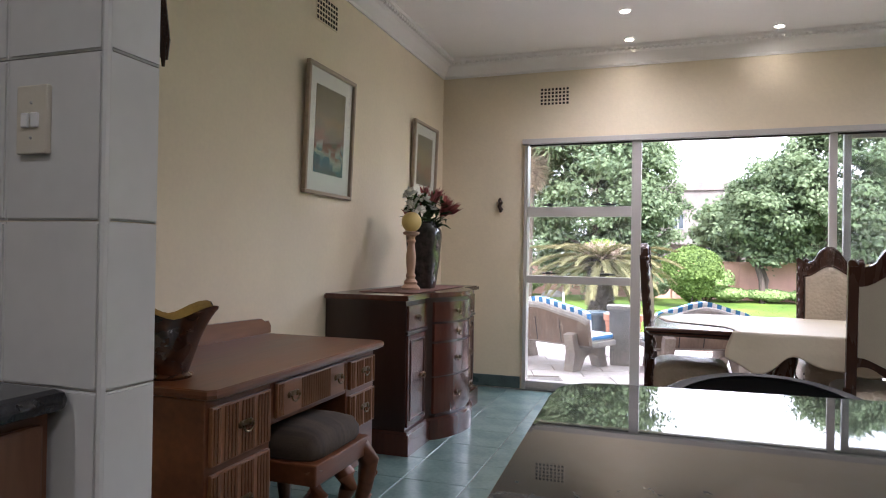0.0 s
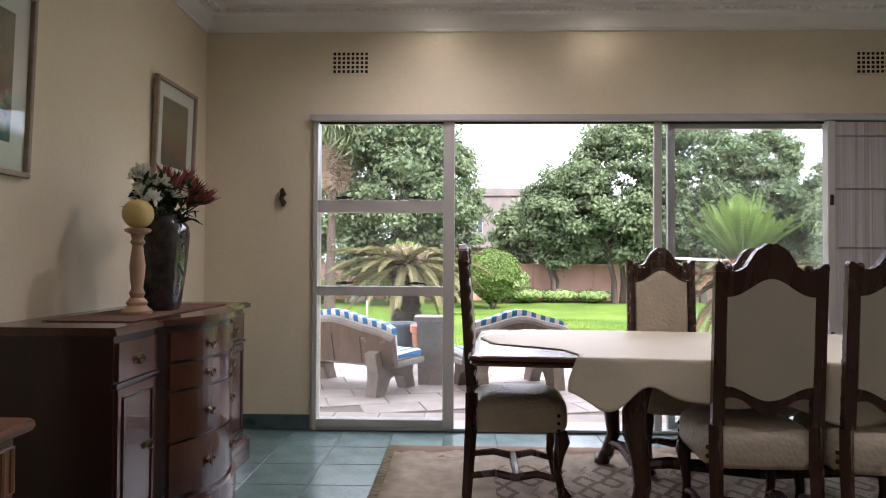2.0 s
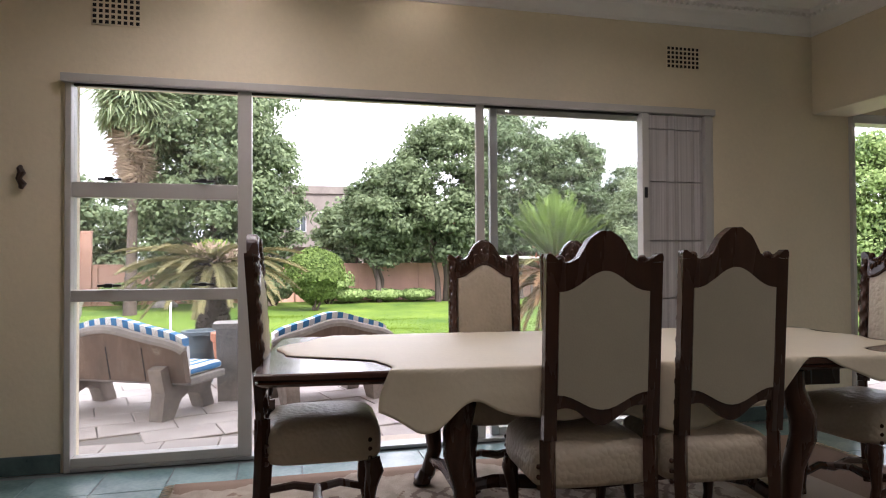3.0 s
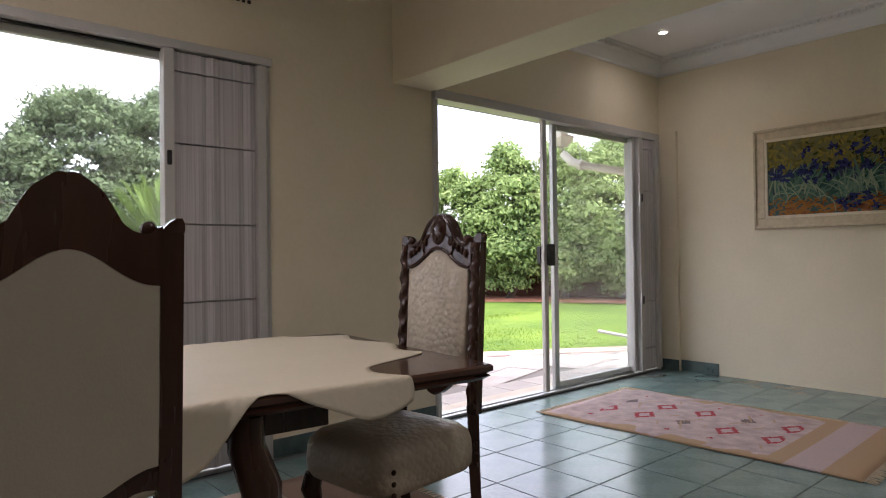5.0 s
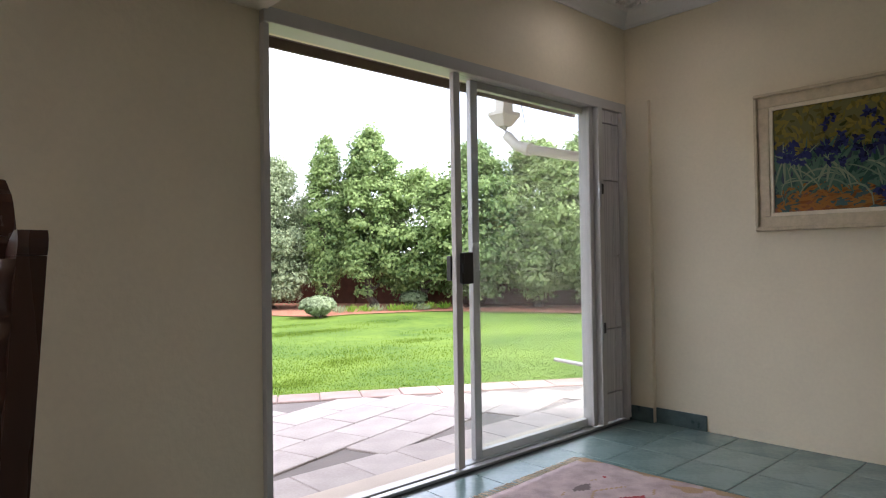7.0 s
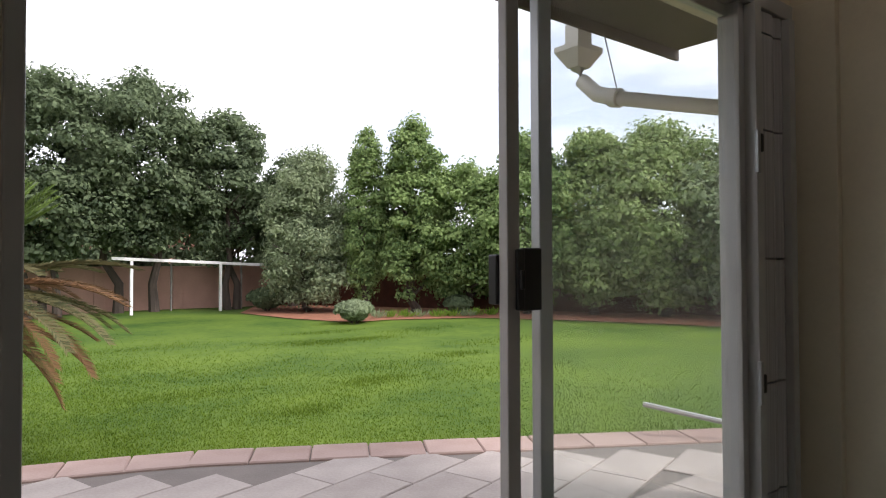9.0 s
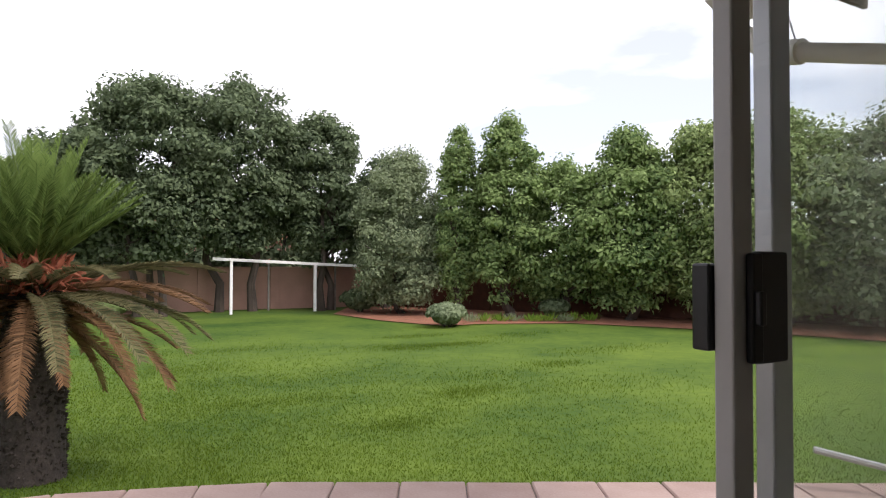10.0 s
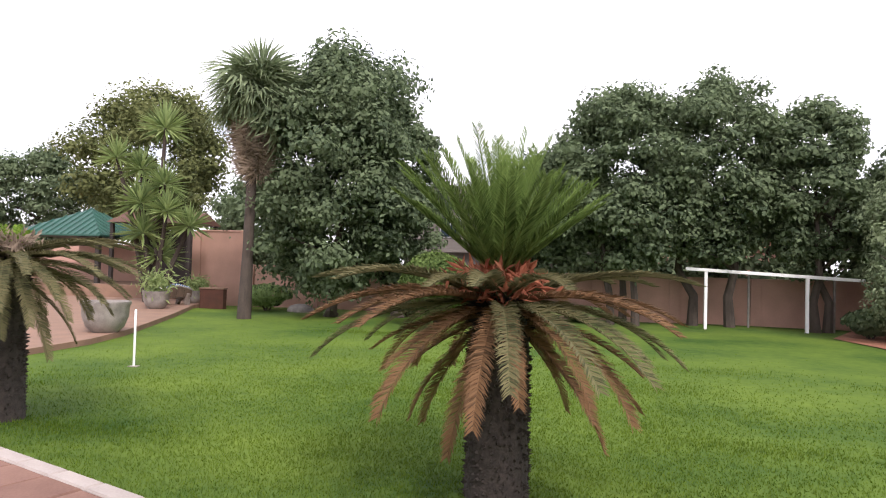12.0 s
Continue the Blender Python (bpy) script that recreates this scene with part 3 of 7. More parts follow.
def dining_chair():
    th = thing("dining_chair", "tall carved dark wooden dining chair with cream leather seat and back", "chair", group="chairs round the dining table")
    b = bmesh.new()
    rows = []
    for z, s, r in ((0.318, 0.86, 0), (0.326, 0.95, 0), (0.345, 1.0, 0), (0.385, 1.012, 0), (0.425, 1.0, 0), (0.452, 0.965, 0), (0.474, 0.86, 0), (0.49, 0.62, 0), (0.497, 0.2, 0)):
        row = []
        for i in range(28):
            a = 2 * math.pi * i / 28
            c, q = math.cos(a), math.sin(a)
            e = 0.3
            row.append(b.verts.new((0.235 * s * math.copysign(abs(c) ** e, c), 0.02 + 0.23 * s * math.copysign(abs(q) ** e, q), z)))
        rows.append(row)
    skin(b, rows)
    part("seat", b, M_LEATHER, th, "cream embossed leather seat", True)
    b = bmesh.new()
    shield = arch(0.168, 0.66, 1.005, 0.07)
    skin(b, [[b.verts.new((x * k, y, 0.835 + (z - 0.835) * k)) for x, z in shield] for y, k in ((-0.228, 1.0), (-0.2, 1.0), (-0.19, 0.965), (-0.182, 0.86), (-0.177, 0.6), (-0.175, 0.25))])
    part("backrest", bent(b), M_LEATHER, th, "cream embossed leather back panel", True)
    b = bent(prism(bmesh.new(), arch(0.172, 0.655, 1.0, 0.07), -0.2335, -0.2285))
    part("rear_cover", b, M_BACKCLOTH, th, "plain beige cover on the rear of the back")
    # square posts, with a carved twist on the front
    for sx in (-1, 1):
        b = bmesh.new()
        zs = [0.5 + 0.04 * k for k in range(15)] + [1.098]
        rows = []
        for z in zs:
            yb = rake(-0.212, z)
            rows.append([b.verts.new((sx * 0.198 + dx, yb + dy, z)) for dx, dy in ((-0.024, -0.02), (0.024, -0.02), (0.024, 0.012), (-0.024, 0.012))])
        skin(b, rows)
        post = part("back_post", b, M_DARKWOOD, th, "", False)
        b = bmesh.new()
        rows = []
        for z, wi, wo in ((1.0985, 0.024, 0.024), (1.108, 0.018, 0.026), (1.118, 0.008, 0.025), (1.128, -0.008, 0.02)):
            yb = rake(-0.212, z)
            rows.append([b.verts.new((sx * (0.198 + dx), yb + dy, z)) for dx, dy in ((-wi, -0.02), (wo, -0.02), (wo, 0.012), (-wi, 0.012))])
        skin(b, rows)
        part("post_tip", b, M_DARKWOOD, post, "pointed scrolled tip")
        b = bmesh.new()
        rings = []
        for k in range(64):
            z = 0.52 + 0.575 * k / 63
            tw = 8.0 * math.pi * k / 63 * sx
            ring_v = []
            for i in range(10):
                a = 2 * math.pi * i / 10
                rr = 0.016 * (1 + 0.32 * math.cos(2 * (a - tw)))
                ring_v.append(b.verts.new((sx * 0.198 + rr * math.cos(a) * 1.2, rake(-0.2, z) + rr * math.sin(a), z)))
            rings.append(ring_v)
        skin(b, rings)
        part("twist", b, M_DARKWOOD, post, "carved rope twist", True)
        b = bmesh.new()
        pts = [(sx * 0.2, -0.235, 0.0), (sx * 0.2, -0.225, 0.15), (sx * 0.2, -0.213, 0.35), (sx * 0.2, -0.212, 0.5)]
        tube(b, pts, [0.024, 0.026, 0.03, 0.03], 4)
        part("back_leg", b, M_DARKWOOD, th)
        b = bmesh.new()
        tube(b, [(sx * 0.19, 0.225, 0.0), (sx * 0.19, 0.235, 0.02), (sx * 0.192, 0.215, 0.06), (sx * 0.195, 0.196, 0.14), (sx * 0.2, 0.205, 0.22), (sx * 0.205, 0.22, 0.28), (sx * 0.2, 0.21, 0.325)],
             [0.03, 0.034, 0.02, 0.02, 0.027, 0.037, 0.033], 10)
        part("front_leg", b, M_DARKWOOD, th, "carved cabriole leg", True)
        b = bmesh.new()
        tube(b, [(sx * 0.195, -0.22, 0.11), (sx * 0.195, -0.1, 0.125), (sx * 0.195, 0.0, 0.105), (sx * 0.195, 0.1, 0.125), (sx * 0.192, 0.2, 0.1)], [0.016, 0.018, 0.02, 0.018, 0.016], 8)
        part("stretcher", b, M_DARKWOOD, th, "", True)
        for y0 in (-0.215, 0.2):
            for k in range(3):
                b = bmesh.new()
                bmesh.ops.create_uvsphere(b, u_segments=8, v_segments=6, radius=0.009, matrix=Matrix.Translation((sx * 0.228, y0 + (0.02 if y0 < 0 else 0), 0.335 + 0.035 * k)))
                part("stud", b, M_DARKWOOD, th, "round dark stud", True)
    b = bmesh.new()
    tube(b, [(-0.195, 0.0, 0.112), (-0.1, 0.0, 0.13), (0, 0.0, 0.115), (0.1, 0.0, 0.13), (0.195, 0.0, 0.112)], [0.015, 0.018, 0.022, 0.018, 0.015], 8)
    part("stretcher", b, M_DARKWOOD, th, "", True)
    # crest: scrolled outline over the panel's arch
    n = 32
    up = []
    for i in range(n + 1):
        u = -1 + 2 * i / n
        hill = 0.42 * math.sqrt(max(0.0, 1 - (u / 0.52) ** 2)) + 0.58 * (0.5 + 0.5 * math.cos(math.pi * min(1, abs(u) / 0.97)))
        up.append((0.178 * u, 1.088 + 0.115 * hill + 0.022 * max(0, abs(u) - 0.8) / 0.2 + 0.004 * abs(math.sin(14 * u))))
    low = [(0.178 * (1 - 2 * i / n), 1.0 + 0.07 * (0.5 + 0.5 * math.cos(math.pi * (1 - 2 * i / n))) ** 1.2) for i in range(n + 1)]
    b = bent(prism(bmesh.new(), up + low, -0.232, -0.192))
    crest = part("crest_rail", b, M_DARKWOOD, th, "carved dark crest rail")
    b = bmesh.new()
    tube(b, [(x * 0.95, -0.19, z - 0.011) for x, z in up], 0.0065, 6)
    part("upper_bead", bent(b), M_DARKWOOD, crest, "", True)
    b = bmesh.new()
    tube(b, [(x * 0.97, -0.19, z + 0.009) for x, z in low], 0.0055, 6)
    part("lower_bead", bent(b), M_DARKWOOD, crest, "", True)
    for sx in (-1, 1):
        b = bmesh.new()
        tube(b, [(sx * (0.052 + 0.012 * q - 0.016 * math.cos(2.6 * q)), -0.189, 1.125 - 0.03 * q + 0.016 * math.sin(2.6 * q)) for q in [0.25 * k for k in range(9)]], [0.003 + 0.0011 * min(k, 8 - k) for k in range(9)], 6)
        part("leaf_scroll", bent(b), M_DARKWOOD, crest, "carved acanthus scroll", True)
    b = bmesh.new()
    bmesh.ops.create_uvsphere(b, u_segments=16, v_segments=8, radius=1.0, matrix=Matrix.Translation((0, -0.192, 1.145)) @ Matrix.Diagonal((0.042, 0.014, 0.055, 1)))
    rosette = part("rosette", bent(b), M_DARKWOOD, th, "carved oval flower on the crest", True)
    for k in range(8):
        a = math.pi * k / 4
        b = bmesh.new()
        bmesh.ops.create_uvsphere(b, u_segments=8, v_segments=5, radius=1.0, matrix=Matrix.Translation((0.022 * math.cos(a), -0.18, 1.145 + 0.03 * math.sin(a))) @ Matrix.Diagonal((0.01, 0.008, 0.013, 1)))
        part("petal", bent(b), M_DARKWOOD, rosette, "", True)
    b = bmesh.new()
    for sx in (-1, 1):
        for k in range(5):
            bmesh.ops.create_uvsphere(b, u_segments=8, v_segments=5, radius=1.0, matrix=Matrix.Translation((sx * (0.07 + 0.021 * k), -0.19, 1.10 - 0.011 * k)) @ Matrix.Diagonal((0.01, 0.01, 0.016, 1)))
        bmesh.ops.create_uvsphere(b, u_segments=10, v_segments=6, radius=1.0, matrix=Matrix.Translation((sx * 0.158, -0.195, 1.108)) @ Matrix.Diagonal((0.018, 0.018, 0.016, 1)))
    tagged(part("carving", bent(b), M_DARKWOOD, th, "beaded carving along the crest", True), kind="stuff")
    low2 = [(0.178 * (1 - 2 * i / n), 0.66 - 0.056 * (0.5 + 0.5 * math.cos(math.pi * (1 - 2 * i / n)))) for i in range(n + 1)]
    foot = [(-x, z - 0.05 - 0.01 * math.cos(x * 30)) for x, z in low2]
    b = bent(prism(bmesh.new(), low2 + foot, -0.228, -0.195))
    part("lower_rail", b, M_DARKWOOD, th, "shaped dark lower back rail")
    # brass nails round the panel
    b = bmesh.new()
    outline = arch(0.161, 0.668, 0.998, 0.07, 10)
    m = len(outline)
    for k in range(m):
        p, q = Vector(outline[k]), Vector(outline[(k + 1) % m])
        steps = max(1, int((q - p).length / 0.02))
        for s in range(steps):
            c = p.lerp(q, s / steps)
            bmesh.ops.create_cone(b, segments=6, radius1=0.005, radius2=0.001, depth=0.006, cap_ends=True, matrix=Matrix.Translation((c[0], -0.194, c[1])) @ Matrix.Rotation(radians(-90), 4, "X"))
    tagged(part("nails", bent(b), M_BRASS, th, "row of brass upholstery nails"), kind="stuff")
    return th


chair = dining_chair()
NARROW = Matrix.Diagonal((0.95, 1, 1.01, 1))
chair.matrix_basis = pose(1.213, 3.22, 0, 0, 0, -3) @ NARROW
for cx, cy, turn in ((1.675, 3.15, -4), (1.20, 4.13, 177), (1.75, 4.16, 175), (0.275, 3.72, -92), (2.75, 3.39, 97)):
    copy_thing(chair, pose(cx, cy, 0, 0, 0, turn) @ NARROW)

# ---- dining table and hide cloth ----
TT, TURNT = 0.74, -5.0
table = thing("dining_table", "long dark wooden dining table with carved legs", "table", 1.47, 3.60, 0, TURNT)
b = bmesh.new()
n = 36
rows = []
for z, g in ((TT - 0.048, -0.022), (TT - 0.036, -0.006), (TT - 0.030, -0.014), (TT - 0.02, 0.0), (TT - 0.006, 0.0), (TT, -0.008)):
    c = 0.07
    lx, ly = 1.40 + g, 0.53 + g
    rows.append([b.verts.new((x, y, z)) for x, y in ((-lx + c, -ly), (lx - c, -ly), (lx - 0.01, -ly + 0.01), (lx, -ly + c), (lx, ly - c), (lx - 0.01, ly - 0.01), (lx - c, ly), (-lx + c, ly), (-lx + 0.01, ly - 0.01), (-lx, ly - c), (-lx, -ly + c), (-lx + 0.01, -ly + 0.01))])
skin(b, rows)
part("tabletop", b, M_TABLE, table)
part("apron", bbox(-0.9, 0.9, -0.4, 0.4, TT - 0.13, TT - 0.049, 0.004), M_DARKWOOD, table)
for sx in (-1, 1):
    for sy in (-1, 1):
        b = bmesh.new()
        x, y = sx * 0.66, sy * 0.43
        tube(b, [(x, y, TT - 0.06), (x, y, 0.6), (x + 0.03 * sx, y + 0.02 * sy, 0.5), (x + 0.03 * sx, y + 0.02 * sy, 0.42), (x, y, 0.3), (x - 0.01 * sx, y, 0.18), (x + 0.02 * sx, y + 0.02 * sy, 0.07), (x + 0.05 * sx, y + 0.03 * sy, 0.03), (x + 0.05 * sx, y + 0.03 * sy, 0.012)],
             [0.046, 0.048, 0.052, 0.05, 0.042, 0.036, 0.038, 0.046, 0.044], 12)
        part("leg", b, M_DARKWOOD, table, "carved scrolled leg", True)
    b = bmesh.new()
    tube(b, [(sx * 0.66, -0.42, 0.13), (sx * 0.63, -0.2, 0.17), (sx * 0.6, 0, 0.14), (sx * 0.63, 0.2, 0.17), (sx * 0.66, 0.42, 0.13)], [0.024, 0.03, 0.034, 0.03, 0.024], 8)
    part("stretcher", b, M_DARKWOOD, table, "", True)
b = bmesh.new()
tube(b, [(-0.6, 0, 0.14), (-0.45, 0, 0.16), (0, 0, 0.13), (0.45, 0, 0.16), (0.6, 0, 0.14)], [0.025, 0.03, 0.034, 0.03, 0.025], 8)
part("stretcher", b, M_DARKWOOD, table, "", True)

cloth = thing("table_cover", "pale cream hide with a wavy edge on the dining table", "tablecloth", 1.47, 3.60, 0, TURNT)
cv, cf = [], []
nu, nv = 90, 110
for i in range(nu + 1):
    u = -1 + 2 * i / nu
    for j in range(nv + 1):
        v = -1 + 2 * j / nv
        yy = v * 0.75
        if u > 0:
            q = min(1.0, max(0.0, (yy + 0.42) / 0.2))
            ex = 1.06 + 0.29 * q * q * (3 - 2 * q) + 0.03 * math.sin(16 * yy + 0.5) - 0.2 * min(1.0, max(0.0, (yy - 0.42) / 0.08))
        else:
            q = min(1.0, max(0.0, (yy + 0.36) / 0.26))
            ex = 0.95 + 0.40 * q * q * (3 - 2 * q) - 0.2 * max(0.0, yy - 0.25) / 0.3 + 0.025 * math.sin(15 * yy)
        ey = 0.745 + 0.03 * math.sin(6.3 * u + 0.4) + 0.02 * math.sin(15 * u) - 0.06 * max(0.0, abs(u) - 0.86) / 0.14 - (0.1 * min(1.0, max(0.0, (u - 0.25) / 0.5)) if v < 0 else 0.0)
        if v < 0:
            ey -= 0.12 * math.exp(-((abs(u) * ex - 0.66) / 0.1) ** 2)
        x, y = u * ex, v * ey
        z = TT + 0.0048 + 0.0015 * math.sin(7 * x) * math.sin(5 * y)
        lim = 0.533
        over = abs(y) - lim
        if over > 0:
            fold = 0.012 * math.sin(9 * x + (1 if y > 0 else 0)) * min(1, over / 0.1)
            z -= max(0.0, over - 0.006)
            y = math.copysign(lim + 0.008 + fold + 0.03 * over, y)
        cv.append((x, y, z))
for i in range(nu):
    for j in range(nv):
        a = i * (nv + 1) + j
        cf.append((a, a + 1, a + nv + 2, a + nv + 1))
hide = raw("hide", cv, cf, M_HIDE, cloth, True)
sol = hide.modifiers.new("thickness", "SOLIDIFY")
sol.thickness, sol.offset = 0.003, 1.0


# ---- rugs ----
def rug(name, label, x, y, turn, w, l, m, fringe):
    th = thing(name, label, "rug", x, y, 0, turn)
    nx_, ny_ = 24, 36
    v, f = [], []
    for i in range(nx_ + 1):
        for j in range(ny_ + 1):
            px, py = -w / 2 + w * i / nx_, -l / 2 + l * j / ny_
            px += 0.006 * math.sin(7 * py) * (1 if i in (0, nx_) else 0.5)
            v.append((px, py, 0.009 + 0.0025 * math.sin(5 * px + 2) * math.sin(4 * py)))
    for i in range(nx_):
        for j in range(ny_):
            a = i * (ny_ + 1) + j
            f.append((a, a + ny_ + 1, a + ny_ + 2, a + 1))
    ob = raw("weave", v, f, m, th, True)
    s = ob.modifiers.new("thickness", "SOLIDIFY")
    s.thickness, s.offset = 0.007, -1
    b = bmesh.new()
    r = random.Random(3)
    for e in (-1, 1):
        k = int(w / 0.018)
        for i in range(k):
            px = -w / 2 + w * (i + 0.5) / k
            tube(b, [(px, e * l / 2, 0.007), (px + r.uniform(-0.008, 0.008), e * (l / 2 + fringe * 0.5), 0.006), (px + r.uniform(-0.012, 0.012), e * (l / 2 + fringe), 0.004)], [0.003, 0.003, 0.002], 4)
    tagged(part("fringe", b, M_FRINGE, th, "knotted cotton fringe"), kind="stuff")
    return th


def rug_material(name, ground, bands, motif, motif2, cell, border):
    """A flat-woven rug: ground, end bands and small stepped lozenges in a grid."""
    m = mat(name, ground, 0.95, var=0.3, scale=11, fine=180, bump=0.5, spec=0.1)
    n, l = m.node_tree.nodes, m.node_tree.links
    bs = n["Principled BSDF"]
    base = bs.inputs["Base Color"].links[0].from_socket
    tc, sp = n.new("ShaderNodeTexCoord"), n.new("ShaderNodeSeparateXYZ")
    l.new(tc.outputs["Object"], sp.inputs[0])

    def op(kind, a, b_=None):
        q = n.new("ShaderNodeMath")
        q.operation = kind
        for k, v in enumerate((a, b_)):
            if v is None:
                continue
            if isinstance(v, (int, float)):
                q.inputs[k].default_value = v
            else:
                l.new(v, q.inputs[k])
        return q.outputs[0]

    def over(col, fac, c):
        q = n.new("ShaderNodeMixRGB")
        l.new(fac, q.inputs[0])
        l.new(col, q.inputs[1])
        q.inputs[2].default_value = (*c, 1)
        return q.outputs[0]

    x, y = sp.outputs[0], sp.outputs[1]
    fx, fy = op("SNAP", x, 0.012), op("SNAP", y, 0.012)
    col = base
    noise_ = n.new("ShaderNodeTexNoise")
    noise_.inputs["Scale"].default_value = 5.0
    l.new(tc.outputs["Object"], noise_.inputs["Vector"])
    patch = op("GREATER_THAN", op("ADD", op("ABSOLUTE", op("DIVIDE", fx, border[0])), op("MULTIPLY", noise_.outputs["Fac"], 0.7)), 1.18)
    col = over(col, patch, bands)
    col = over(col, op("LESS_THAN", y, -0.55 * border[1]), bands)
    col = over(col, op("LESS_THAN", y, -0.66 * border[1]), ground)
    col = over(col, op("LESS_THAN", y, -0.86 * border[1]), bands)
    cu, cv_ = op("SUBTRACT", op("MODULO", op("ADD", fx, 20 * cell[0]), cell[0]), cell[0] / 2), op("SUBTRACT", op("MODULO", op("ADD", fy, 20 * cell[1]), cell[1]), cell[1] / 2)
    dia = op("ADD", op("MULTIPLY", op("ABSOLUTE", cu), 0.7), op("ABSOLUTE", cv_))
    inside = op("LESS_THAN", dia, 0.075)
    core = op("LESS_THAN", dia, 0.042)
    keep = op("LESS_THAN", op("ABSOLUTE", x), border[0] * 0.62)
    keep = op("MULTIPLY", keep, op("MULTIPLY", op("LESS_THAN", y, border[1] * 0.8), op("GREATER_THAN", y, border[1] * -0.5)))
    pick = op("GREATER_THAN", op("MODULO", op("ADD", op("FLOOR", op("DIVIDE", fx, cell[0])), op("ADD", op("FLOOR", op("DIVIDE", fy, cell[1])), 40)), 3), 0.5)
    col = over(col, op("MULTIPLY", op("MULTIPLY", inside, keep), pick), motif)
    col = over(col, op("MULTIPLY", op("MULTIPLY", core, keep), pick), ground)
    inv = op("SUBTRACT", 1.0, pick)
    col = over(col, op("MULTIPLY", op("MULTIPLY", op("LESS_THAN", dia, 0.05), keep), inv), motif2)
    thin = op("LESS_THAN", op("MODULO", op("ADD", op("ABSOLUTE", fy), op("MULTIPLY", op("ABSOLUTE", cu), 0.5)), 0.15), 0.014)
    col = over(col, op("MULTIPLY", op("MULTIPLY", thin, keep), inv), bands)
    l.new(col, bs.inputs["Base Color"])
    return m


M_FRINGE = mat("cotton_fringe", (0.5, 0.4, 0.28), 0.95, var=0.2, bump=0.2)
M_RUG1 = rug_material("faded_patterned_rug", (0.38, 0.31, 0.24), (0.24, 0.165, 0.12), (0.2, 0.145, 0.11), (0.30, 0.25, 0.19), (0.17, 0.14), (1.1, 1.55))
M_RUG2 = rug_material("lilac_and_tan_rug", (0.47, 0.37, 0.36), (0.42, 0.29, 0.18), (0.36, 0.06, 0.07), (0.18, 0.14, 0.14), (0.3, 0.27), (0.6, 0.88))
rug("dining_rug", "faded beige patterned rug under the dining table", 1.42, 3.36, 90, 2.1, 3.62, M_RUG1, 0.05)
rug("kilim_rug", "tan and lilac kilim rug with small red lozenges", 5.33, 3.52, 2, 1.12, 1.86, M_RUG2, 0.06)


# ---- furniture helpers ----
def bail(parent, x, y, z, s=1.0, turn=0.0, label="aged brass drop handle"):
    """A brass handle: back plate and hanging bail, facing +x."""
    b = bmesh.new()
    for e in (-1, 1):
        bmesh.ops.create_cone(b, segments=10, radius1=0.012 * s, radius2=0.008 * s, depth=0.008, cap_ends=True, matrix=Matrix.Translation((x + 0.004, y + e * 0.026 * s, z)) @ Matrix.Rotation(radians(90), 4, "Y"))
    box(b, x, x + 0.003, y - 0.03 * s, y + 0.03 * s, z - 0.006 * s, z + 0.012 * s, 0.001)
    tube(b, [(x + 0.012, y + math.cos(a) * 0.026 * s, z - math.sin(a) * 0.024 * s) for a in [math.pi * k / 8 for k in range(9)]], 0.0035 * s, 6)
    return part("handle", b, M_BRASS, parent, label, True)


# ---- sideboard with bowed centre ----
sb = thing("sideboard", "dark mahogany sideboard with a bowed drawer front", "sideboard", XL + 0.005, 2.70, 0)
SL, SD, SH = 1.42, 0.50, 0.90


def bow(y, extra=0.0):
    """Depth of the front along the sideboard."""
    u = (y - SL / 2) / 0.36
    return SD + extra + (0.13 * math.cos(u * math.pi / 2) ** 0.8 + 0.012 if abs(u) < 1 else 0.0)


def front_outline(extra, y0, y1, k=22):
    ys = [y0 + (y1 - y0) * i / k for i in range(k + 1)]
    return [(bow(y, extra), y) for y in ys]


def slab_front(name, y0, y1, z0, z1, inset, thick, m, parent, label=""):
    out = front_outline(inset + thick, y0, y1)
    inn = [(x - thick - 0.012, y) for x, y in reversed(out)]
    b = prism(bmesh.new(), out + inn, z0, z1, "xy")
    return part(name, b, m, parent, label)


b = prism(bmesh.new(), [(0.0, 0.0), (0.0, SL)] + list(reversed(front_outline(0.0, 0.02, SL - 0.02, 40))), 0.10, SH - 0.03, "xy")
part("body", b, M_MAHOGDARK, sb)
b = prism(bmesh.new(), [(0.0, -0.02), (0.0, SL + 0.02)] + list(reversed(front_outline(0.03, -0.02, SL + 0.02, 44))), SH - 0.029, SH - 0.006, "xy")
part("top", b, M_MAHOG, sb, "polished mahogany top")
b = prism(bmesh.new(), [(0.0, -0.008), (0.0, SL + 0.008)] + list(reversed(front_outline(0.018, -0.008, SL + 0.008, 44))), SH - 0.006, SH, "xy")
part("top_edge", b, M_MAHOG, sb)
b = prism(bmesh.new(), [(0.0, -0.01), (0.0, SL + 0.01)] + list(reversed(front_outline(0.035, -0.01, SL + 0.01, 44))), 0.0, 0.12, "xy")
part("plinth", b, M_MAHOG, sb)
b = prism(bmesh.new(), [(0.0, -0.004), (0.0, SL + 0.004)] + list(reversed(front_outline(0.022, -0.004, SL + 0.004, 44))), 0.12, 0.135, "xy")
part("plinth_moulding", b, M_MAHOG, sb)
for z0, z1 in ((0.155, 0.375), (0.385, 0.585), (0.6, 0.705), (0.72, 0.84)):
    d = slab_front("drawer", 0.375, SL - 0.375, z0, z1, 0.002, 0.012, M_MAHOG, sb, "bowed mahogany drawer")
    bail(d, bow(SL / 2 - 0.13) + 0.012, SL / 2 - 0.13, (z0 + z1) / 2)
    bail(d, bow(SL / 2 + 0.13) + 0.012, SL / 2 + 0.13, (z0 + z1) / 2)
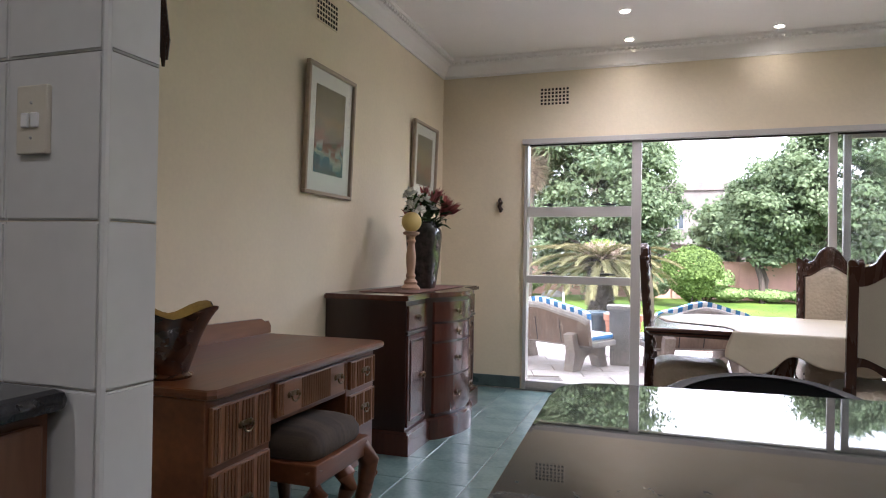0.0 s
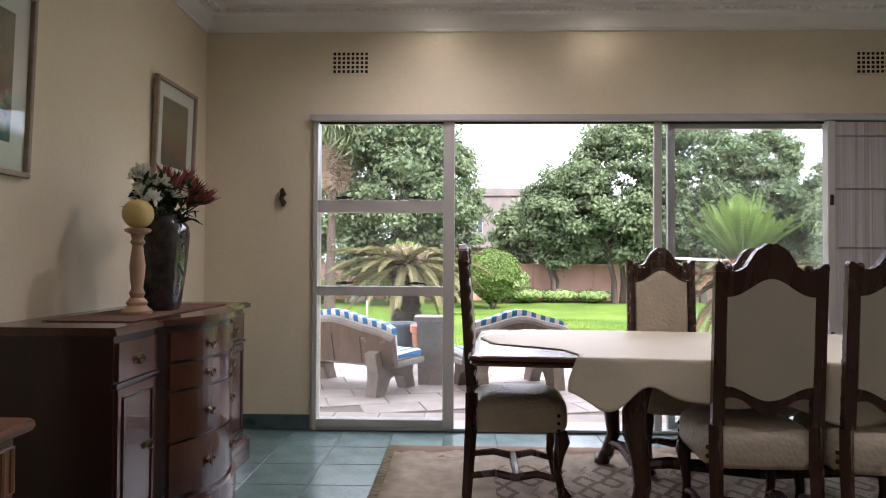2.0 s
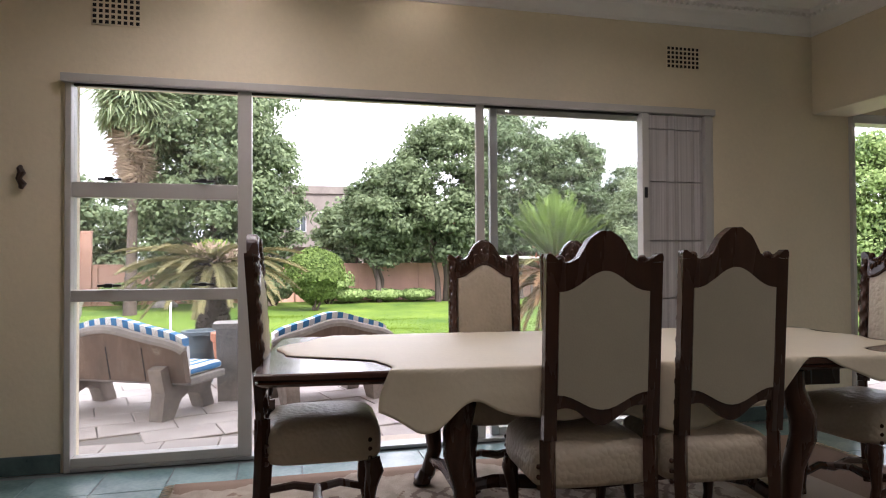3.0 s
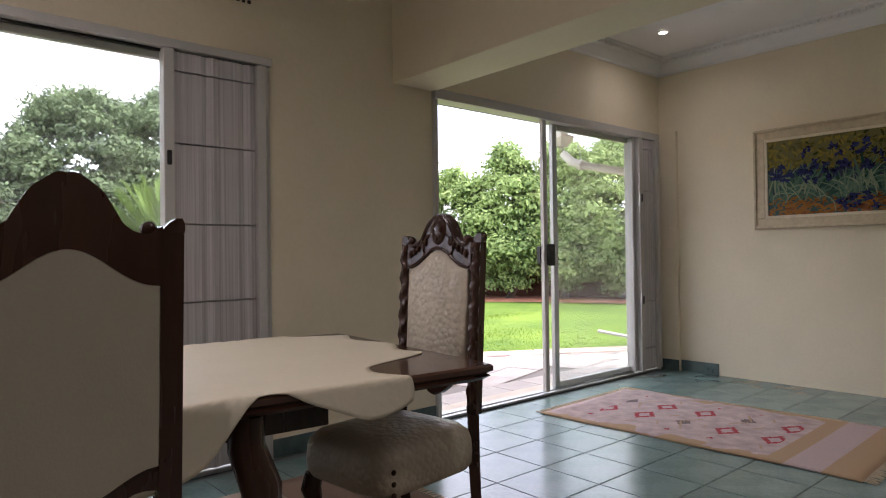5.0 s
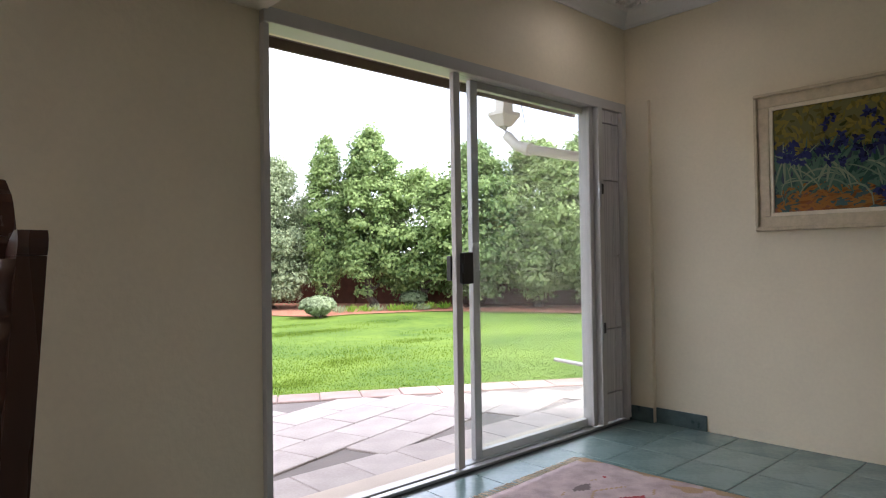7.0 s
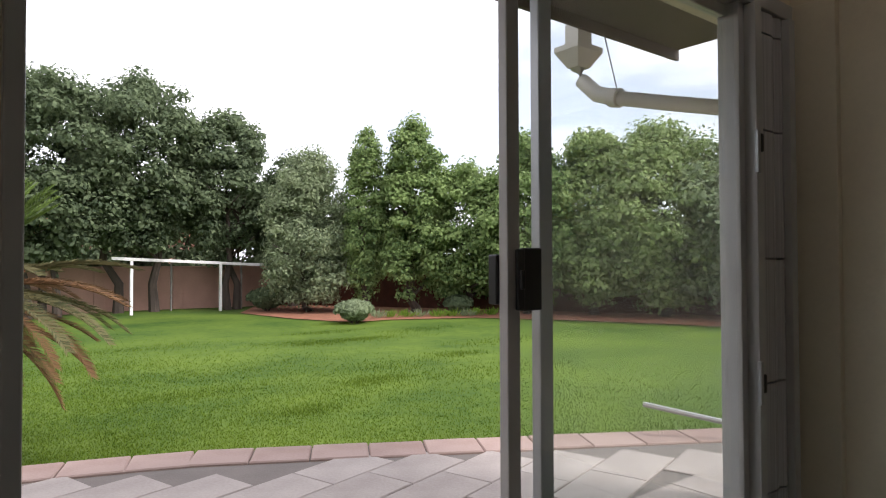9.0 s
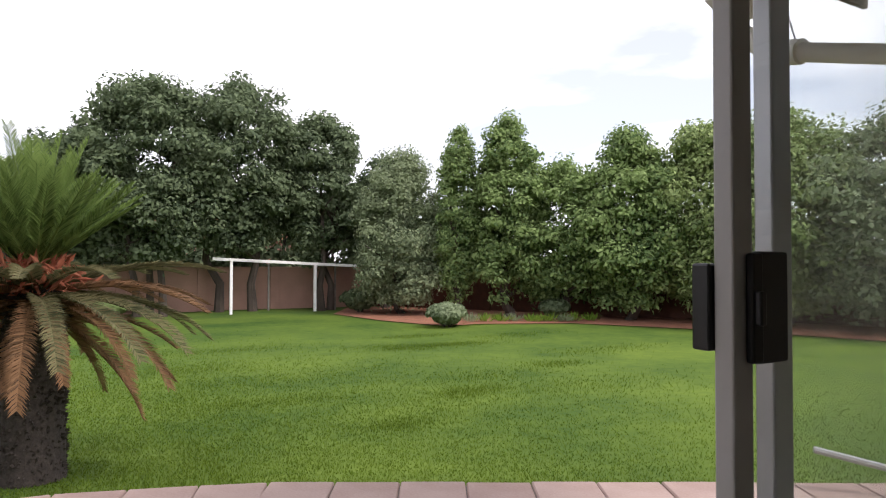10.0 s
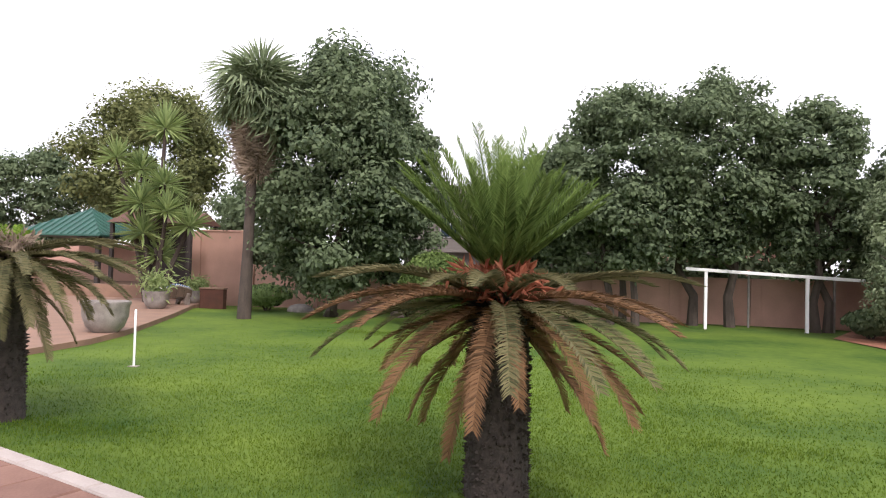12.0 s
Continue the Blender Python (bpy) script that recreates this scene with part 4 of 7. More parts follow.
for y0, y1, sgn in ((0.035, 0.325, 1), (SL - 0.325, SL - 0.035, -1)):
    d = slab_front("drawer", y0, y1, 0.70, 0.84, 0.001, 0.012, M_MAHOG, sb)
    bail(d, SD + 0.013, (y0 + y1) / 2, 0.77)
    d = slab_front("door", y0, y1, 0.15, 0.67, 0.001, 0.010, M_MAHOG, sb, "panelled mahogany door")
    b = bmesh.new()
    for a, c, e, f_ in ((y0 + 0.03, y1 - 0.03, 0.18, 0.19), (y0 + 0.03, y1 - 0.03, 0.63, 0.64), (y0 + 0.03, y0 + 0.04, 0.19, 0.63), (y1 - 0.04, y1 - 0.03, 0.19, 0.63)):
        box(b, SD + 0.009, SD + 0.017, a, c, e, f_, 0.002)
    part("moulding", b, M_MAHOGDARK, d)
    bail(d, SD + 0.012, (y1 - 0.06) if sgn > 0 else (y0 + 0.06), 0.42)
    part("waist_moulding", bbox(SD - 0.01, SD + 0.016, y0 - 0.02, y1 + 0.02, 0.677, 0.694, 0.004), M_MAHOGDARK, sb)

# things on the sideboard
runner = thing("table_runner", "dark red patterned woven runner on the sideboard", "runner", XL + 0.28, 3.42, SH)
part("weave", bbox(-0.16, 0.2, -0.52, 0.5, 0.0015, 0.005, 0.001), M_RUNNER, runner)
holder = thing("candle_holder", "turned pale wooden candlestick on the sideboard", "candlestick", -1.43, 3.25, SH + 0.005)
part("base", lathe(bmesh.new(), [(0.062, 0), (0.064, 0.012), (0.05, 0.025), (0.04, 0.035), (0.045, 0.05), (0.028, 0.07)], 24), M_PALEWOOD, holder, "", True)
part("stem", lathe(bmesh.new(), [(0.026, 0.07), (0.033, 0.09), (0.024, 0.11), (0.03, 0.16), (0.033, 0.21), (0.027, 0.26), (0.022, 0.30), (0.032, 0.315), (0.024, 0.33), (0.03, 0.35)], 24), M_PALEWOOD, holder, "", True)
part("cup", lathe(bmesh.new(), [(0.03, 0.35), (0.052, 0.36), (0.056, 0.372), (0.04, 0.378)], 24), M_PALEWOOD, holder, "", True)
candle = thing("ball_candle", "round yellow wax ball candle on the candlestick", "candle", -1.43, 3.25, SH + 0.38)
part("ball", lathe(bmesh.new(), [(0.004, 0.0)] + [(0.066 * math.sin(a), 0.066 - 0.066 * math.cos(a)) for a in [math.pi * k / 16 for k in range(2, 15)]] + [(0.003, 0.131)], 24), M_CANDLE, candle, "", True)
vase = thing("flower_vase", "tall dark mottled ceramic vase on the sideboard", "vase", -1.42, 3.46, SH + 0.005)
sq = bmesh.new()
rows = []
for r, z in ((0.07, 0.0), (0.078, 0.02), (0.098, 0.18), (0.108, 0.30), (0.112, 0.36), (0.106, 0.40), (0.085, 0.43), (0.078, 0.44), (0.082, 0.45), (0.07, 0.45), (0.068, 0.40)):
    rows.append([sq.verts.new((r * math.copysign(abs(math.cos(a)) ** 0.55, math.cos(a)), r * math.copysign(abs(math.sin(a)) ** 0.55, math.sin(a)), z)) for a in [2 * math.pi * k / 28 for k in range(28)]])
skin(sq, rows)
part("body", sq, M_CERAMIC, vase, "", True)


def leaf_cards(name, pts, dirs, length, width, m, parent, rng, spread=0.6):
    """Small pointed leaves at points, aimed along directions."""
    v, f = [], []
    for p, d in zip(pts, dirs):
        d = (Vector(d) + Vector((rng.gauss(0, spread), rng.gauss(0, spread), rng.gauss(0, spread)))).normalized()
        s = d.cross(Vector((rng.gauss(0, 1), rng.gauss(0, 1), rng.gauss(0, 1)))).normalized()
        l, w, o = length * rng.uniform(0.7, 1.3), width * rng.uniform(0.7, 1.3), len(v)
        p = Vector(p)
        up = d.cross(s) * w * 0.3
        v += [tuple(p), tuple(p + d * l * 0.5 + s * w / 2 + up), tuple(p + d * l), tuple(p + d * l * 0.5 - s * w / 2 + up)]
        f.append((o, o + 1, o + 2, o + 3))
    return raw(name, v, f, m, parent)


flowers = thing("bouquet", "bouquet of white blooms and dusky red proteas in the vase", "flowers", -1.42, 3.46, SH + 0.36)
rng = random.Random(7)
b = bmesh.new()
heads = []
for k in range(16):
    a, r = rng.uniform(0, 6.28), rng.uniform(0.03, 0.2)
    hx, hy, hz = r * math.cos(a) * 0.85, r * math.sin(a) * 1.25, rng.uniform(0.17, 0.33) - 0.4 * r
    heads.append((hx, hy, hz))
    tube(b, [(hx * 0.15, hy * 0.15, 0.0), (hx * 0.4, hy * 0.4, 0.08), (hx, hy, hz)], [0.004, 0.004, 0.003], 5)
part("stems", b, M_LEAFDARK, flowers)
pts = [(x * rng.uniform(0.3, 1.1), y * rng.uniform(0.3, 1.1), rng.uniform(0.06, 0.25)) for x, y, z in heads for _ in range(16)]
leaf_cards("foliage", pts, [(x, y, 0.06) for x, y, z in pts], 0.075, 0.022, M_LEAFDARK, flowers, rng)
for k, (hx, hy, hz) in enumerate(heads):
    white = hy < 0.02
    sub = []
    for j in range(60 if white else 44):
        a, e = rng.uniform(0, 6.28), rng.uniform(-0.2, 1.4)
        sub.append((math.cos(a) * math.cos(e), math.sin(a) * math.cos(e), math.sin(e)))
    if white:
        leaf_cards("white_bloom", [(hx + 0.012 * d[0], hy + 0.012 * d[1], hz + 0.012 * d[2]) for d in sub], sub, 0.038, 0.02, M_PETALW, flowers, rng, 0.15)
    else:
        out = Vector((hx, hy, 0.1)).normalized()
        leaf_cards("protea", [(hx, hy, hz)] * len(sub), [tuple(out + 0.45 * Vector(d)) for d in sub], 0.1, 0.02, M_PETALR, flowers, rng, 0.1)

# ---- dressing desk ----
desk = thing("dressing_desk", "brown wooden dressing desk with fluted drawers", "desk", XL + 0.005, 0.86, 0)
DL, DD, DH = 1.22, 0.66, 0.735
b = bmesh.new()
rows = []
for z, g in ((DH - 0.034, -0.018), (DH - 0.026, -0.004), (DH - 0.014, 0.0), (DH - 0.004, -0.002), (DH, -0.008)):
    rows.append([b.verts.new(p + (z,)) for p in ((0.0, -0.0 - g), (DD + g - 0.02, -g), (DD + g, -g + 0.02), (DD + g, DL + g - 0.02), (DD + g - 0.02, DL + g), (0.0, DL + g))])
skin(b, rows)
part("desktop", b, M_IMBUIA, desk, "polished brown desktop")
gal = [(0.1, DH), (DL + 0.02, DH), (DL + 0.02, DH + 0.035), (DL - 0.0, DH + 0.06), (DL - 0.03, DH + 0.058), (DL - 0.06, DH + 0.075), (0.2, DH + 0.095), (0.1, DH + 0.06)]
part("gallery", prism(bmesh.new(), gal, 0.004, 0.026, "yz"), M_IMBUIALIGHT, desk, "raised shaped back board")
part("back_panel", bbox(0.01, 0.025, 0.03, DL - 0.03, 0.16, DH - 0.035), M_IMBUIA, desk)
for y0, y1 in ((0.03, 0.36), (DL - 0.30, DL - 0.03)):
    part("pedestal", bbox(0.026, DD - 0.05, y0, y1, 0.2, DH - 0.035, 0.003), M_IMBUIA, desk)
part("centre_box", bbox(0.026, DD - 0.05, 0.361, DL - 0.301, DH - 0.19, DH - 0.035, 0.003), M_IMBUIA, desk)


def fluted(y0, y1, z0, z1, handles):
    d = part("drawer", bbox(DD - 0.049, DD - 0.034, y0, y1, z0, z1, 0.002), M_IMBUIALIGHT, desk, "fluted wooden drawer")
    w = y1 - y0
    rib = as_mesh("flute", tube(bmesh.new(), [(0, 0, 0.006), (0, 0, z1 - z0 - 0.006)], 0.0065, 6), M_FLUTE)
    flats = [(h - 0.055, h + 0.055) for h in handles] if len(handles) > 1 else []
    k = int(w / 0.017)
    for i in range(k):
        ya = y0 + 0.006 + (w - 0.012) * i / k
        if any(a < ya < c for a, c in flats):
            continue
        if not flats and i % 5 == 2:
            continue
        piece("flute", rib, d, DD - 0.034, ya + 0.007, z0)
    for h in handles:
        bail(d, DD - 0.026, h, (z0 + z1) / 2 + 0.01, 1.0)


fluted(0.045, 0.345, 0.50, 0.675, [0.195])
fluted(0.045, 0.345, 0.225, 0.475, [0.195])
fluted(0.385, DL - 0.325, 0.565, 0.685, [0.47, DL - 0.41])
fluted(DL - 0.285, DL - 0.045, 0.555, 0.675, [DL - 0.165])
fluted(DL - 0.285, DL - 0.045, 0.38, 0.53, [DL - 0.165])
for y in (0.07, 0.33, DL - 0.27, DL - 0.06):
    for x, s in ((0.06, -0.2), (DD - 0.09, 1)):
        b = bmesh.new()
        tube(b, [(x, y, 0.22), (x + 0.035 * s, y, 0.19), (x + 0.045 * s, y, 0.14), (x + 0.02 * s, y, 0.08), (x + 0.005 * s, y, 0.045), (x + 0.03 * s, y, 0.02), (x + 0.03 * s, y, 0.0)], [0.04, 0.042, 0.038, 0.026, 0.022, 0.032, 0.03], 10)
        part("leg", b, M_IMBUIA, desk, "curved cabriole leg", True)

stool = thing("desk_stool", "brown wooden stool with a dark striped cushion pushed under the desk", "stool", -1.19, 1.50, 0)
b = bmesh.new()
rows = []
for z, s in ((0.405, 0.96), (0.42, 1.0), (0.45, 1.0), (0.485, 0.9), (0.505, 0.66), (0.513, 0.3)):
    rows.append([b.verts.new((0.185 * s * math.copysign(abs(math.cos(a)) ** 0.3, math.cos(a)), 0.2 * s * math.copysign(abs(math.sin(a)) ** 0.3, math.sin(a)), z)) for a in [2 * math.pi * k / 24 for k in range(24)]])
skin(b, rows)
part("cushion", b, M_FABRIC, stool, "dark striped fabric cushion", True)
part("seat_frame", bbox(-0.2, 0.2, -0.215, 0.215, 0.33, 0.404, 0.006), M_IMBUIA, stool)
for sx in (-1, 1):
    for sy in (-1, 1):
        b = bmesh.new()
        tube(b, [(sx * 0.17, sy * 0.185, 0.37), (sx * 0.2, sy * 0.21, 0.3), (sx * 0.19, sy * 0.2, 0.2), (sx * 0.165, sy * 0.175, 0.1), (sx * 0.17, sy * 0.18, 0.04), (sx * 0.2, sy * 0.2, 0.014), (sx * 0.2, sy * 0.2, 0.0)], [0.036, 0.042, 0.032, 0.022, 0.02, 0.03, 0.028], 10)
        part("leg", b, M_IMBUIA, stool, "curved cabriole leg", True)

bowl = thing("glass_vase", "flared amber and brown art glass vase on the desk", "vase", -1.33, 1.0, DH)
bowl.matrix_basis = pose(-1.35, 0.99, DH) @ Matrix.Diagonal((0.92, 0.92, 0.82, 1))
b = bmesh.new()
rows = []
for k, (r, z) in enumerate(((0.07, 0.0), (0.075, 0.01), (0.06, 0.02), (0.078, 0.08), (0.1, 0.15), (0.13, 0.22), (0.155, 0.26))):
    w = (k / 6) ** 2
    rows.append([b.verts.new((r * (1 + 0.17 * w * math.cos(4 * a)) * math.cos(a), r * (1 + 0.17 * w * math.cos(4 * a)) * math.sin(a), z + 0.025 * w * math.cos(4 * a))) for a in [2 * math.pi * i / 40 for i in range(40)]])
skin(b, rows, False)
bm_in = bmesh.new()
rows2 = []
for k, (r, z) in enumerate(((0.05, 0.03), (0.07, 0.09), (0.093, 0.15), (0.123, 0.22), (0.15, 0.26))):
    w = ((k + 2) / 6) ** 2
    rows2.append([bm_in.verts.new((r * (1 + 0.17 * w * math.cos(4 * a)) * math.cos(a), r * (1 + 0.17 * w * math.cos(4 * a)) * math.sin(a), z + 0.025 * w * math.cos(4 * a))) for a in [2 * math.pi * i / 40 for i in range(40)]])
skin(bm_in, rows2, False)
b.faces.new(list(reversed(rows[0])))
bm_in.faces.new(list(reversed(rows2[0])))
part("outer_wall", b, M_ARTGLASS, bowl, "dark amber brown glass", True)
part("inner_wall", bm_in, M_ARTGLASSIN, bowl, "yellow amber glass lining", True)


# ---- pictures and wall fittings ----
def picture_material(name, stops, seed, scale=6.0, band=0.5):
    """A loose painted landscape in bands of colour."""
    m = bpy.data.materials.new(name)
    m.use_nodes = True
    n, l = m.node_tree.nodes, m.node_tree.links
    bs = n["Principled BSDF"]
    bs.inputs["Roughness"].default_value = 0.6
    tc, sp, no, ad, ra = n.new("ShaderNodeTexCoord"), n.new("ShaderNodeSeparateXYZ"), n.new("ShaderNodeTexNoise"), n.new("ShaderNodeMath"), n.new("ShaderNodeValToRGB")
    no.noise_dimensions = "4D"
    no.inputs["W"].default_value, no.inputs["Scale"].default_value, no.inputs["Detail"].default_value = seed, scale, 6
    l.new(tc.outputs["Generated"], sp.inputs[0])
    l.new(tc.outputs["Object"], no.inputs["Vector"])
    ad.operation = "MULTIPLY_ADD"
    ad.inputs[1].default_value = band
    l.new(no.outputs["Fac"], ad.inputs[0])
    l.new(sp.outputs[2], ad.inputs[2])
    vo, blk = n.new("ShaderNodeTexVoronoi"), n.new("ShaderNodeMath")
    vo.distance, vo.inputs["Scale"].default_value = "CHEBYCHEV", 13.0
    blk.operation, blk.inputs[1].default_value = "MULTIPLY_ADD", 0.22
    vs_ = n.new("ShaderNodeSeparateXYZ")
    l.new(tc.outputs["Object"], vo.inputs["Vector"])
    l.new(vo.outputs["Color"], vs_.inputs[0])
    l.new(vs_.outputs[0], blk.inputs[0])
    l.new(ad.outputs[0], blk.inputs[2])
    els = ra.color_ramp.elements
    while len(els) < len(stops):
        els.new(0.5)
    for e, (p, c) in zip(els, stops):
        e.position, e.color = p, (*c, 1)
    l.new(blk.outputs[0], ra.inputs["Fac"])
    l.new(ra.outputs["Color"], bs.inputs["Base Color"])
    return m


def framed(name, label, x, y, z, w, h, border, mount, m_frame, m_art, side, lean=0.0):
    """A framed picture on a wall facing +x (side 1) or -x (side -1)."""
    th = thing(name, label, "picture", x, y, z, 0 if side > 0 else 180)
    th.matrix_basis = pose(x, y, z, 0, 0, 0 if side > 0 else 180) @ pose(0, 0, 0, 0, lean, 0)
    for y0, y1, z0, z1 in ((-w / 2, w / 2, h - border, h), (-w / 2, w / 2, 0, border), (-w / 2, -w / 2 + border, border, h - border), (w / 2 - border, w / 2, border, h - border)):
        part("frame", bbox(0.002, 0.03, y0, y1, z0, z1, 0.005), m_frame, th)
    if mount:
        part("mount", bbox(0.003, 0.010, -w / 2 + border, w / 2 - border, border, h - border), M_PAPER, th, "white paper mount")
    e = border + mount
    part("artwork", bbox(0.0035, 0.012, -w / 2 + e, w / 2 - e, e + (0.02 if mount else 0), h - e), m_art, th, "painted scene")
    if mount:
        g = part("glazing", bbox(0.016, 0.018, -w / 2 + border, w / 2 - border, border, h - border), M_GLASS, th, "clear picture glass")
        g.visible_shadow = False
    return th


M_ART1 = picture_material("abstract_landscape", [(0.2, (0.05, 0.045, 0.04)), (0.42, (0.03, 0.10, 0.13)), (0.52, (0.30, 0.30, 0.24)), (0.6, (0.20, 0.06, 0.03)), (0.72, (0.10, 0.085, 0.04)), (0.9, (0.22, 0.155, 0.06)), (1.0, (0.12, 0.10, 0.045))], 1.0, 6.0, 0.3)
M_ART2 = picture_material("brown_cityscape", [(0.2, (0.05, 0.045, 0.03)), (0.45, (0.12, 0.09, 0.05)), (0.58, (0.24, 0.10, 0.05)), (0.7, (0.16, 0.14, 0.07)), (0.85, (0.28, 0.22, 0.11)), (1.0, (0.18, 0.16, 0.10))], 5.0, 6.0, 0.3)
M_ART3 = picture_material("iris_field", [(0.2, (0.32, 0.11, 0.03)), (0.4, (0.28, 0.10, 0.04)), (0.46, (0.05, 0.12, 0.11)), (0.66, (0.04, 0.09, 0.08)), (0.78, (0.03, 0.035, 0.09)), (0.95, (0.04, 0.05, 0.07)), (1.0, (0.16, 0.15, 0.04))], 2.0, 9.0, 0.55)
framed("landscape_picture", "abstract landscape print in a thin pewter frame", XL, 2.68, 1.465, 0.56, 0.73, 0.022, 0.085, M_FRAMEW, M_ART1, 1, 2.0)
framed("cityscape_picture", "brown abstract print in a thin pewter frame", XL, 4.27, 1.575, 0.54, 0.62, 0.022, 0.08, M_FRAMEW, M_ART2, 1, 2.0)
irises = framed("iris_painting", "large oil painting of blue irises in a cream frame", XR, 3.19, 1.25, 1.45, 0.81, 0.085, 0.0, M_FRAMEC, M_ART3, -1, 0.0)
for y0, y1, z0, z1 in ((-0.645, 0.645, 0.704, 0.728), (-0.645, 0.645, 0.082, 0.106), (-0.645, -0.621, 0.106, 0.704), (0.621, 0.645, 0.106, 0.704)):
    part("liner", bbox(0.004, 0.024, y0, y1, z0, z1, 0.003), M_FRAMELINER, irises, "pale inner frame liner")
for y0, y1, z0, z1 in ((-0.725, 0.725, 0.785, 0.81), (-0.725, 0.725, 0.0, 0.025), (-0.725, -0.70, 0.0255, 0.7845), (0.70, 0.725, 0.0255, 0.7845)):
    part("moulding", bbox(0.031, 0.046, y0 + 0.002, y1 - 0.002, z0 + 0.002, z1 - 0.002, 0.006), M_FRAMEC, irises, "raised outer frame moulding")
# painted irises: soil strokes, leaf blades and blooms in thick paint
M_IRISLEAF = leafy("painted_iris_leaf", (0.02, 0.075, 0.06), (0.13, 0.24, 0.17))
M_IRISPALE = leafy("painted_pale_leaf", (0.16, 0.27, 0.19), (0.36, 0.42, 0.27))
M_IRISBLOOM = leafy("painted_iris_bloom", (0.010, 0.012, 0.045), (0.05, 0.06, 0.19))
M_IRISSOIL = leafy("painted_red_soil", (0.16, 0.04, 0.012), (0.46, 0.20, 0.05))
M_IRISGOLD = leafy("painted_gold_ground", (0.05, 0.06, 0.015), (0.30, 0.24, 0.05))
rng = random.Random(12)


def paint(name, m, strokes, depth):
    """Curved tapering strokes of paint: y, z, length, direction, bend, width."""
    v, f = [], []
    for y, z, ln, a, bend, w in strokes:
        o, lift = len(v), depth + rng.uniform(0, 0.0006)
        for s in range(6):
            q = s / 5
            t = a + bend * q
            yy, zz = y + ln * q * math.sin(t), z + ln * q * math.cos(t)
            ww = w * math.sin(math.pi * (0.12 + 0.86 * q)) + 0.0006
            for e in (-1, 1):
                v.append((lift, max(-0.618, min(0.618, yy + e * ww * math.cos(t))), max(0.108, min(0.702, zz - e * ww * math.sin(t)))))
        f += [(o + 2 * s, o + 2 * s + 1, o + 2 * s + 3, o + 2 * s + 2) for s in range(5)]
    tagged(raw(name, v, f, m, irises), kind="stuff")


paint("soil_paint", M_IRISSOIL, [(rng.uniform(-0.62, 0.62), rng.uniform(0.11, 0.25), rng.uniform(0.03, 0.07), rng.uniform(0.9, 2.0), rng.uniform(-0.6, 0.6), rng.uniform(0.004, 0.009)) for k in range(420)], 0.0125)
paint("ground_paint", M_IRISGOLD, [(rng.uniform(-0.62, 0.62), rng.uniform(0.45, 0.70), rng.uniform(0.03, 0.06), rng.uniform(0, 3.1), rng.uniform(-0.6, 0.6), rng.uniform(0.005, 0.012)) for k in range(420)], 0.0125)
blades, pale = [], []
for k in range(34):
    cy, cz = -0.60 + 1.2 * k / 33 + rng.uniform(-0.03, 0.03), rng.uniform(0.19, 0.30)
    for q in range(11):
        a = rng.gauss(0, 0.45)
        stroke = (cy + rng.uniform(-0.03, 0.03), cz + rng.uniform(0, 0.06), rng.uniform(0.10, 0.24), a, a * rng.uniform(0.3, 1.6), rng.uniform(0.005, 0.012))
        (pale if rng.random() < 0.2 else blades).append(stroke)
paint("leaf_paint", M_IRISLEAF, blades, 0.0135)
paint("pale_leaf_paint", M_IRISPALE, [(y, z, ln, a, b_, w * 0.6) for y, z, ln, a, b_, w in pale], 0.0145)
petals = []
for k in range(120):
    if k < 70:
        y = 0.62 - 1.0 * rng.random() ** 1.6
        z = rng.uniform(0.42, 0.62 + 0.06 * max(0.0, y) / 0.6)
    elif k < 95:
        y, z = rng.uniform(-0.1, 0.6), rng.uniform(0.14, 0.27)
    else:
        y, z = rng.uniform(-0.6, 0.0), rng.uniform(0.36, 0.50)
    for q in range(7):
        petals.append((y + rng.gauss(0, 0.006), z + rng.gauss(0, 0.006), rng.uniform(0.018, 0.038), rng.uniform(0, 6.28), rng.uniform(-1, 1), rng.uniform(0.005, 0.011)))
paint("bloom_paint", M_IRISBLOOM, petals, 0.0155)


VENT_HOLE = as_mesh("hole", bbox(-0.009, 0.009, -0.0015, 0.0015, -0.009, 0.009), M_VOID)


def vent(x, y, z, facing):
    th = thing("air_vent", "cream plaster air vent with rows of square holes", "air vent", x, y, z, facing, group="wall air vents")
    part("plate", bbox(-0.125, 0.125, -0.006, 0.0, 0, 0.155, 0.002), M_WALL, th)
    for i in range(8):
        for j in range(5):
            piece("hole", VENT_HOLE, th, -0.108 + 0.031 * i, -0.007, 0.018 + 0.03 * j)
    return th


vent(-0.755, YN, 2.41, 0)
vent(2.755, YN, 2.40, 0)
vent(XL, 2.66, 2.46, 90)
hook = thing("wall_carving", "small dark carved wooden ornament on the wall", "ornament", -1.21, YN - 0.004, 1.51)
b = bmesh.new()
tube(b, [(0, -0.015, 0.0), (0.012, -0.022, 0.02), (-0.006, -0.026, 0.05), (0.008, -0.024, 0.08), (-0.004, -0.018, 0.105), (0.0, -0.012, 0.12)], [0.012, 0.02, 0.016, 0.021, 0.016, 0.008], 8)
part("carving", b, M_MAHOGDARK, hook, "", True)

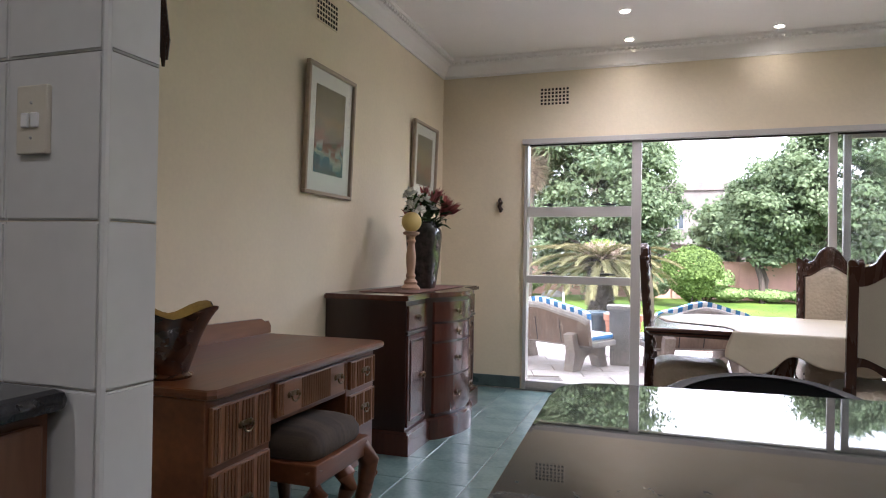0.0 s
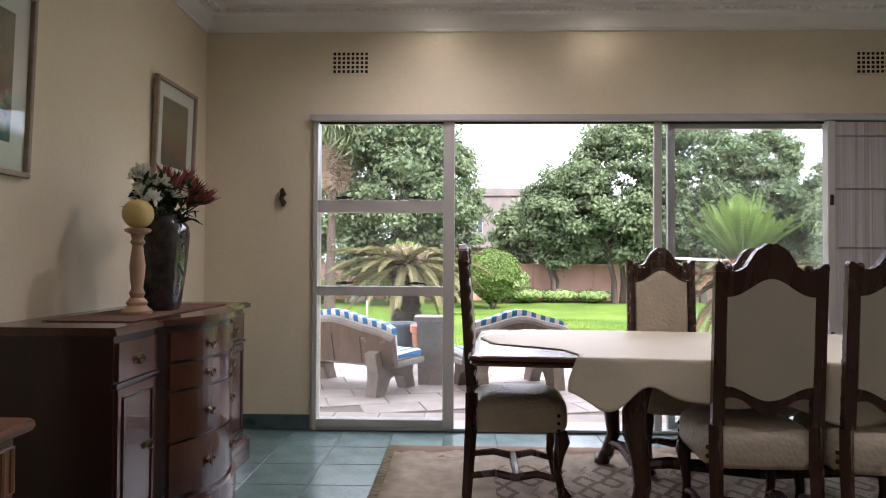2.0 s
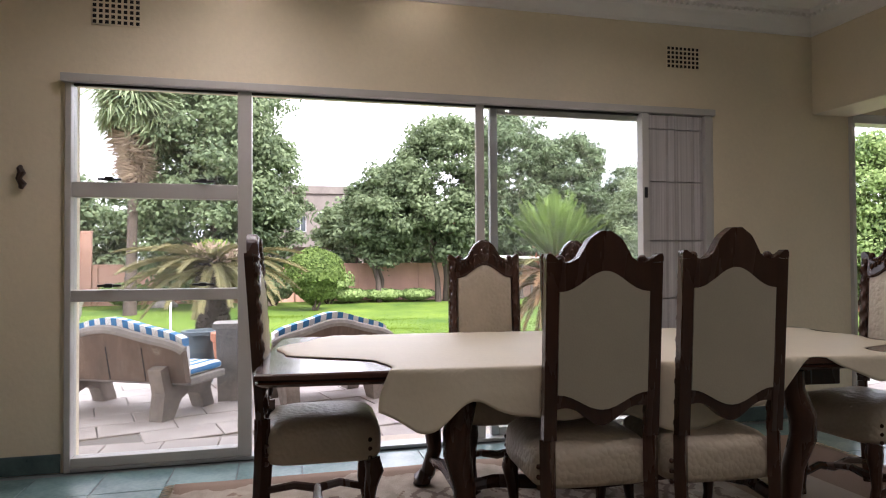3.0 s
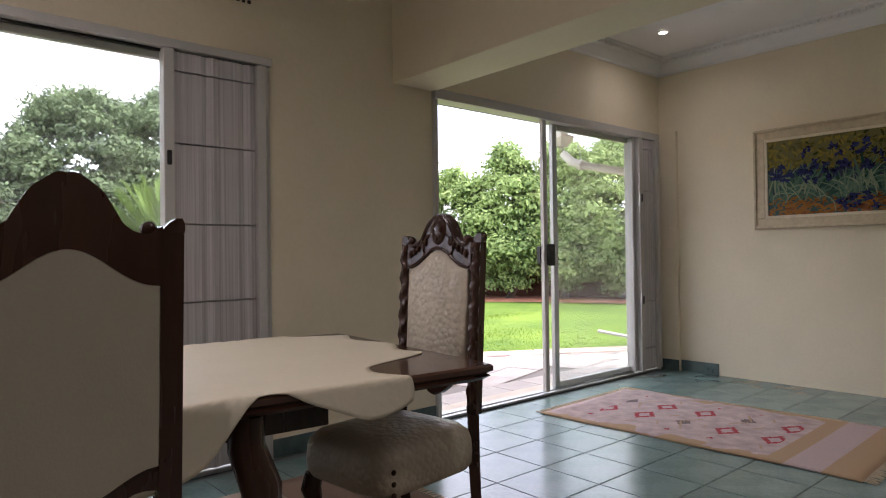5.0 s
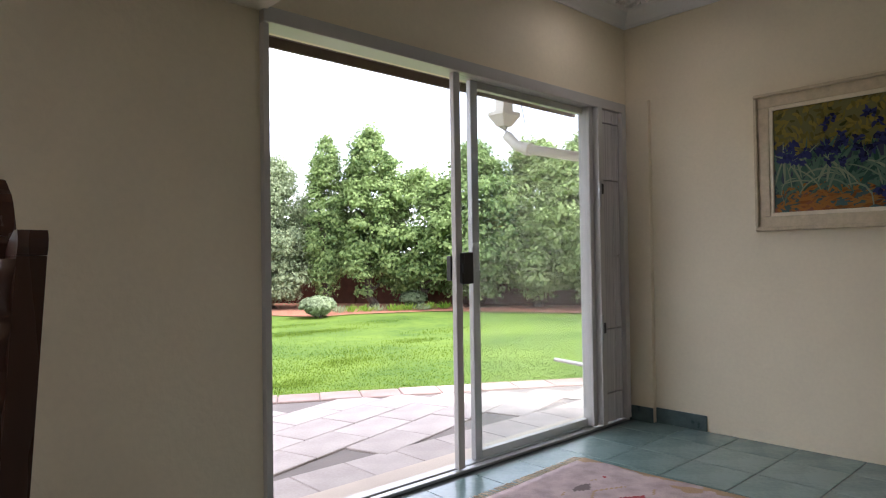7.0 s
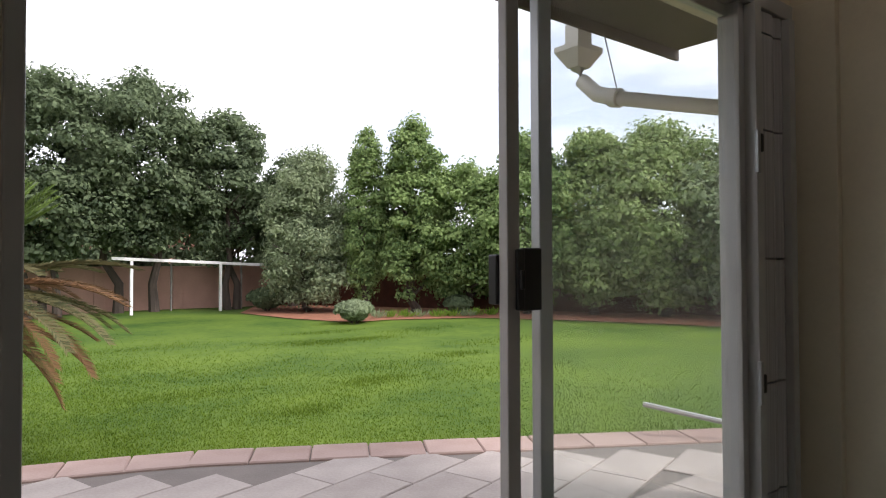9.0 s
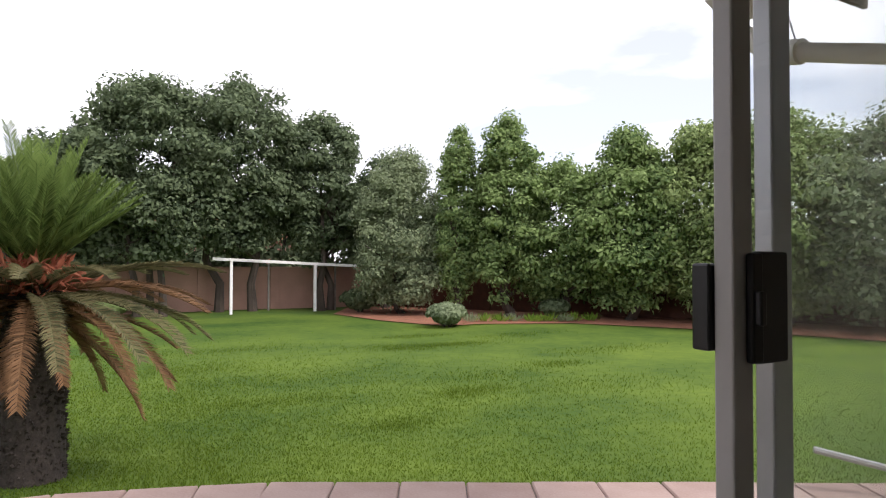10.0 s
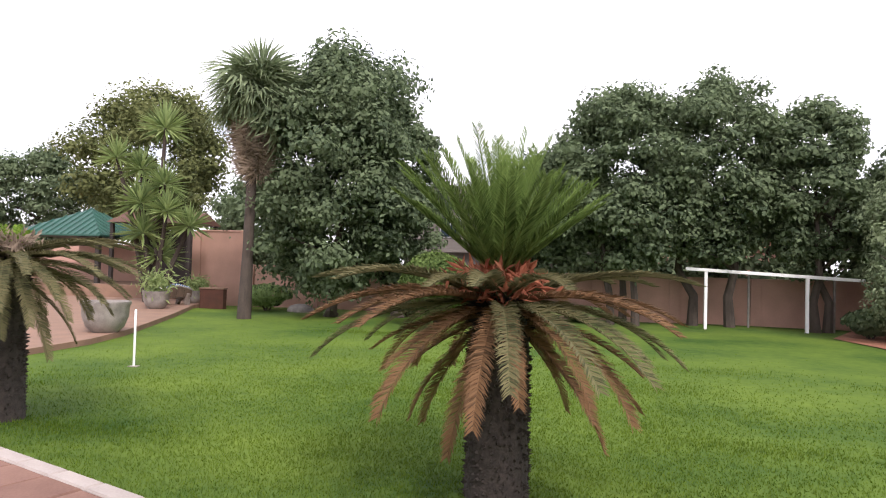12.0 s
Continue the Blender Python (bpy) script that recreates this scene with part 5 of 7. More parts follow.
chime = thing("hanging_chime", "dark carved wooden hanging ornament on pale ropes", "wind chime", -1.70, 1.175, 0.78)
for dy in (-0.012, 0.012):
    b = bmesh.new()
    tube(b, [(0.02, dy * 1.2, 0.0), (0.02, dy, 1.3), (0.02, dy * 0.4, 2.0)], 0.0045, 6)
    part("rope", b, M_ROPE, chime, "pale twisted rope")
for dy, z, s in ((0.03, 0.79, 1.0), (-0.01, 0.70, 1.15)):
    b = bmesh.new()
    lathe(b, [(0.004, 0.19 * s), (0.012, 0.17 * s), (0.018, 0.12 * s), (0.02, 0.06 * s), (0.012, 0.01), (0.003, 0)], 12, (0.03, dy, z))
    part("pendant", b, M_DARKWOOD, chime, "dark wooden pod pendant", True)
b = bmesh.new()
for k in range(12):
    tube(b, [(0.03, -0.05 + 0.016 * k, 1.05 + 0.03 * (k % 2)), (0.04, -0.045 + 0.014 * k, 1.15), (0.03, -0.03 + 0.01 * k, 1.42)], [0.006, 0.018, 0.014], 6)
part("carved_head", b, M_DARKWOOD, chime, "dark carved wooden top")

# ---- kitchen corner ----
TWX, TWY0, TWY1 = -0.77, 0.175, 0.295
tilewall = structure("wall_tiled", bbox(-4.2, TWX - 0.008, TWY0 + 0.008, TWY1, -0.3, 3.0), M_WALL, "short white tiled kitchen wall end", "wall")
tw, thh = 0.222, 0.292
for name, wd, tx, ty, rz in (("wall_tile", tw, None, None, 0), ("end_tile", TWY1 - TWY0, None, None, 90)):
    b = bmesh.new()
    box(b, -wd / 2 + 0.001, wd / 2 - 0.001, -0.009, 0.0, 0.001, thh - 0.001)
    fr = [e for e in b.edges if all(q.co.y < -0.008 for q in e.verts)]
    bmesh.ops.bevel(b, geom=fr, offset=0.004, segments=2, affect="EDGES")
    me = as_mesh(name, b, M_WALLTILE)
    for j in range(0, 11):
        z = 0.894 - 3 * thh + j * thh
        if z < 0 or z + thh > 2.84:
            continue
        if name == "wall_tile":
            for i in range(6):
                piece(name, me, tilewall, TWX - 0.012 - tw / 2 - i * tw, TWY0 + 0.008, z)
        else:
            piece(name, me, tilewall, TWX - 0.008, (TWY0 + TWY1) / 2, z, radians(90))
b = bmesh.new()
tube(b, [(TWX - 0.007, TWY0 + 0.004, 0.0), (TWX - 0.007, TWY0 + 0.004, 2.83)], 0.008, 8)
structure("tile_trim", b, M_WALLTILE, "white rounded tile edge trim", "trim")
sw = thing("light_switch", "cream double light switch plate on the tiled wall", "light switch", -0.93, TWY0 - 0.001, 1.303)
part("plate", bbox(-0.036, 0.036, -0.011, 0.0, 0.0, 0.122, 0.003), M_SWITCH, sw)
for dx in (-0.011, 0.011):
    b = bbox(-0.008 + dx, 0.008 + dx, -0.017, -0.010, 0.046, 0.072, 0.002)
    part("rocker", b, M_SWITCHW, sw, "white switch rocker")
for dz in (0.028, 0.09):
    b = bmesh.new()
    bmesh.ops.create_cone(b, segments=10, radius1=0.003, radius2=0.002, depth=0.003, cap_ends=True, matrix=Matrix.Translation((0, -0.012, dz)) @ Matrix.Rotation(radians(90), 4, "X"))
    part("screw", b, M_ALUGREY, sw)
cab = thing("kitchen_cabinet", "brown wooden kitchen base cabinet against the tiled wall", "cabinet", -0.86, 0.165, 0)
part("body", bbox(-2.0, -0.02, -0.62, 0.0, 0.1, 0.858), M_CABWOOD, cab)
part("side_panel", bbox(-0.019, -0.002, -0.6, -0.02, 0.12, 0.84, 0.006), M_CABWOOD, cab)
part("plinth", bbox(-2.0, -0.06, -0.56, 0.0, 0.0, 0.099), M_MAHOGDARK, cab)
top = thing("worktop", "black granite worktop with a rounded edge", "worktop", -0.86, 0.165, 0.86)
b = bmesh.new()
box(b, -2.0, 0.03, -0.65, 0.004, 0.0, 0.04, 0.018)
part("slab", b, M_GRANITEBLACK, top)
pen = thing("kitchen_counter", "breakfast counter cabinet below a dark granite slab", "counter", 0, 0, 0)
part("body", bbox(0.12, 2.4, -2.4, 0.25, 0.1, 0.859), M_CABWOOD, pen)
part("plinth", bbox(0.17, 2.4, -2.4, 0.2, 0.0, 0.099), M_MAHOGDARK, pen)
slab_th = thing("granite_worktop", "dark speckled polished granite worktop with rounded corners", "worktop", 0, 0, 0.86)
pts = []
for cx_, cy_, a0 in ((0.035, 0.485, 180),):
    pts += [(cx_ + 0.1 * math.cos(radians(a0 - 90 * k / 8)), cy_ + 0.1 * math.sin(radians(a0 - 90 * k / 8))) for k in range(9)]
pts += [(2.4, 0.75), (2.4, -2.4), (0.05, -2.4)]
b = prism(bmesh.new(), pts, 0.0, 0.04, "xy")
bmesh.ops.bevel(b, geom=[e for e in b.edges if abs(e.verts[0].co.z - e.verts[1].co.z) < 0.001], offset=0.012, segments=3, affect="EDGES")
part("slab", b, M_GRANITE, slab_th)
seat = thing("bar_chair", "black bar chair with a rounded back pushed under the counter", "chair", 0.305, 0.53, 0)
b = bmesh.new()
rows = []
for z, s in ((0.60, 0.82), (0.72, 0.94), (0.84, 1.0), (0.89, 1.0), (0.906, 0.985), (0.911, 0.95)):
    out, inn = [], []
    for k in range(25):
        a = radians(12 + 156 * k / 24)
        drop = 0.085 * (abs(k - 12) / 12) ** 2.2 * (1 if z > 0.7 else 0)
        out.append((0.25 * s * math.cos(a), 0.22 * s * math.sin(a), z - drop))
        inn.append((0.215 * s * math.cos(a), 0.185 * s * math.sin(a), z - drop))
    rows.append([b.verts.new(p) for p in out + list(reversed(inn))])
skin(b, rows)
part("backrest", b, M_BLACK, seat, "black curved shell back", True)
part("seat", lathe(bmesh.new(), [(0.17, 0.56), (0.2, 0.57), (0.205, 0.59), (0.19, 0.61), (0.05, 0.615)], 24), M_BLACK, seat, "", True)
part("column", lathe(bmesh.new(), [(0.03, 0.02), (0.03, 0.56)], 14), M_ALUGREY, seat, "", True)
part("foot", lathe(bmesh.new(), [(0.2, 0.0), (0.2, 0.012), (0.05, 0.03)], 24), M_ALUGREY, seat, "", True)


# ---- garden plants ----
M_BARK = mat("brown_bark", (0.06, 0.045, 0.035), 0.9, var=0.4, scale=8, fine=40, stretch=(1, 1, 0.3), bump=0.6)
M_FOL_DARK = leafy("dark_green_foliage", (0.070, 0.102, 0.056), (0.155, 0.204, 0.107))
M_FOL_MID = leafy("mid_green_foliage", (0.10, 0.165, 0.06), (0.25, 0.345, 0.125))
M_FOL_LIGHT = leafy("light_green_foliage", (0.155, 0.22, 0.085), (0.33, 0.415, 0.165))
M_FOL_GREY = leafy("grey_green_foliage", (0.145, 0.19, 0.108), (0.285, 0.345, 0.195))
M_FOL_BRIGHT = leafy("bright_green_shrub", (0.084, 0.169, 0.019), (0.224, 0.351, 0.050))
M_FROND = leafy("bright_cycad_frond", (0.082, 0.138, 0.032), (0.20, 0.29, 0.075))
M_FRONDOLD = leafy("browning_cycad_frond", (0.075, 0.048, 0.026), (0.26, 0.145, 0.072))
M_FRONDOLIVE = leafy("olive_cycad_frond", (0.062, 0.074, 0.032), (0.205, 0.185, 0.088))
M_CONE = leafy("rust_red_cycad_crown", (0.22, 0.06, 0.03), (0.42, 0.16, 0.09))
M_FOL_BUSH = leafy("clipped_bush_leaf", (0.06, 0.10, 0.025), (0.15, 0.22, 0.06))
M_FOL_OLIVE = leafy("olive_green_foliage", (0.06, 0.075, 0.027), (0.17, 0.19, 0.07))
M_CYTRUNK = mat("scaly_cycad_trunk", (0.05, 0.04, 0.034), 0.95, var=0.5, scale=20, fine=60, bump=0.8)
M_STRAW = leafy("dry_palm_skirt", (0.19, 0.14, 0.10), (0.38, 0.30, 0.225))


def leaf_mesh(name, centres, normals, size, seed, m, parent, aspect=0.55):
    """Many small pointed leaves as one crown."""
    r = np.random.RandomState(seed)
    n = len(centres)
    nrm = normals / np.linalg.norm(normals, axis=1, keepdims=True)
    t = r.normal(size=(n, 3))
    t -= nrm * (t * nrm).sum(1, keepdims=True)
    t /= np.linalg.norm(t, axis=1, keepdims=True)
    s = np.cross(nrm, t)
    l = size * r.uniform(0.6, 1.35, (n, 1))
    w = l * aspect * 0.5
    v = np.empty((n, 4, 3))
    v[:, 0], v[:, 2] = centres - t * l * 0.5, centres + t * l * 0.5
    bend = nrm * l * 0.12
    v[:, 1], v[:, 3] = centres + s * w + bend, centres - s * w + bend
    me = bpy.data.meshes.new(name)
    me.vertices.add(n * 4)
    me.vertices.foreach_set("co", v.reshape(-1))
    me.loops.add(n * 4)
    me.loops.foreach_set("vertex_index", np.arange(n * 4, dtype=np.int32))
    me.polygons.add(n)
    me.polygons.foreach_set("loop_start", np.arange(0, n * 4, 4, dtype=np.int32))
    me.update(calc_edges=True)
    me.materials.append(m)
    ob = new(name, me)
    ob.parent = parent
    return ob


def crown_points(r, height, width, base, lumps, n, pointed=0.0, ragged=0.25):
    """Leaf places on many overlapping clumps that fill an uneven crown."""
    zc, hz = (base + height) / 2, (height - base) / 2
    cs, rs = [], []
    lumps = int(lumps * 1.9)
    for k in range(lumps):
        d = r.normal(size=3)
        d /= np.linalg.norm(d)
        rad = r.uniform(0.55, 1.0) ** 0.6
        zz = d[2] * rad
        taper = 1.0 - pointed * max(0.0, (zz + 1) / 2)
        w = width / 2 * taper * (1 + r.normal() * ragged * 0.5)
        c = np.array([d[0] * rad * w * 0.82, d[1] * rad * w * 0.82, zc + zz * hz * 0.86])
        cs.append(c)
        rs.append(max(width * r.uniform(0.07, 0.13), r.uniform(0.24, 0.36)) * (0.5 + 0.5 * taper))
    cs, rs = np.array(cs), np.array(rs)
    pick = r.choice(lumps, n, p=rs ** 2 / (rs ** 2).sum())
    d = r.normal(size=(n, 3))
    d[:, 2] = np.abs(d[:, 2]) * 0.9 - 0.35
    d /= np.linalg.norm(d, axis=1, keepdims=True)
    rad = rs[pick][:, None] * r.uniform(0.35, 1.3, (n, 1))
    pts = cs[pick] + d * rad
    nrm = d + r.normal(size=(n, 3)) * 0.5 + np.array([0, 0, 0.35])
    return pts, nrm


def tree(label, x, y, height, width, base, m, seed, leaf=0.2, n=16000, lumps=70, pointed=0.0, trunks=1, ragged=0.25, name="tree", group=""):
    """Tapered trunk and limbs with a crown of leaf clumps; heights above the lawn."""
    z0 = lawn_z(x, min(y, 28.0)) if y < 28.4 else -0.8
    th = thing(name, label, "tree", x, y, z0, group=group)
    r = np.random.RandomState(seed)
    b = bmesh.new()
    top = base + (height - base) * 0.55
    for k in range(trunks):
        ox, oy = (r.uniform(-0.3, 0.3) * width * 0.5 * (trunks > 1) for _ in range(2))
        rad = 0.03 * height / math.sqrt(trunks) * 0.8
        path = [(ox, oy, -0.05), (ox + r.normal() * 0.06, oy + r.normal() * 0.06, base * 0.6 + 0.2), (ox * 1.2 + r.normal() * 0.15, oy * 1.2 + r.normal() * 0.15, base + 0.5), (ox * 1.5 + r.normal() * 0.2, oy * 1.5, top)]
        tube(b, path, [rad * 1.3, rad, rad * 0.85, rad * 0.3], 8)
        for q in range(5):
            a = r.uniform(0, 6.28)
            s = Vector(path[2]).lerp(Vector(path[3]), r.uniform(0, 0.8))
            e = s + Vector((math.cos(a) * width * 0.3, math.sin(a) * width * 0.3, r.uniform(0.3, 1.0)))
            tube(b, [s, s.lerp(e, 0.5) + Vector((0, 0, 0.1)), e], [rad * 0.45, rad * 0.3, rad * 0.1], 6)
    part("trunk", b, M_BARK, th, "", True)
    pts, nrm = crown_points(r, height, width, base, lumps, n, pointed, ragged)
    leaf_mesh("crown", pts, nrm, leaf, seed, m, th)
    return th


D, G, L, Y = "dense dark green garden tree with a rounded crown", "mid green leafy tree beside the garden wall", "light green leafy tree along the garden edge", "tall narrow dark green cypress"
tree(D, -2.6, 25.2, 9.0, 6.2, -0.3, M_FOL_DARK, 1, 0.18, 60000, 130, ragged=0.35)
tree(D, -0.6, 26.0, 7.6, 3.4, 0.3, M_FOL_DARK, 2, 0.16, 20250, 60)
tree(D, 6.6, 27.0, 8.1, 5.0, 1.2, M_FOL_DARK, 3, 0.17, 35100, 90, trunks=3, ragged=0.35)
tree(D, 9.4, 27.4, 8.6, 4.6, 1.3, M_FOL_DARK, 4, 0.17, 32400, 90, trunks=2, ragged=0.35)
tree(G, 4.2, 27.2, 6.0, 3.8, 1.1, M_FOL_DARK, 5, 0.17, 26000, 60, trunks=2)
tree(D, 12.3, 27.2, 7.6, 4.0, 1.2, M_FOL_DARK, 6, 0.17, 24300, 70, trunks=2, ragged=0.3)
tree(D, 15.0, 27.0, 6.4, 3.4, 0.6, M_FOL_DARK, 7, 0.17, 18900, 60)
tree(L, 14.2, 23.9, 5.9, 4.4, -0.3, M_FOL_GREY, 8, 0.11, 45900, 110, pointed=0.45)
tree(Y, 15.4, 22.2, 6.8, 1.6, -0.2, M_FOL_MID, 9, 0.11, 21600, 110, pointed=0.35, ragged=0.1)
tree(G, 16.7, 21.2, 7.0, 3.3, 0.0, M_FOL_MID, 10, 0.14, 35100, 100, pointed=0.3, ragged=0.3)
tree(G, 18.2, 20.4, 5.4, 4.0, -0.1, M_FOL_MID, 15, 0.14, 27000, 80)
tree(L, 19.2, 18.4, 6.2, 4.8, -0.1, M_FOL_MID, 11, 0.15, 37800, 100, pointed=0.45, ragged=0.45)
tree(L, 20.6, 16.8, 6.3, 4.6, -0.1, M_FOL_LIGHT, 16, 0.15, 35100, 100, pointed=0.5, ragged=0.45)
tree(L, 21.6, 15.0, 6.2, 4.8, -0.2, M_FOL_LIGHT, 12, 0.15, 37800, 100, ragged=0.4)
tree(L, 22.4, 12.6, 6.0, 5.0, -0.3, M_FOL_GREY, 13, 0.15, 35100, 90, ragged=0.35)
tree(L, 23.6, 9.6, 6.0, 5.0, -0.3, M_FOL_LIGHT, 14, 0.15, 27000, 80)
for k in range(7):
    tree("dark leafy tree beyond the garden wall", 3.6 + 3.0 * k, 33.0 + (k % 3), 5.6 + 0.7 * (k % 2), 4.6, 0.2, M_FOL_DARK, 80 + k, 0.3, 7000, 40, group="trees beyond the wall")
tree(D, -18.0, 38.0, 12.0, 9.0, 2.0, M_FOL_OLIVE, 20, 0.26, 29700, 90, ragged=0.35)
tree(G, -26.0, 39.0, 8.8, 7.0, 1.0, M_FOL_DARK, 21, 0.26, 18900, 70)
tree(D, -33.0, 36.0, 8.0, 7.0, 1.0, M_FOL_DARK, 22, 0.26, 13500, 60)
tree(G, -9.5, 35.0, 6.5, 6.0, 0.5, M_FOL_DARK, 23, 0.25, 16200, 60)


def shrub(label, x, y, rx, h, m, seed, leaf, n, name="shrub"):
    th = thing(name, label, "shrub", x, y, lawn_z(x, min(y, 28)))
    r = np.random.RandomState(seed)
    b = bmesh.new()
    for k in range(5):
        a = r.uniform(0, 6.28)
        tube(b, [(0.06 * math.cos(a), 0.06 * math.sin(a), -0.03), (0.4 * rx * math.cos(a), 0.4 * rx * math.sin(a), h * 0.35), (0.55 * rx * math.cos(a), 0.55 * rx * math.sin(a), h * 0.6)], [0.04 * rx, 0.03 * rx, 0.012 * rx], 6)
    part("stems", b, M_BARK, th)
    d = r.normal(size=(n, 3))
    d /= np.linalg.norm(d, axis=1, keepdims=True)
    lump = 1 + 0.07 * np.sin(7 * d[:, :1] + 2) * np.cos(6 * d[:, 1:2])
    rad = r.uniform(0.8, 1.02, (n, 1)) * lump
    c = np.array([0, 0, h * 0.58])
    low = np.where(d[:, 2:3] < -0.2, 0.75, 1.0)
    pts = c + d * rad * np.array([rx, rx, h * 0.46]) * np.concatenate([low, low, np.ones_like(low)], 1)
    leaf_mesh("leaves", pts, d + r.normal(size=(n, 3)) * 0.45, leaf, seed, m, th)
    return th


shrub("round clipped green bush on the lawn", 1.1, 23.6, 1.02, 2.08, M_FOL_BUSH, 31, 0.1, 12000, "clipped_bush")
shrub("silvery grey rounded shrub in the flower bed", 13.2, 19.2, 0.56, 0.62, M_FOL_GREY, 32, 0.11, 3500)
for k, (x, y, rx, h, m) in enumerate(((2.6, 26.9, 0.8, 0.55, M_FOL_MID), (4.0, 27.2, 0.9, 0.5, M_FOL_MID), (5.4, 27.2, 0.8, 0.5, M_FOL_MID), (-0.3, 26.5, 1.0, 1.3, M_FOL_DARK), (-5.6, 26.8, 0.9, 0.9, M_FOL_MID), (1.8, 26.8, 1.0, 1.4, M_FOL_MID), (13.2, 25.2, 0.7, 0.8, M_FOL_DARK), (17.6, 20.0, 0.5, 0.6, M_FOL_DARK))):
    shrub("low green shrub at the foot of the garden wall", x, y, rx, h, m, 40 + k, 0.13, 2500)
rng = random.Random(5)
for k in range(9):
    u = k / 8
    x, y = 14.4 + 3.6 * u, 19.9 - 1.1 * u + rng.uniform(-0.2, 0.2)
    th = thing("flower_tuft", "small yellow-green plant tuft in red soil", "plant", x, y, lawn_z(x, y) + 0.03, group="flower bed tufts")
    pts = [(rng.gauss(0, 0.08), rng.gauss(0, 0.08), 0.0) for _ in range(70)]
    leaf_cards("foliage", pts, [(p[0] * 5, p[1] * 5, 1.0) for p in pts], 0.24, 0.03, M_FOL_BRIGHT if k % 3 else M_FOL_GREY, th, rng, 0.3)
# red flower bed along the trees
bd = bmesh.new()
outer = [(12.0, 24.6), (12.4, 21.6), (13.2, 19.3), (14.4, 19.3), (17.0, 18.4), (18.4, 16.2), (19.6, 13.6), (20.6, 10.5), (27, 9), (26, 22), (14, 28.2)]
vs = [bd.verts.new((x, y, lawn_z(x, min(y, 28)) + 0.025)) for x, y in outer]
bd.faces.new(vs)
structure("flower_bed", bd, M_REDSOIL, "bed of bare red soil under the trees", "flower bed")


# ---- cycads and palm ----
def frond_mesh(name, length, rise, droop, leaflets, leaf_len, m, seed, width=0.008, vee=0.5, along=0.6):
    """A feather-shaped frond that leaves the origin along +x, with narrow leaflets."""
    r = random.Random(seed)
    pts, p, a = [], Vector((0, 0, 0)), rise
    steps = 24
    for k in range(steps + 1):
        pts.append(p.copy())
        a -= droop / steps * (0.4 + 1.2 * k / steps)
        p = p + Vector((math.cos(a), 0, math.sin(a))) * length / steps
    v, f = [], []
    for k in range(steps):
        w0, w1 = 0.012 * (1 - k / steps) + 0.002, 0.012 * (1 - (k + 1) / steps) + 0.002
        o = len(v)
        q, s = pts[k], pts[k + 1]
        v += [(q.x, -w0, q.z), (q.x, w0, q.z), (s.x, w1, s.z), (s.x, -w1, s.z), (q.x, 0, q.z - w0), (s.x, 0, s.z - w1)]
        f += [(o, o + 1, o + 2, o + 3), (o, o + 3, o + 5, o + 4), (o + 1, o + 4, o + 5, o + 2)]
    for k in range(leaflets):
        u = 0.1 + 0.9 * k / leaflets
        i = min(steps - 1, int(u * steps))
        q = pts[i].lerp(pts[i + 1], u * steps - i)
        d = (pts[i + 1] - pts[i]).normalized()
        up = Vector((-d.z, 0, d.x))
        ll = leaf_len * (0.35 + 0.65 * math.sin(math.pi * min(1, 0.12 + 0.86 * u)) ** 0.7)
        for side in (-1, 1):
            out = (d * along * r.uniform(0.75, 1.25) + Vector((0, side, 0)) * 0.9 + up * vee * r.uniform(0.6, 1.3)).normalized()
            tip = q + out * ll * r.uniform(0.85, 1.1) - Vector((0, 0, 0.12 * ll))
            w = d * width
            mid = q + out * ll * 0.55
            o = len(v)
            v += [tuple(q - w * 0.6), tuple(q + w * 0.6), tuple(mid + w), tuple(tip), tuple(mid - w)]
            f.append((o, o + 1, o + 2, o + 3, o + 4))
    me = bpy.data.meshes.new(name)
    me.from_pydata(v, [], f)
    me.materials.append(m)
    return me


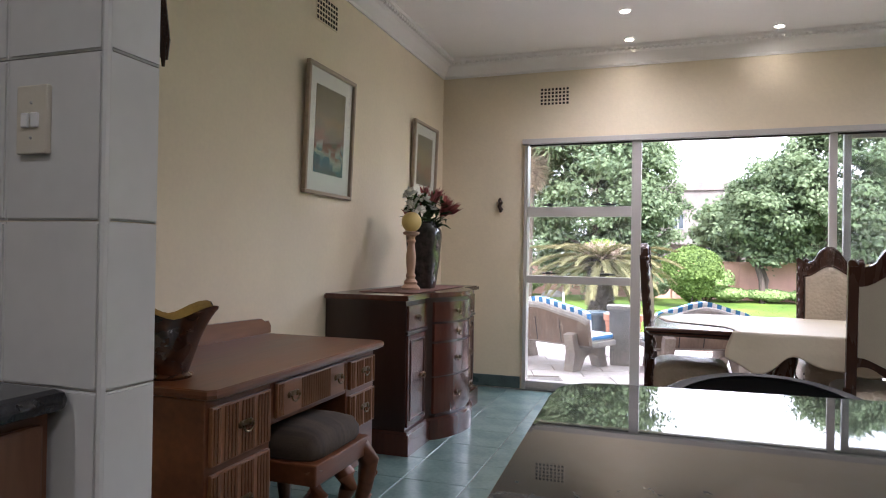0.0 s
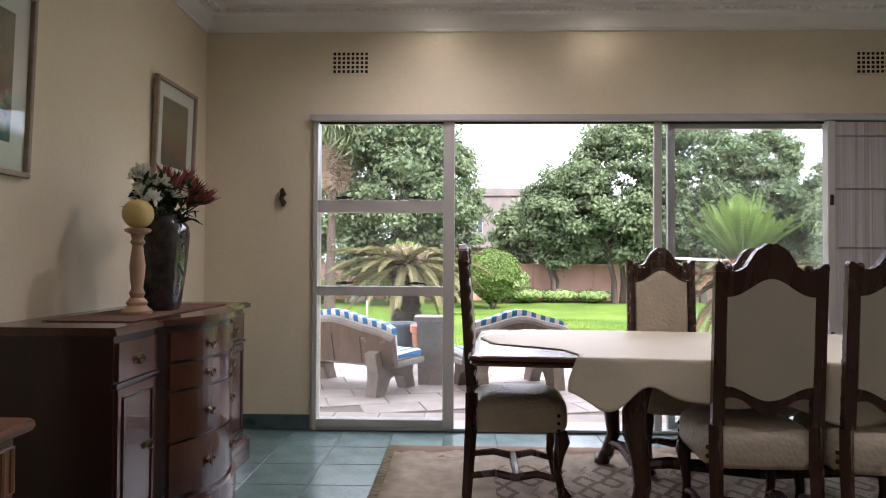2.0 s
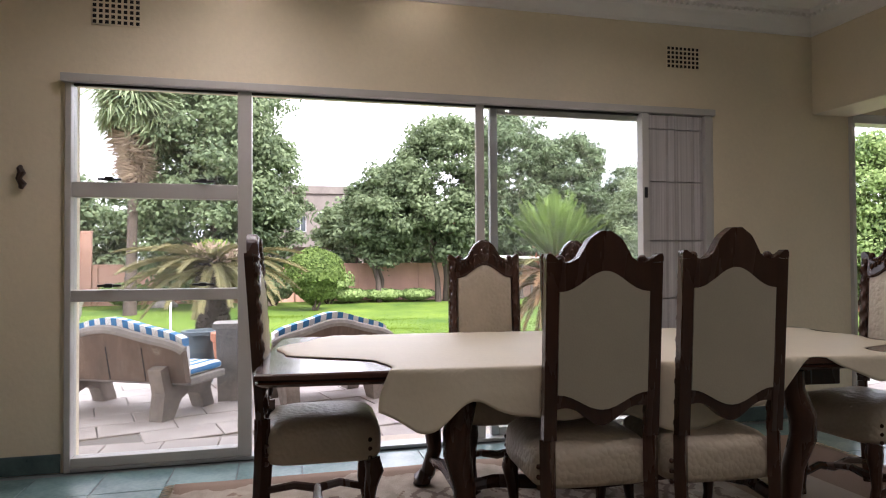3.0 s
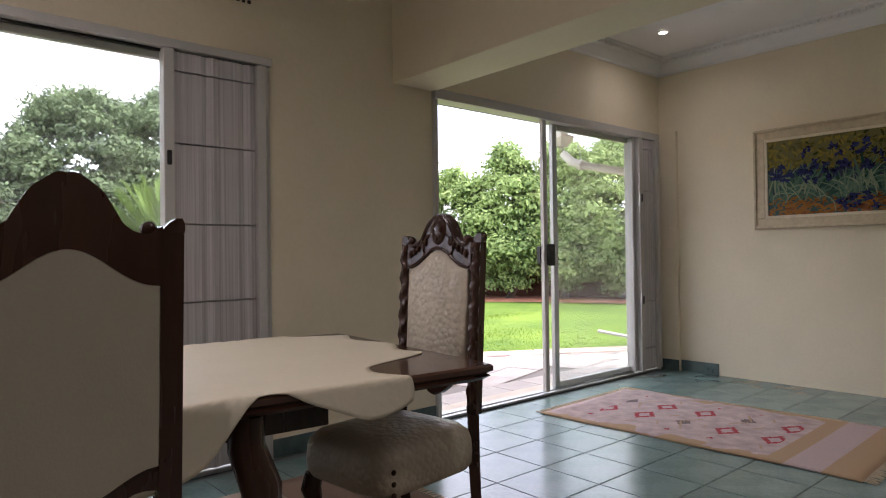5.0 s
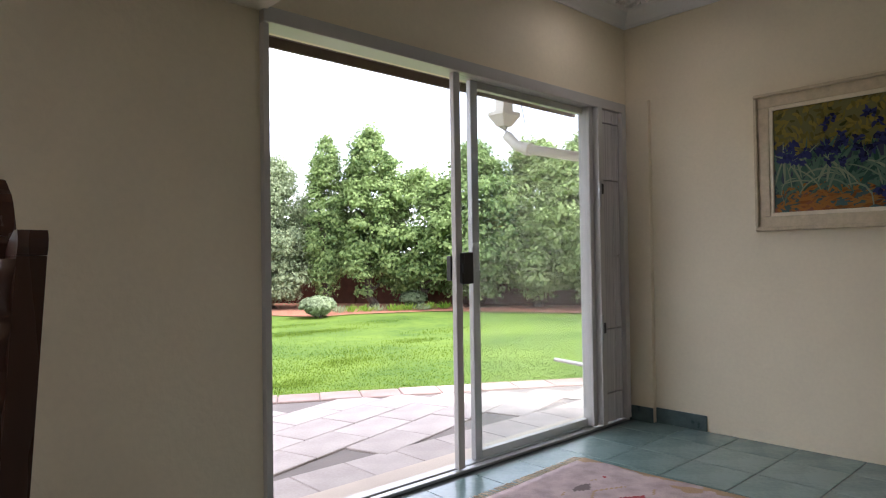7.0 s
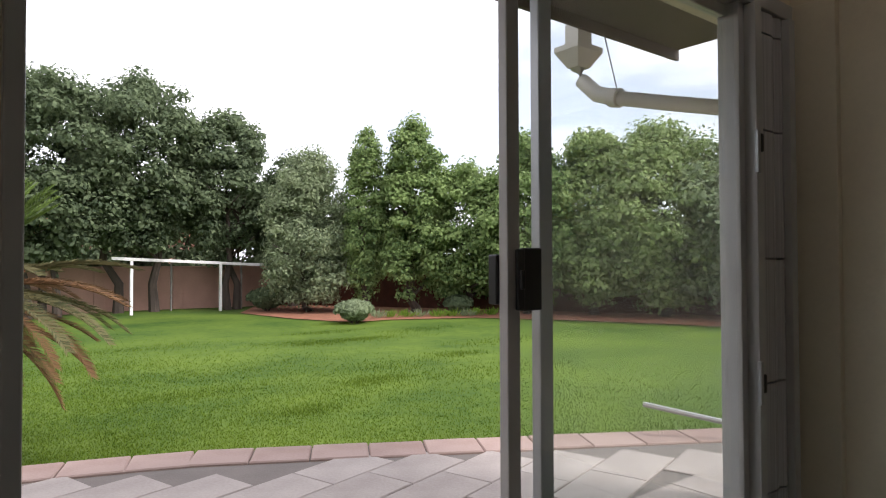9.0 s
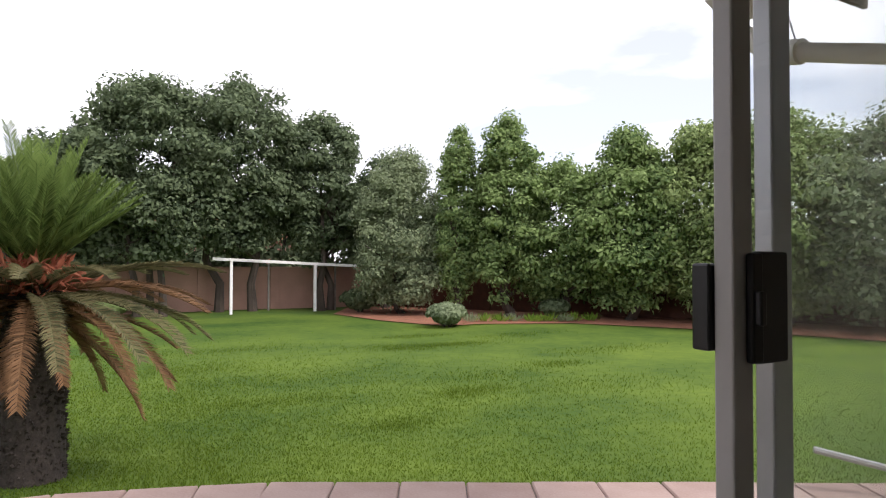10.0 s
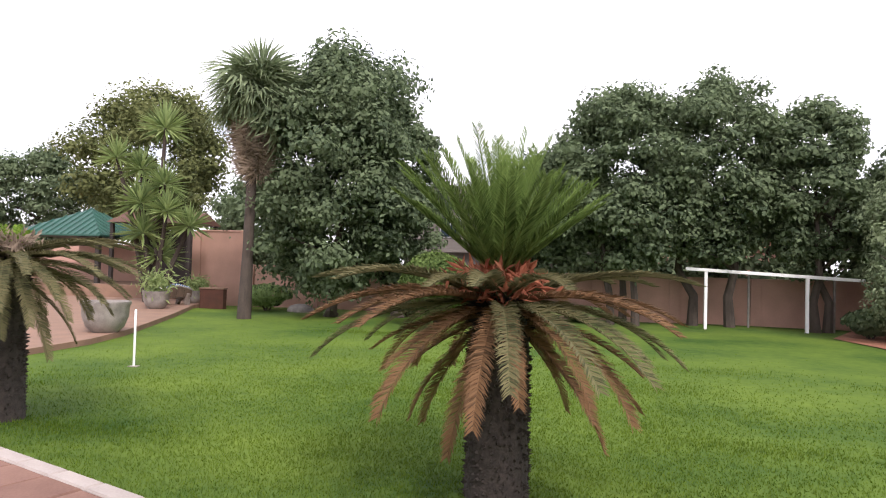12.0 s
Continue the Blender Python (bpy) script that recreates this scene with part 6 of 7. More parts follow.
def cycad(label, x, y, crown, radius, up, seed, old, olive):
    z0 = lawn_z(x, y)
    th = thing("cycad", label, "cycad", x, y, z0)
    r = random.Random(seed)
    h = crown - z0
    b = bmesh.new()
    prof = [(radius * 1.12, -0.05), (radius * 1.05, 0.2 * h), (radius * 0.98, 0.5 * h), (radius * 1.02, 0.72 * h), (radius * 0.9, 0.9 * h), (radius * 0.5, h)]
    lathe(b, prof, 22)
    for k in range(1300):
        a, u = r.uniform(0, 6.28), r.uniform(0.0, 0.96)
        rr = radius * (1.04 - 0.1 * u)
        z = u * h
        s = r.uniform(0.02, 0.042) * (1 + 2.4 * max(0, u - 0.55))
        c, q = math.cos(a), math.sin(a)
        o = [(rr * 0.9 * c - 0.018 * q, rr * 0.9 * q + 0.018 * c, z), (rr * 0.9 * c + 0.018 * q, rr * 0.9 * q - 0.018 * c, z), ((rr + s) * c, (rr + s) * q, z + s * 0.7), (rr * 0.9 * c, rr * 0.9 * q, z + 0.04)]
        w = [b.verts.new(p) for p in o]
        b.faces.new((w[0], w[1], w[2]))
        b.faces.new((w[1], w[3], w[2]))
        b.faces.new((w[3], w[0], w[2]))
    part("trunk", b, M_CYTRUNK, th, "scaly dark trunk")
    pts = [(r.gauss(0, radius * 0.6), r.gauss(0, radius * 0.6), h + r.uniform(-0.05, 0.17)) for _ in range(700)]
    tagged(leaf_cards("crown_cone", pts, [(p[0] * 2, p[1] * 2, 0.25) for p in pts], 0.14, 0.035, M_CONE if up else M_STRAW, th, r, 0.5), kind="stuff")
    olds = [frond_mesh("frond", 1.36, 0.42 - 0.17 * k, 0.72 + 0.1 * k, 150, 0.15, old if k % 2 else olive, seed + k, 0.006, 0.5, 1.1) for k in range(4)]
    lows = [frond_mesh("frond", 1.15, -0.05 - 0.28 * k, 0.65, 130, 0.13, old, seed + 10 + k, 0.006, 0.5, 1.1) for k in range(3)]
    for k in range(46 if up else 52):
        piece("frond", olds[k % 4], th, 0, 0, h - 0.08, 2 * math.pi * (k * 0.382) + r.uniform(-0.1, 0.1), (r.uniform(0.85, 1.08),) * 3)
    for k in range(18 if up else 10):
        piece("frond", lows[k % 3], th, 0, 0, h - 0.14, 2 * math.pi * (k * 0.382 + 0.2), (r.uniform(0.85, 1.1),) * 3)
    if up:
        ups = [frond_mesh("frond", 1.08, a, 0.1, 150, 0.17, M_FROND, seed + 30 + k, 0.0036, 0.5, 1.35) for k, a in enumerate((1.45, 1.28, 1.12, 0.97, 0.83, 0.70))]
        for k in range(50):
            j = 5 - int(6 * (k / 50) ** 1.25)
            piece("frond", ups[max(0, min(5, j))], th, 0, 0, h + 0.1, 2 * math.pi * (k * 0.382) + r.uniform(-0.15, 0.15), (r.uniform(0.82, 1.06),) * 3)
    else:
        ups = [frond_mesh("frond", 0.28, a, 0.1, 20, 0.07, M_FOL_BRIGHT, seed + 30 + k) for k, a in enumerate((1.3, 0.9))]
        for k in range(14):
            piece("frond", ups[k % 2], th, 0.12 * math.cos(k), 0.12 * math.sin(k), h + 0.02, k * 2.4)
    return th


cycad("cycad with upright bright green fronds over drooping brown ones", 4.14, 10.05, 0.95, 0.215, True, 50, M_FRONDOLD, M_FRONDOLIVE)
cycad("old cycad with flat arching olive and brown fronds", -0.88, 10.85, 1.15, 0.22, False, 70, M_FRONDOLIVE, M_FRONDOLIVE)

palm = thing("fan_palm", "tall fan palm with a hanging skirt of dry fronds", "palm", -4.7, 23.4, lawn_z(-4.7, 23.4))
b = bmesh.new()
tube(b, [(0, 0, -0.05), (0.05, 0, 2.0), (0.1, 0, 4.4), (0.2, 0, 6.5)], [0.22, 0.16, 0.15, 0.17], 10)
part("trunk", b, M_BARK, palm, "", True)
rng = random.Random(9)


def fan(seed, m, size):
    r = random.Random(seed)
    v, f = [], []
    for k in range(26):
        a = radians(-110 + 220 * k / 25)
        l = size * r.uniform(0.8, 1.05)
        d = Vector((math.cos(a), math.sin(a), 0.12 * math.cos(k * 2.1)))
        s = Vector((-math.sin(a), math.cos(a), 0)) * 0.042
        base = Vector((size * 0.6, 0, 0))
        o = len(v)
        v += [tuple(base), tuple(base + d * l * 0.5 + s), tuple(base + d * l - Vector((0, 0, l * r.uniform(0.2, 0.6)))), tuple(base + d * l * 0.5 - s)]
        f.append((o, o + 1, o + 2, o + 3))
    o = len(v)
    v += [(0, -0.015, 0), (0, 0.015, 0), (size * 0.6, 0.01, 0), (size * 0.6, -0.01, 0)]
    f.append((o, o + 1, o + 2, o + 3))
    me = bpy.data.meshes.new("fan_leaf")
    me.from_pydata(v, [], f)
    me.materials.append(m)
    return me


fans = [fan(k, M_FOL_GREY, 0.95 + 0.1 * k) for k in range(4)]
dry = [fan(k + 5, M_STRAW, 1.05) for k in range(3)]
for k in range(76):
    ob = piece("fan_leaf", fans[k % 4], palm, 0.2, 0, 6.3 + 0.75 * rng.random(), 0, (rng.uniform(0.8, 1.15),) * 3)
    ob.rotation_euler = (rng.uniform(-0.5, 0.5), radians(rng.uniform(-62, 62)), k * 2.4 + rng.uniform(-0.4, 0.4))
for k in range(60):
    drop = rng.random()
    ob = piece("dry_leaf", dry[k % 3], palm, 0.17, 0, 6.3 - 1.35 * drop, 0, (rng.uniform(0.7, 1.0) * (1 - 0.25 * drop),) * 3)
    ob.rotation_euler = (rng.uniform(-0.9, 0.9), radians(rng.uniform(74, 96)), k * 2.4)

yucca = thing("yucca", "branching yucca with spiky leaf rosettes beside the terrace", "yucca", -9.9, 26.6, lawn_z(-9.9, 26.6))
spike_v, spike_f = [], []
for k in range(120):
    a, e = rng.uniform(0, 6.28), rng.uniform(-0.5, 1.4)
    d = Vector((math.cos(a) * math.cos(e), math.sin(a) * math.cos(e), math.sin(e)))
    s = d.cross(Vector((0, 0, 1))).normalized() * 0.045
    l, o = rng.uniform(0.8, 1.15), len(spike_v)
    spike_v += [(0, 0, 0), tuple(d * l * 0.5 + s), tuple(d * l - Vector((0, 0, 0.08))), tuple(d * l * 0.5 - s)]
    spike_f.append((o, o + 1, o + 2, o + 3))
ros = bpy.data.meshes.new("rosette")
ros.from_pydata(spike_v, [], spike_f)
ros.materials.append(M_FOL_LIGHT)
b = bmesh.new()
for k, (dx, dy, dz) in enumerate(((-1.7, 0, 5.4), (0.1, 0.2, 6.5), (0.2, 0.1, 4.4), (-0.45, -0.3, 3.7), (1.2, 0.2, 2.9), (0.0, 0.3, 1.8), (0.6, -0.3, 3.4), (-0.3, -0.3, 2.6), (-0.9, 0.3, 5.0))):
    tube(b, [(dx * 0.15, dy * 0.15, -0.05), (dx * 0.5, dy * 0.5, dz * 0.5), (dx, dy, dz)], [0.12, 0.09, 0.06], 7)
    ob = piece("rosette", ros, yucca, dx, dy, dz, k * 1.3, (1.0 + 0.15 * (k % 2),) * 3)
part("trunk", b, M_BARK, yucca, "", True)

# ---- garden walls, pergola frame, terrace ----
M_PINK = mat("salmon_pink_plaster", (0.42, 0.25, 0.19), 0.85, var=0.15, scale=1.5, fine=20, bump=0.2)
M_BRICKRED = mat("red_brown_fence", (0.09, 0.035, 0.022), 0.9, var=0.3, scale=4, fine=30, bump=0.3)
M_WHITEPOST = mat("white_painted_post", (0.75, 0.74, 0.72), 0.5, var=0.08, scale=6)
M_CONCRETE = mat("weathered_concrete", (0.25, 0.225, 0.20), 0.9, var=0.35, scale=5, fine=40, bump=0.4)
M_BENCHBACK = mat("brown_stained_concrete", (0.125, 0.085, 0.06), 0.9, var=0.4, scale=6, fine=40, stretch=(1, 1, 0.3), bump=0.3)
M_BENCHLEG = mat("mossy_brown_concrete", (0.20, 0.165, 0.135), 0.9, var=0.4, scale=7, fine=40, bump=0.4)
M_GREENROOF = mat("green_metal_roof", (0.012, 0.07, 0.048), 0.4, var=0.2, scale=2, fine=20, bump=0.05)
M_DARKTIMBER = mat("dark_stained_timber", (0.03, 0.022, 0.018), 0.7, var=0.3, scale=8)
M_TERRACOTTA = mat("terracotta", (0.36, 0.14, 0.075), 0.8, var=0.15, scale=9)
M_BROWNROOF = mat("brown_roof_tiles", (0.10, 0.045, 0.028), 0.8, var=0.3, scale=6, fine=30, bump=0.3)
M_GREYPLASTER = mat("unpainted_grey_plaster", (0.105, 0.092, 0.08), 0.9, scale=0.7, fine=6, color2=(0.18, 0.16, 0.142), bump=0.2)
M_DARKGLASS = mat("dark_window_glass", (0.02, 0.03, 0.035), 0.08, var=0.2, bump=0)
M_STRIPE = bpy.data.materials.new("blue_white_striped_canvas")
M_STRIPE.use_nodes = True
sn, sl = M_STRIPE.node_tree.nodes, M_STRIPE.node_tree.links
stc, swv, srp = sn.new("ShaderNodeTexCoord"), sn.new("ShaderNodeTexWave"), sn.new("ShaderNodeValToRGB")
swv.inputs["Scale"].default_value, swv.inputs["Distortion"].default_value = 3.2, 0.4
srp.color_ramp.interpolation = "CONSTANT"
srp.color_ramp.elements[0].color, srp.color_ramp.elements[1].color = (0.75, 0.75, 0.74, 1), (0.05, 0.2, 0.42, 1)
srp.color_ramp.elements[1].position = 0.5
sl.new(stc.outputs["Object"], swv.inputs["Vector"])
sl.new(swv.outputs["Color"], srp.inputs["Fac"])
sl.new(srp.outputs["Color"], sn["Principled BSDF"].inputs["Base Color"])
sn["Principled BSDF"].inputs["Roughness"].default_value = 0.85


def garden_wall(name, x0, y0, x1, y1, z0, z1, m, label, bay=2.6):
    d = Vector((x1 - x0, y1 - y0))
    ln, a = d.length, math.degrees(math.atan2(d.y, d.x))
    th = tagged(thing(name, label, "garden wall", x0, y0, 0, a), kind="structure")
    part("wall_panel", bbox(0, ln, 0, 0.15, z0 - 0.4, z1), m, th)
    part("coping", bbox(-0.02, ln + 0.02, -0.035, 0.185, z1 + 0.001, z1 + 0.06, 0.01), m, th)
    k = int(ln / bay)
    for i in range(k + 1):
        part("pier", bbox(i * bay - 0.17, i * bay + 0.17, -0.09, -0.001, z0 - 0.4, z1 - 0.003, 0.01), m, th)
    return th


garden_wall("garden_wall_1", -7.1, 28.5, 15.0, 28.5, -0.45, 0.95, M_PINK, "salmon pink plastered garden wall with piers")
garden_wall("garden_wall_2", -9.3, 28.4, -7.15, 28.4, -0.45, 2.25, M_PINK, "taller salmon plastered wall beside the terrace", 2.0)
garden_wall("garden_wall_3", 15.1, 28.4, 26.0, 9.0, -0.45, 1.35, M_BRICKRED, "dark red-brown garden fence behind the trees")
garden_wall("garden_wall_4", -34.0, 33.5, -9.7, 33.5, -0.45, 1.7, M_PINK, "salmon plastered wall behind the gazebo", 3.2)

gate = thing("pergola_frame", "white painted metal frame of posts and a long crossbar", "pergola", 9.09, 26.5, lawn_z(9.09, 26.5))
for dx, dy, hz in ((0, 0, 1.78), (2.9, -0.05, 1.65)):
    part("post", bbox(dx - 0.045, dx + 0.045, dy - 0.045, dy + 0.045, -0.05, hz, 0.006), M_WHITEPOST, gate)
for dx, dy in ((1.55, 1.1), (3.9, 0.6)):
    part("post", bbox(dx - 0.03, dx + 0.03, dy - 0.03, dy + 0.03, -0.05, 1.8, 0.005), M_CONCRETE, gate)
b = bbox(-0.6, 4.5, -0.05, 0.05, 1.781, 1.88, 0.008)
for v_ in b.verts:
    v_.co.z -= 0.045 * v_.co.x
part("crossbar", b, M_WHITEPOST, gate)

b = bmesh.new()
for zz, pts in ((-0.46, [(-4.25, 13.8), (-4.38, 16.5), (-4.75, 18.0), (-5.3, 19.5), (-6.6, 22.8), (-8.1, 26.3), (-8.3, 33.4), (-34, 33.4), (-34, 13.8)]),):
    prism(b, pts, -0.9, zz, "xy")
structure("terrace", b, M_TERRACE, "tan paved garden terrace beyond the lawn", "terrace")
structure("terrace_step", bbox(-20, -10.4, 28.6, 33.3, -0.5, 0.05, 0.01), M_TERRACE, "raised tan terrace step", "step")
gz = thing("gazebo", "open garden gazebo with a green sheet metal roof", "gazebo", -16.1, 31.0, 0.05)
ap, ez, hw = 3.25, 2.0, 2.2
for k in range(4):
    a = radians(90 * k)
    rot = Matrix.Rotation(a, 4, "Z")
    b = bmesh.new()
    w = [b.verts.new(rot @ Vector(p)) for p in ((-hw, -hw, ez), (hw, -hw, ez), (0, 0, ap), (-hw, -hw, ez - 0.06), (hw, -hw, ez - 0.06), (0, 0, ap - 0.06))]
    b.faces.new(w[:3])
    b.faces.new((w[5], w[4], w[3]))
    b.faces.new((w[0], w[3], w[4], w[1]))
    rf = part("roof_slope", b, M_GREENROOF, gz)
    b = bmesh.new()
    for i in range(13):
        u = -1 + 2 * (i + 0.5) / 13
        tube(b, [rot @ Vector((u * hw, -hw, ez + 0.02)), rot @ Vector((u * hw, -hw * abs(u), ez + (ap - ez) * (1 - abs(u)) + 0.02))], 0.03, 4)
    tagged(part("seams", b, M_GREENROOF, rf), kind="stuff")
    sx, sy = ((-1, -1), (1, -1), (1, 1), (-1, 1))[k]
    part("post", bbox(sx * 1.95 - 0.09, sx * 1.95 + 0.09, sy * 1.95 - 0.09, sy * 1.95 + 0.09, 0, ez, 0.01), M_DARKTIMBER, gz)
part("counter_wall", bbox(-1.8, 1.8, 1.5, 1.7, 0, 1.6), M_PINK, gz)


sh = thing("garden_shelter", "small dark timber shelter with a red-brown roof beside the gazebo", "shelter", -11.9, 30.2, 0.05)
part("roof", prism(bmesh.new(), [(-1.2, 2.55), (1.2, 2.55), (0, 3.05)], -1.9, 1.9, "yz"), M_BROWNROOF, sh)
for sx in (-1, 1):
    for sy in (-1, 1):
        part("post", bbox(sx * 1.75 - 0.07, sx * 1.75 + 0.07, sy * 1.0 - 0.07, sy * 1.0 + 0.07, 0, 2.549, 0.008), M_DARKTIMBER, sh)
part("back_wall", bbox(-1.67, 1.67, 0.95, 1.05, 0, 2.3), M_DARKTIMBER, sh)
pier = thing("retaining_wall", "low brown brick retaining wall at the terrace corner", "wall", -8.0, 26.5, -0.62)
part("core", bbox(0, 0.9, 0, 0.24, -0.1, 0.72), M_BRICKRED, pier)
part("coping", bbox(-0.03, 0.93, -0.03, 0.27, 0.721, 0.77, 0.008), M_TERRACE, pier)


def garden_pot(x, y, z, s, plant):
    th = thing("garden_pot", "round weathered concrete garden pot", "plant pot", x, y, z, group="concrete garden pots")
    part("pot", lathe(bmesh.new(), [(0.26 * s, 0), (0.38 * s, 0.12 * s), (0.46 * s, 0.35 * s), (0.47 * s, 0.55 * s), (0.5 * s, 0.6 * s), (0.5 * s, 0.66 * s), (0.43 * s, 0.66 * s), (0.4 * s, 0.58 * s)], 24), M_CONCRETE, th, "", True)
    if plant:
        r = np.random.RandomState(int(x * 10) % 99 + 100)
        pts = r.normal(size=(500, 3)) * np.array([0.3, 0.3, 0.22]) * s + np.array([0, 0, 0.95 * s])
        tagged(leaf_mesh("plant", pts, r.normal(size=(500, 3)), 0.2, 5, M_FOL_LIGHT, th, 0.25), kind="stuff")


garden_pot(-4.98, 17.7, -0.46, 1.0, False)
garden_pot(-8.1, 24.1, -0.46, 0.85, True)
garden_pot(-8.6, 27.2, -0.46, 0.7, True)


def garden_bench(x, y, z, turn, w, label):
    """Cast concrete bench with shaped legs, an arched back and striped cushions; faces +y."""
    th = thing("garden_bench", label, "bench", x, y, z, turn, group="concrete garden benches")
    part("seat_slab", bbox(-w / 2, w / 2, -0.2, 0.26, 0.24, 0.30, 0.012), M_CONCRETE, th)
    n_ = 24
    up = [(-w / 2 + w * i / n_, 0.50 + 0.15 * math.sin(math.pi * i / n_) ** 0.8 + 0.012 * math.cos(12.6 * i / n_)) for i in range(n_ + 1)]
    b = prism(bmesh.new(), up + [(w / 2, 0.27), (-w / 2, 0.27)], -0.26, -0.2)
    for v_ in b.verts:
        v_.co.y -= 0.22 * (v_.co.z - 0.27)
    back = part("back", b, M_BENCHBACK, th, "brown stained shaped back")
    b = bmesh.new()
    tube(b, [(p[0], -0.235 - 0.22 * (p[1] - 0.27), p[1]) for p in up], 0.036, 8)
    part("back_rim", b, M_CONCRETE, back, "", True)
    for k in (-1, 0, 1):
        b = bbox(k * w * 0.24 - 0.005, k * w * 0.24 + 0.005, -0.2625, -0.2575, 0.28, 0.53)
        for v_ in b.verts:
            v_.co.y -= 0.22 * (v_.co.z - 0.27)
        part("board_joint", b, M_VOID, back, "dark joint between the boards")
    for sx in (-1, 1):
        out = [(-0.36, 0.0), (-0.22, 0.0), (-0.13, 0.13), (-0.02, 0.17), (0.1, 0.12), (0.16, 0.0), (0.3, 0.0), (0.25, 0.14), (0.27, 0.24), (-0.24, 0.24), (-0.30, 0.40), (-0.38, 0.38), (-0.33, 0.2)]
        b = prism(bmesh.new(), out, sx * w * 0.36 - 0.055, sx * w * 0.36 + 0.055, "yz")
        part("leg", b, M_BENCHLEG, th, "shaped concrete leg")
    cu = thing("seat_cushion", "blue and white striped canvas seat cushion on the bench", "cushion", x, y, z, turn, "bench cushions")
    part("pad", bbox(-w / 2 + 0.03, w / 2 - 0.03, -0.17, 0.27, 0.302, 0.37, 0.03), M_STRIPE, cu, "", True)
    b = prism(bmesh.new(), [(px * 0.95, pz + 0.085) for px, pz in up] + [(w / 2 - 0.05, 0.375), (-w / 2 + 0.05, 0.375)], -0.19, -0.11)
    for v_ in b.verts:
        v_.co.y -= 0.22 * (v_.co.z - 0.27)
    part("back_pad", b, M_STRIPE, cu)
    return th


garden_bench(-1.03, 6.56, PATIO, -27, 1.3, "cast concrete garden bench with a low back on the patio")
garden_bench(0.44, 6.62, PATIO, 20, 1.05, "cast concrete garden bench facing the lawn")
garden_bench(-8.75, 25.9, -0.46, 70, 1.3, "concrete bench with white cushions on the far terrace")
ped = thing("pedestal", "pale square tapered concrete pedestal on the patio", "pedestal", -0.29, 6.75, PATIO)
b = bmesh.new()
skin(b, [[b.verts.new((sx * h, sy * h, z)) for sx, sy in ((-1, -1), (1, -1), (1, 1), (-1, 1))] for h, z in ((0.115, 0), (0.13, 0.6), (0.155, 0.605), (0.155, 0.65))])
part("shaft", b, M_CONCRETE, ped)
tp = thing("terracotta_pot", "small orange terracotta pot behind the pedestal", "plant pot", -0.31, 7.35, PATIO)
part("pot", lathe(bmesh.new(), [(0.13, 0), (0.2, 0.3), (0.21, 0.42), (0.23, 0.43), (0.23, 0.5), (0.18, 0.5)], 20), M_TERRACOTTA, tp, "", True)
M_BUCKET = mat("blue_grey_plastic", (0.06, 0.085, 0.10), 0.5, var=0.2, scale=6)
bk = thing("bucket", "dark grey plastic bucket on the patio", "bucket", -0.655, 7.6, PATIO)
part("body", lathe(bmesh.new(), [(0.11, 0), (0.16, 0.46), (0.185, 0.465), (0.185, 0.50), (0.14, 0.50), (0.12, 0.40)], 20), M_BUCKET, bk, "", True)
st = thing("lawn_stake", "thin white stake standing in the lawn", "stake", -2.06, 14.6, lawn_z(-2.06, 14.6))
part("rod", lathe(bmesh.new(), [(0.018, -0.05), (0.018, 0.9), (0.012, 0.91)], 10), M_WHITEPOST, st, "", True)
part("foot", bbox(-0.07, 0.07, -0.06, 0.06, -0.03, 0.015, 0.006), M_CONCRETE, st)
rk = thing("garden_rock", "pale rounded rock at the lawn's edge", "rock", -4.2, 26.6, lawn_z(-4.2, 26.6))
b = bmesh.new()
bmesh.ops.create_icosphere(b, subdivisions=3, radius=1.0, matrix=Matrix.Translation((0, 0, 0.03)) @ Matrix.Diagonal((0.5, 0.35, 0.25, 1)))
for v_ in b.verts:
    v_.co *= 1 + 0.1 * noise.noise(v_.co * 3)
part("stone", b, M_CONCRETE, rk, "", True)
rod = thing("garden_rod", "thin grey metal pipe leaning beyond the patio", "pipe", 0, 0, 0)
b = bmesh.new()
tube(b, [(7.76, 6.15, 0.16), (8.1, 5.75, 0.06), (8.4, 5.4, -0.035)], 0.018, 8)
part("pipe", b, M_ALUGREY, rod, "", True)

# neighbouring house over the wall
nb = thing("neighbour_house", "unpainted grey plastered house behind the garden wall", "house", 1.2, 42.0, -0.8)
part("wall", bbox(-5.5, 6.5, 0, 7, 0, 6.5), M_GREYPLASTER, nb)
part("parapet", bbox(-5.6, 6.6, -0.12, -0.001, 6.1, 6.6, 0.02), M_GREYPLASTER, nb)
part("ledge", bbox(-5.5, 6.5, -0.5, -0.002, 2.75, 2.9, 0.02), M_GREYPLASTER, nb)
part("lean_to_roof", bbox(-3.5, 6.5, -2.2, -0.6, 1.75, 1.85), M_CONCRETE, nb)
for x0, x1, z0, z1 in ((-0.55, 0.2, 3.7, 4.7), (0.9, 2.1, 4.6, 4.95), (-3.4, -2.2, 3.6, 4.8), (3.6, 4.8, 3.6, 4.8), (0.8, 2.8, 1.9, 2.6)):
    wd = part("window", bbox(x0, x1, -0.06, -0.003, z0, z1, 0.01), M_ALUGREY, nb)
    part("glazing", bbox(x0 + 0.06, (x0 + x1) / 2 - 0.03, -0.075, -0.061, z0 + 0.06, z1 - 0.06), M_DARKGLASS, wd)
    part("glazing", bbox((x0 + x1) / 2 + 0.03, x1 - 0.06, -0.075, -0.061, z0 + 0.06, z1 - 0.06), M_DARKGLASS, wd)
far = thing("far_house", "pale house seen through the trees beyond the wall", "house", 10.5, 44.0, -0.8)
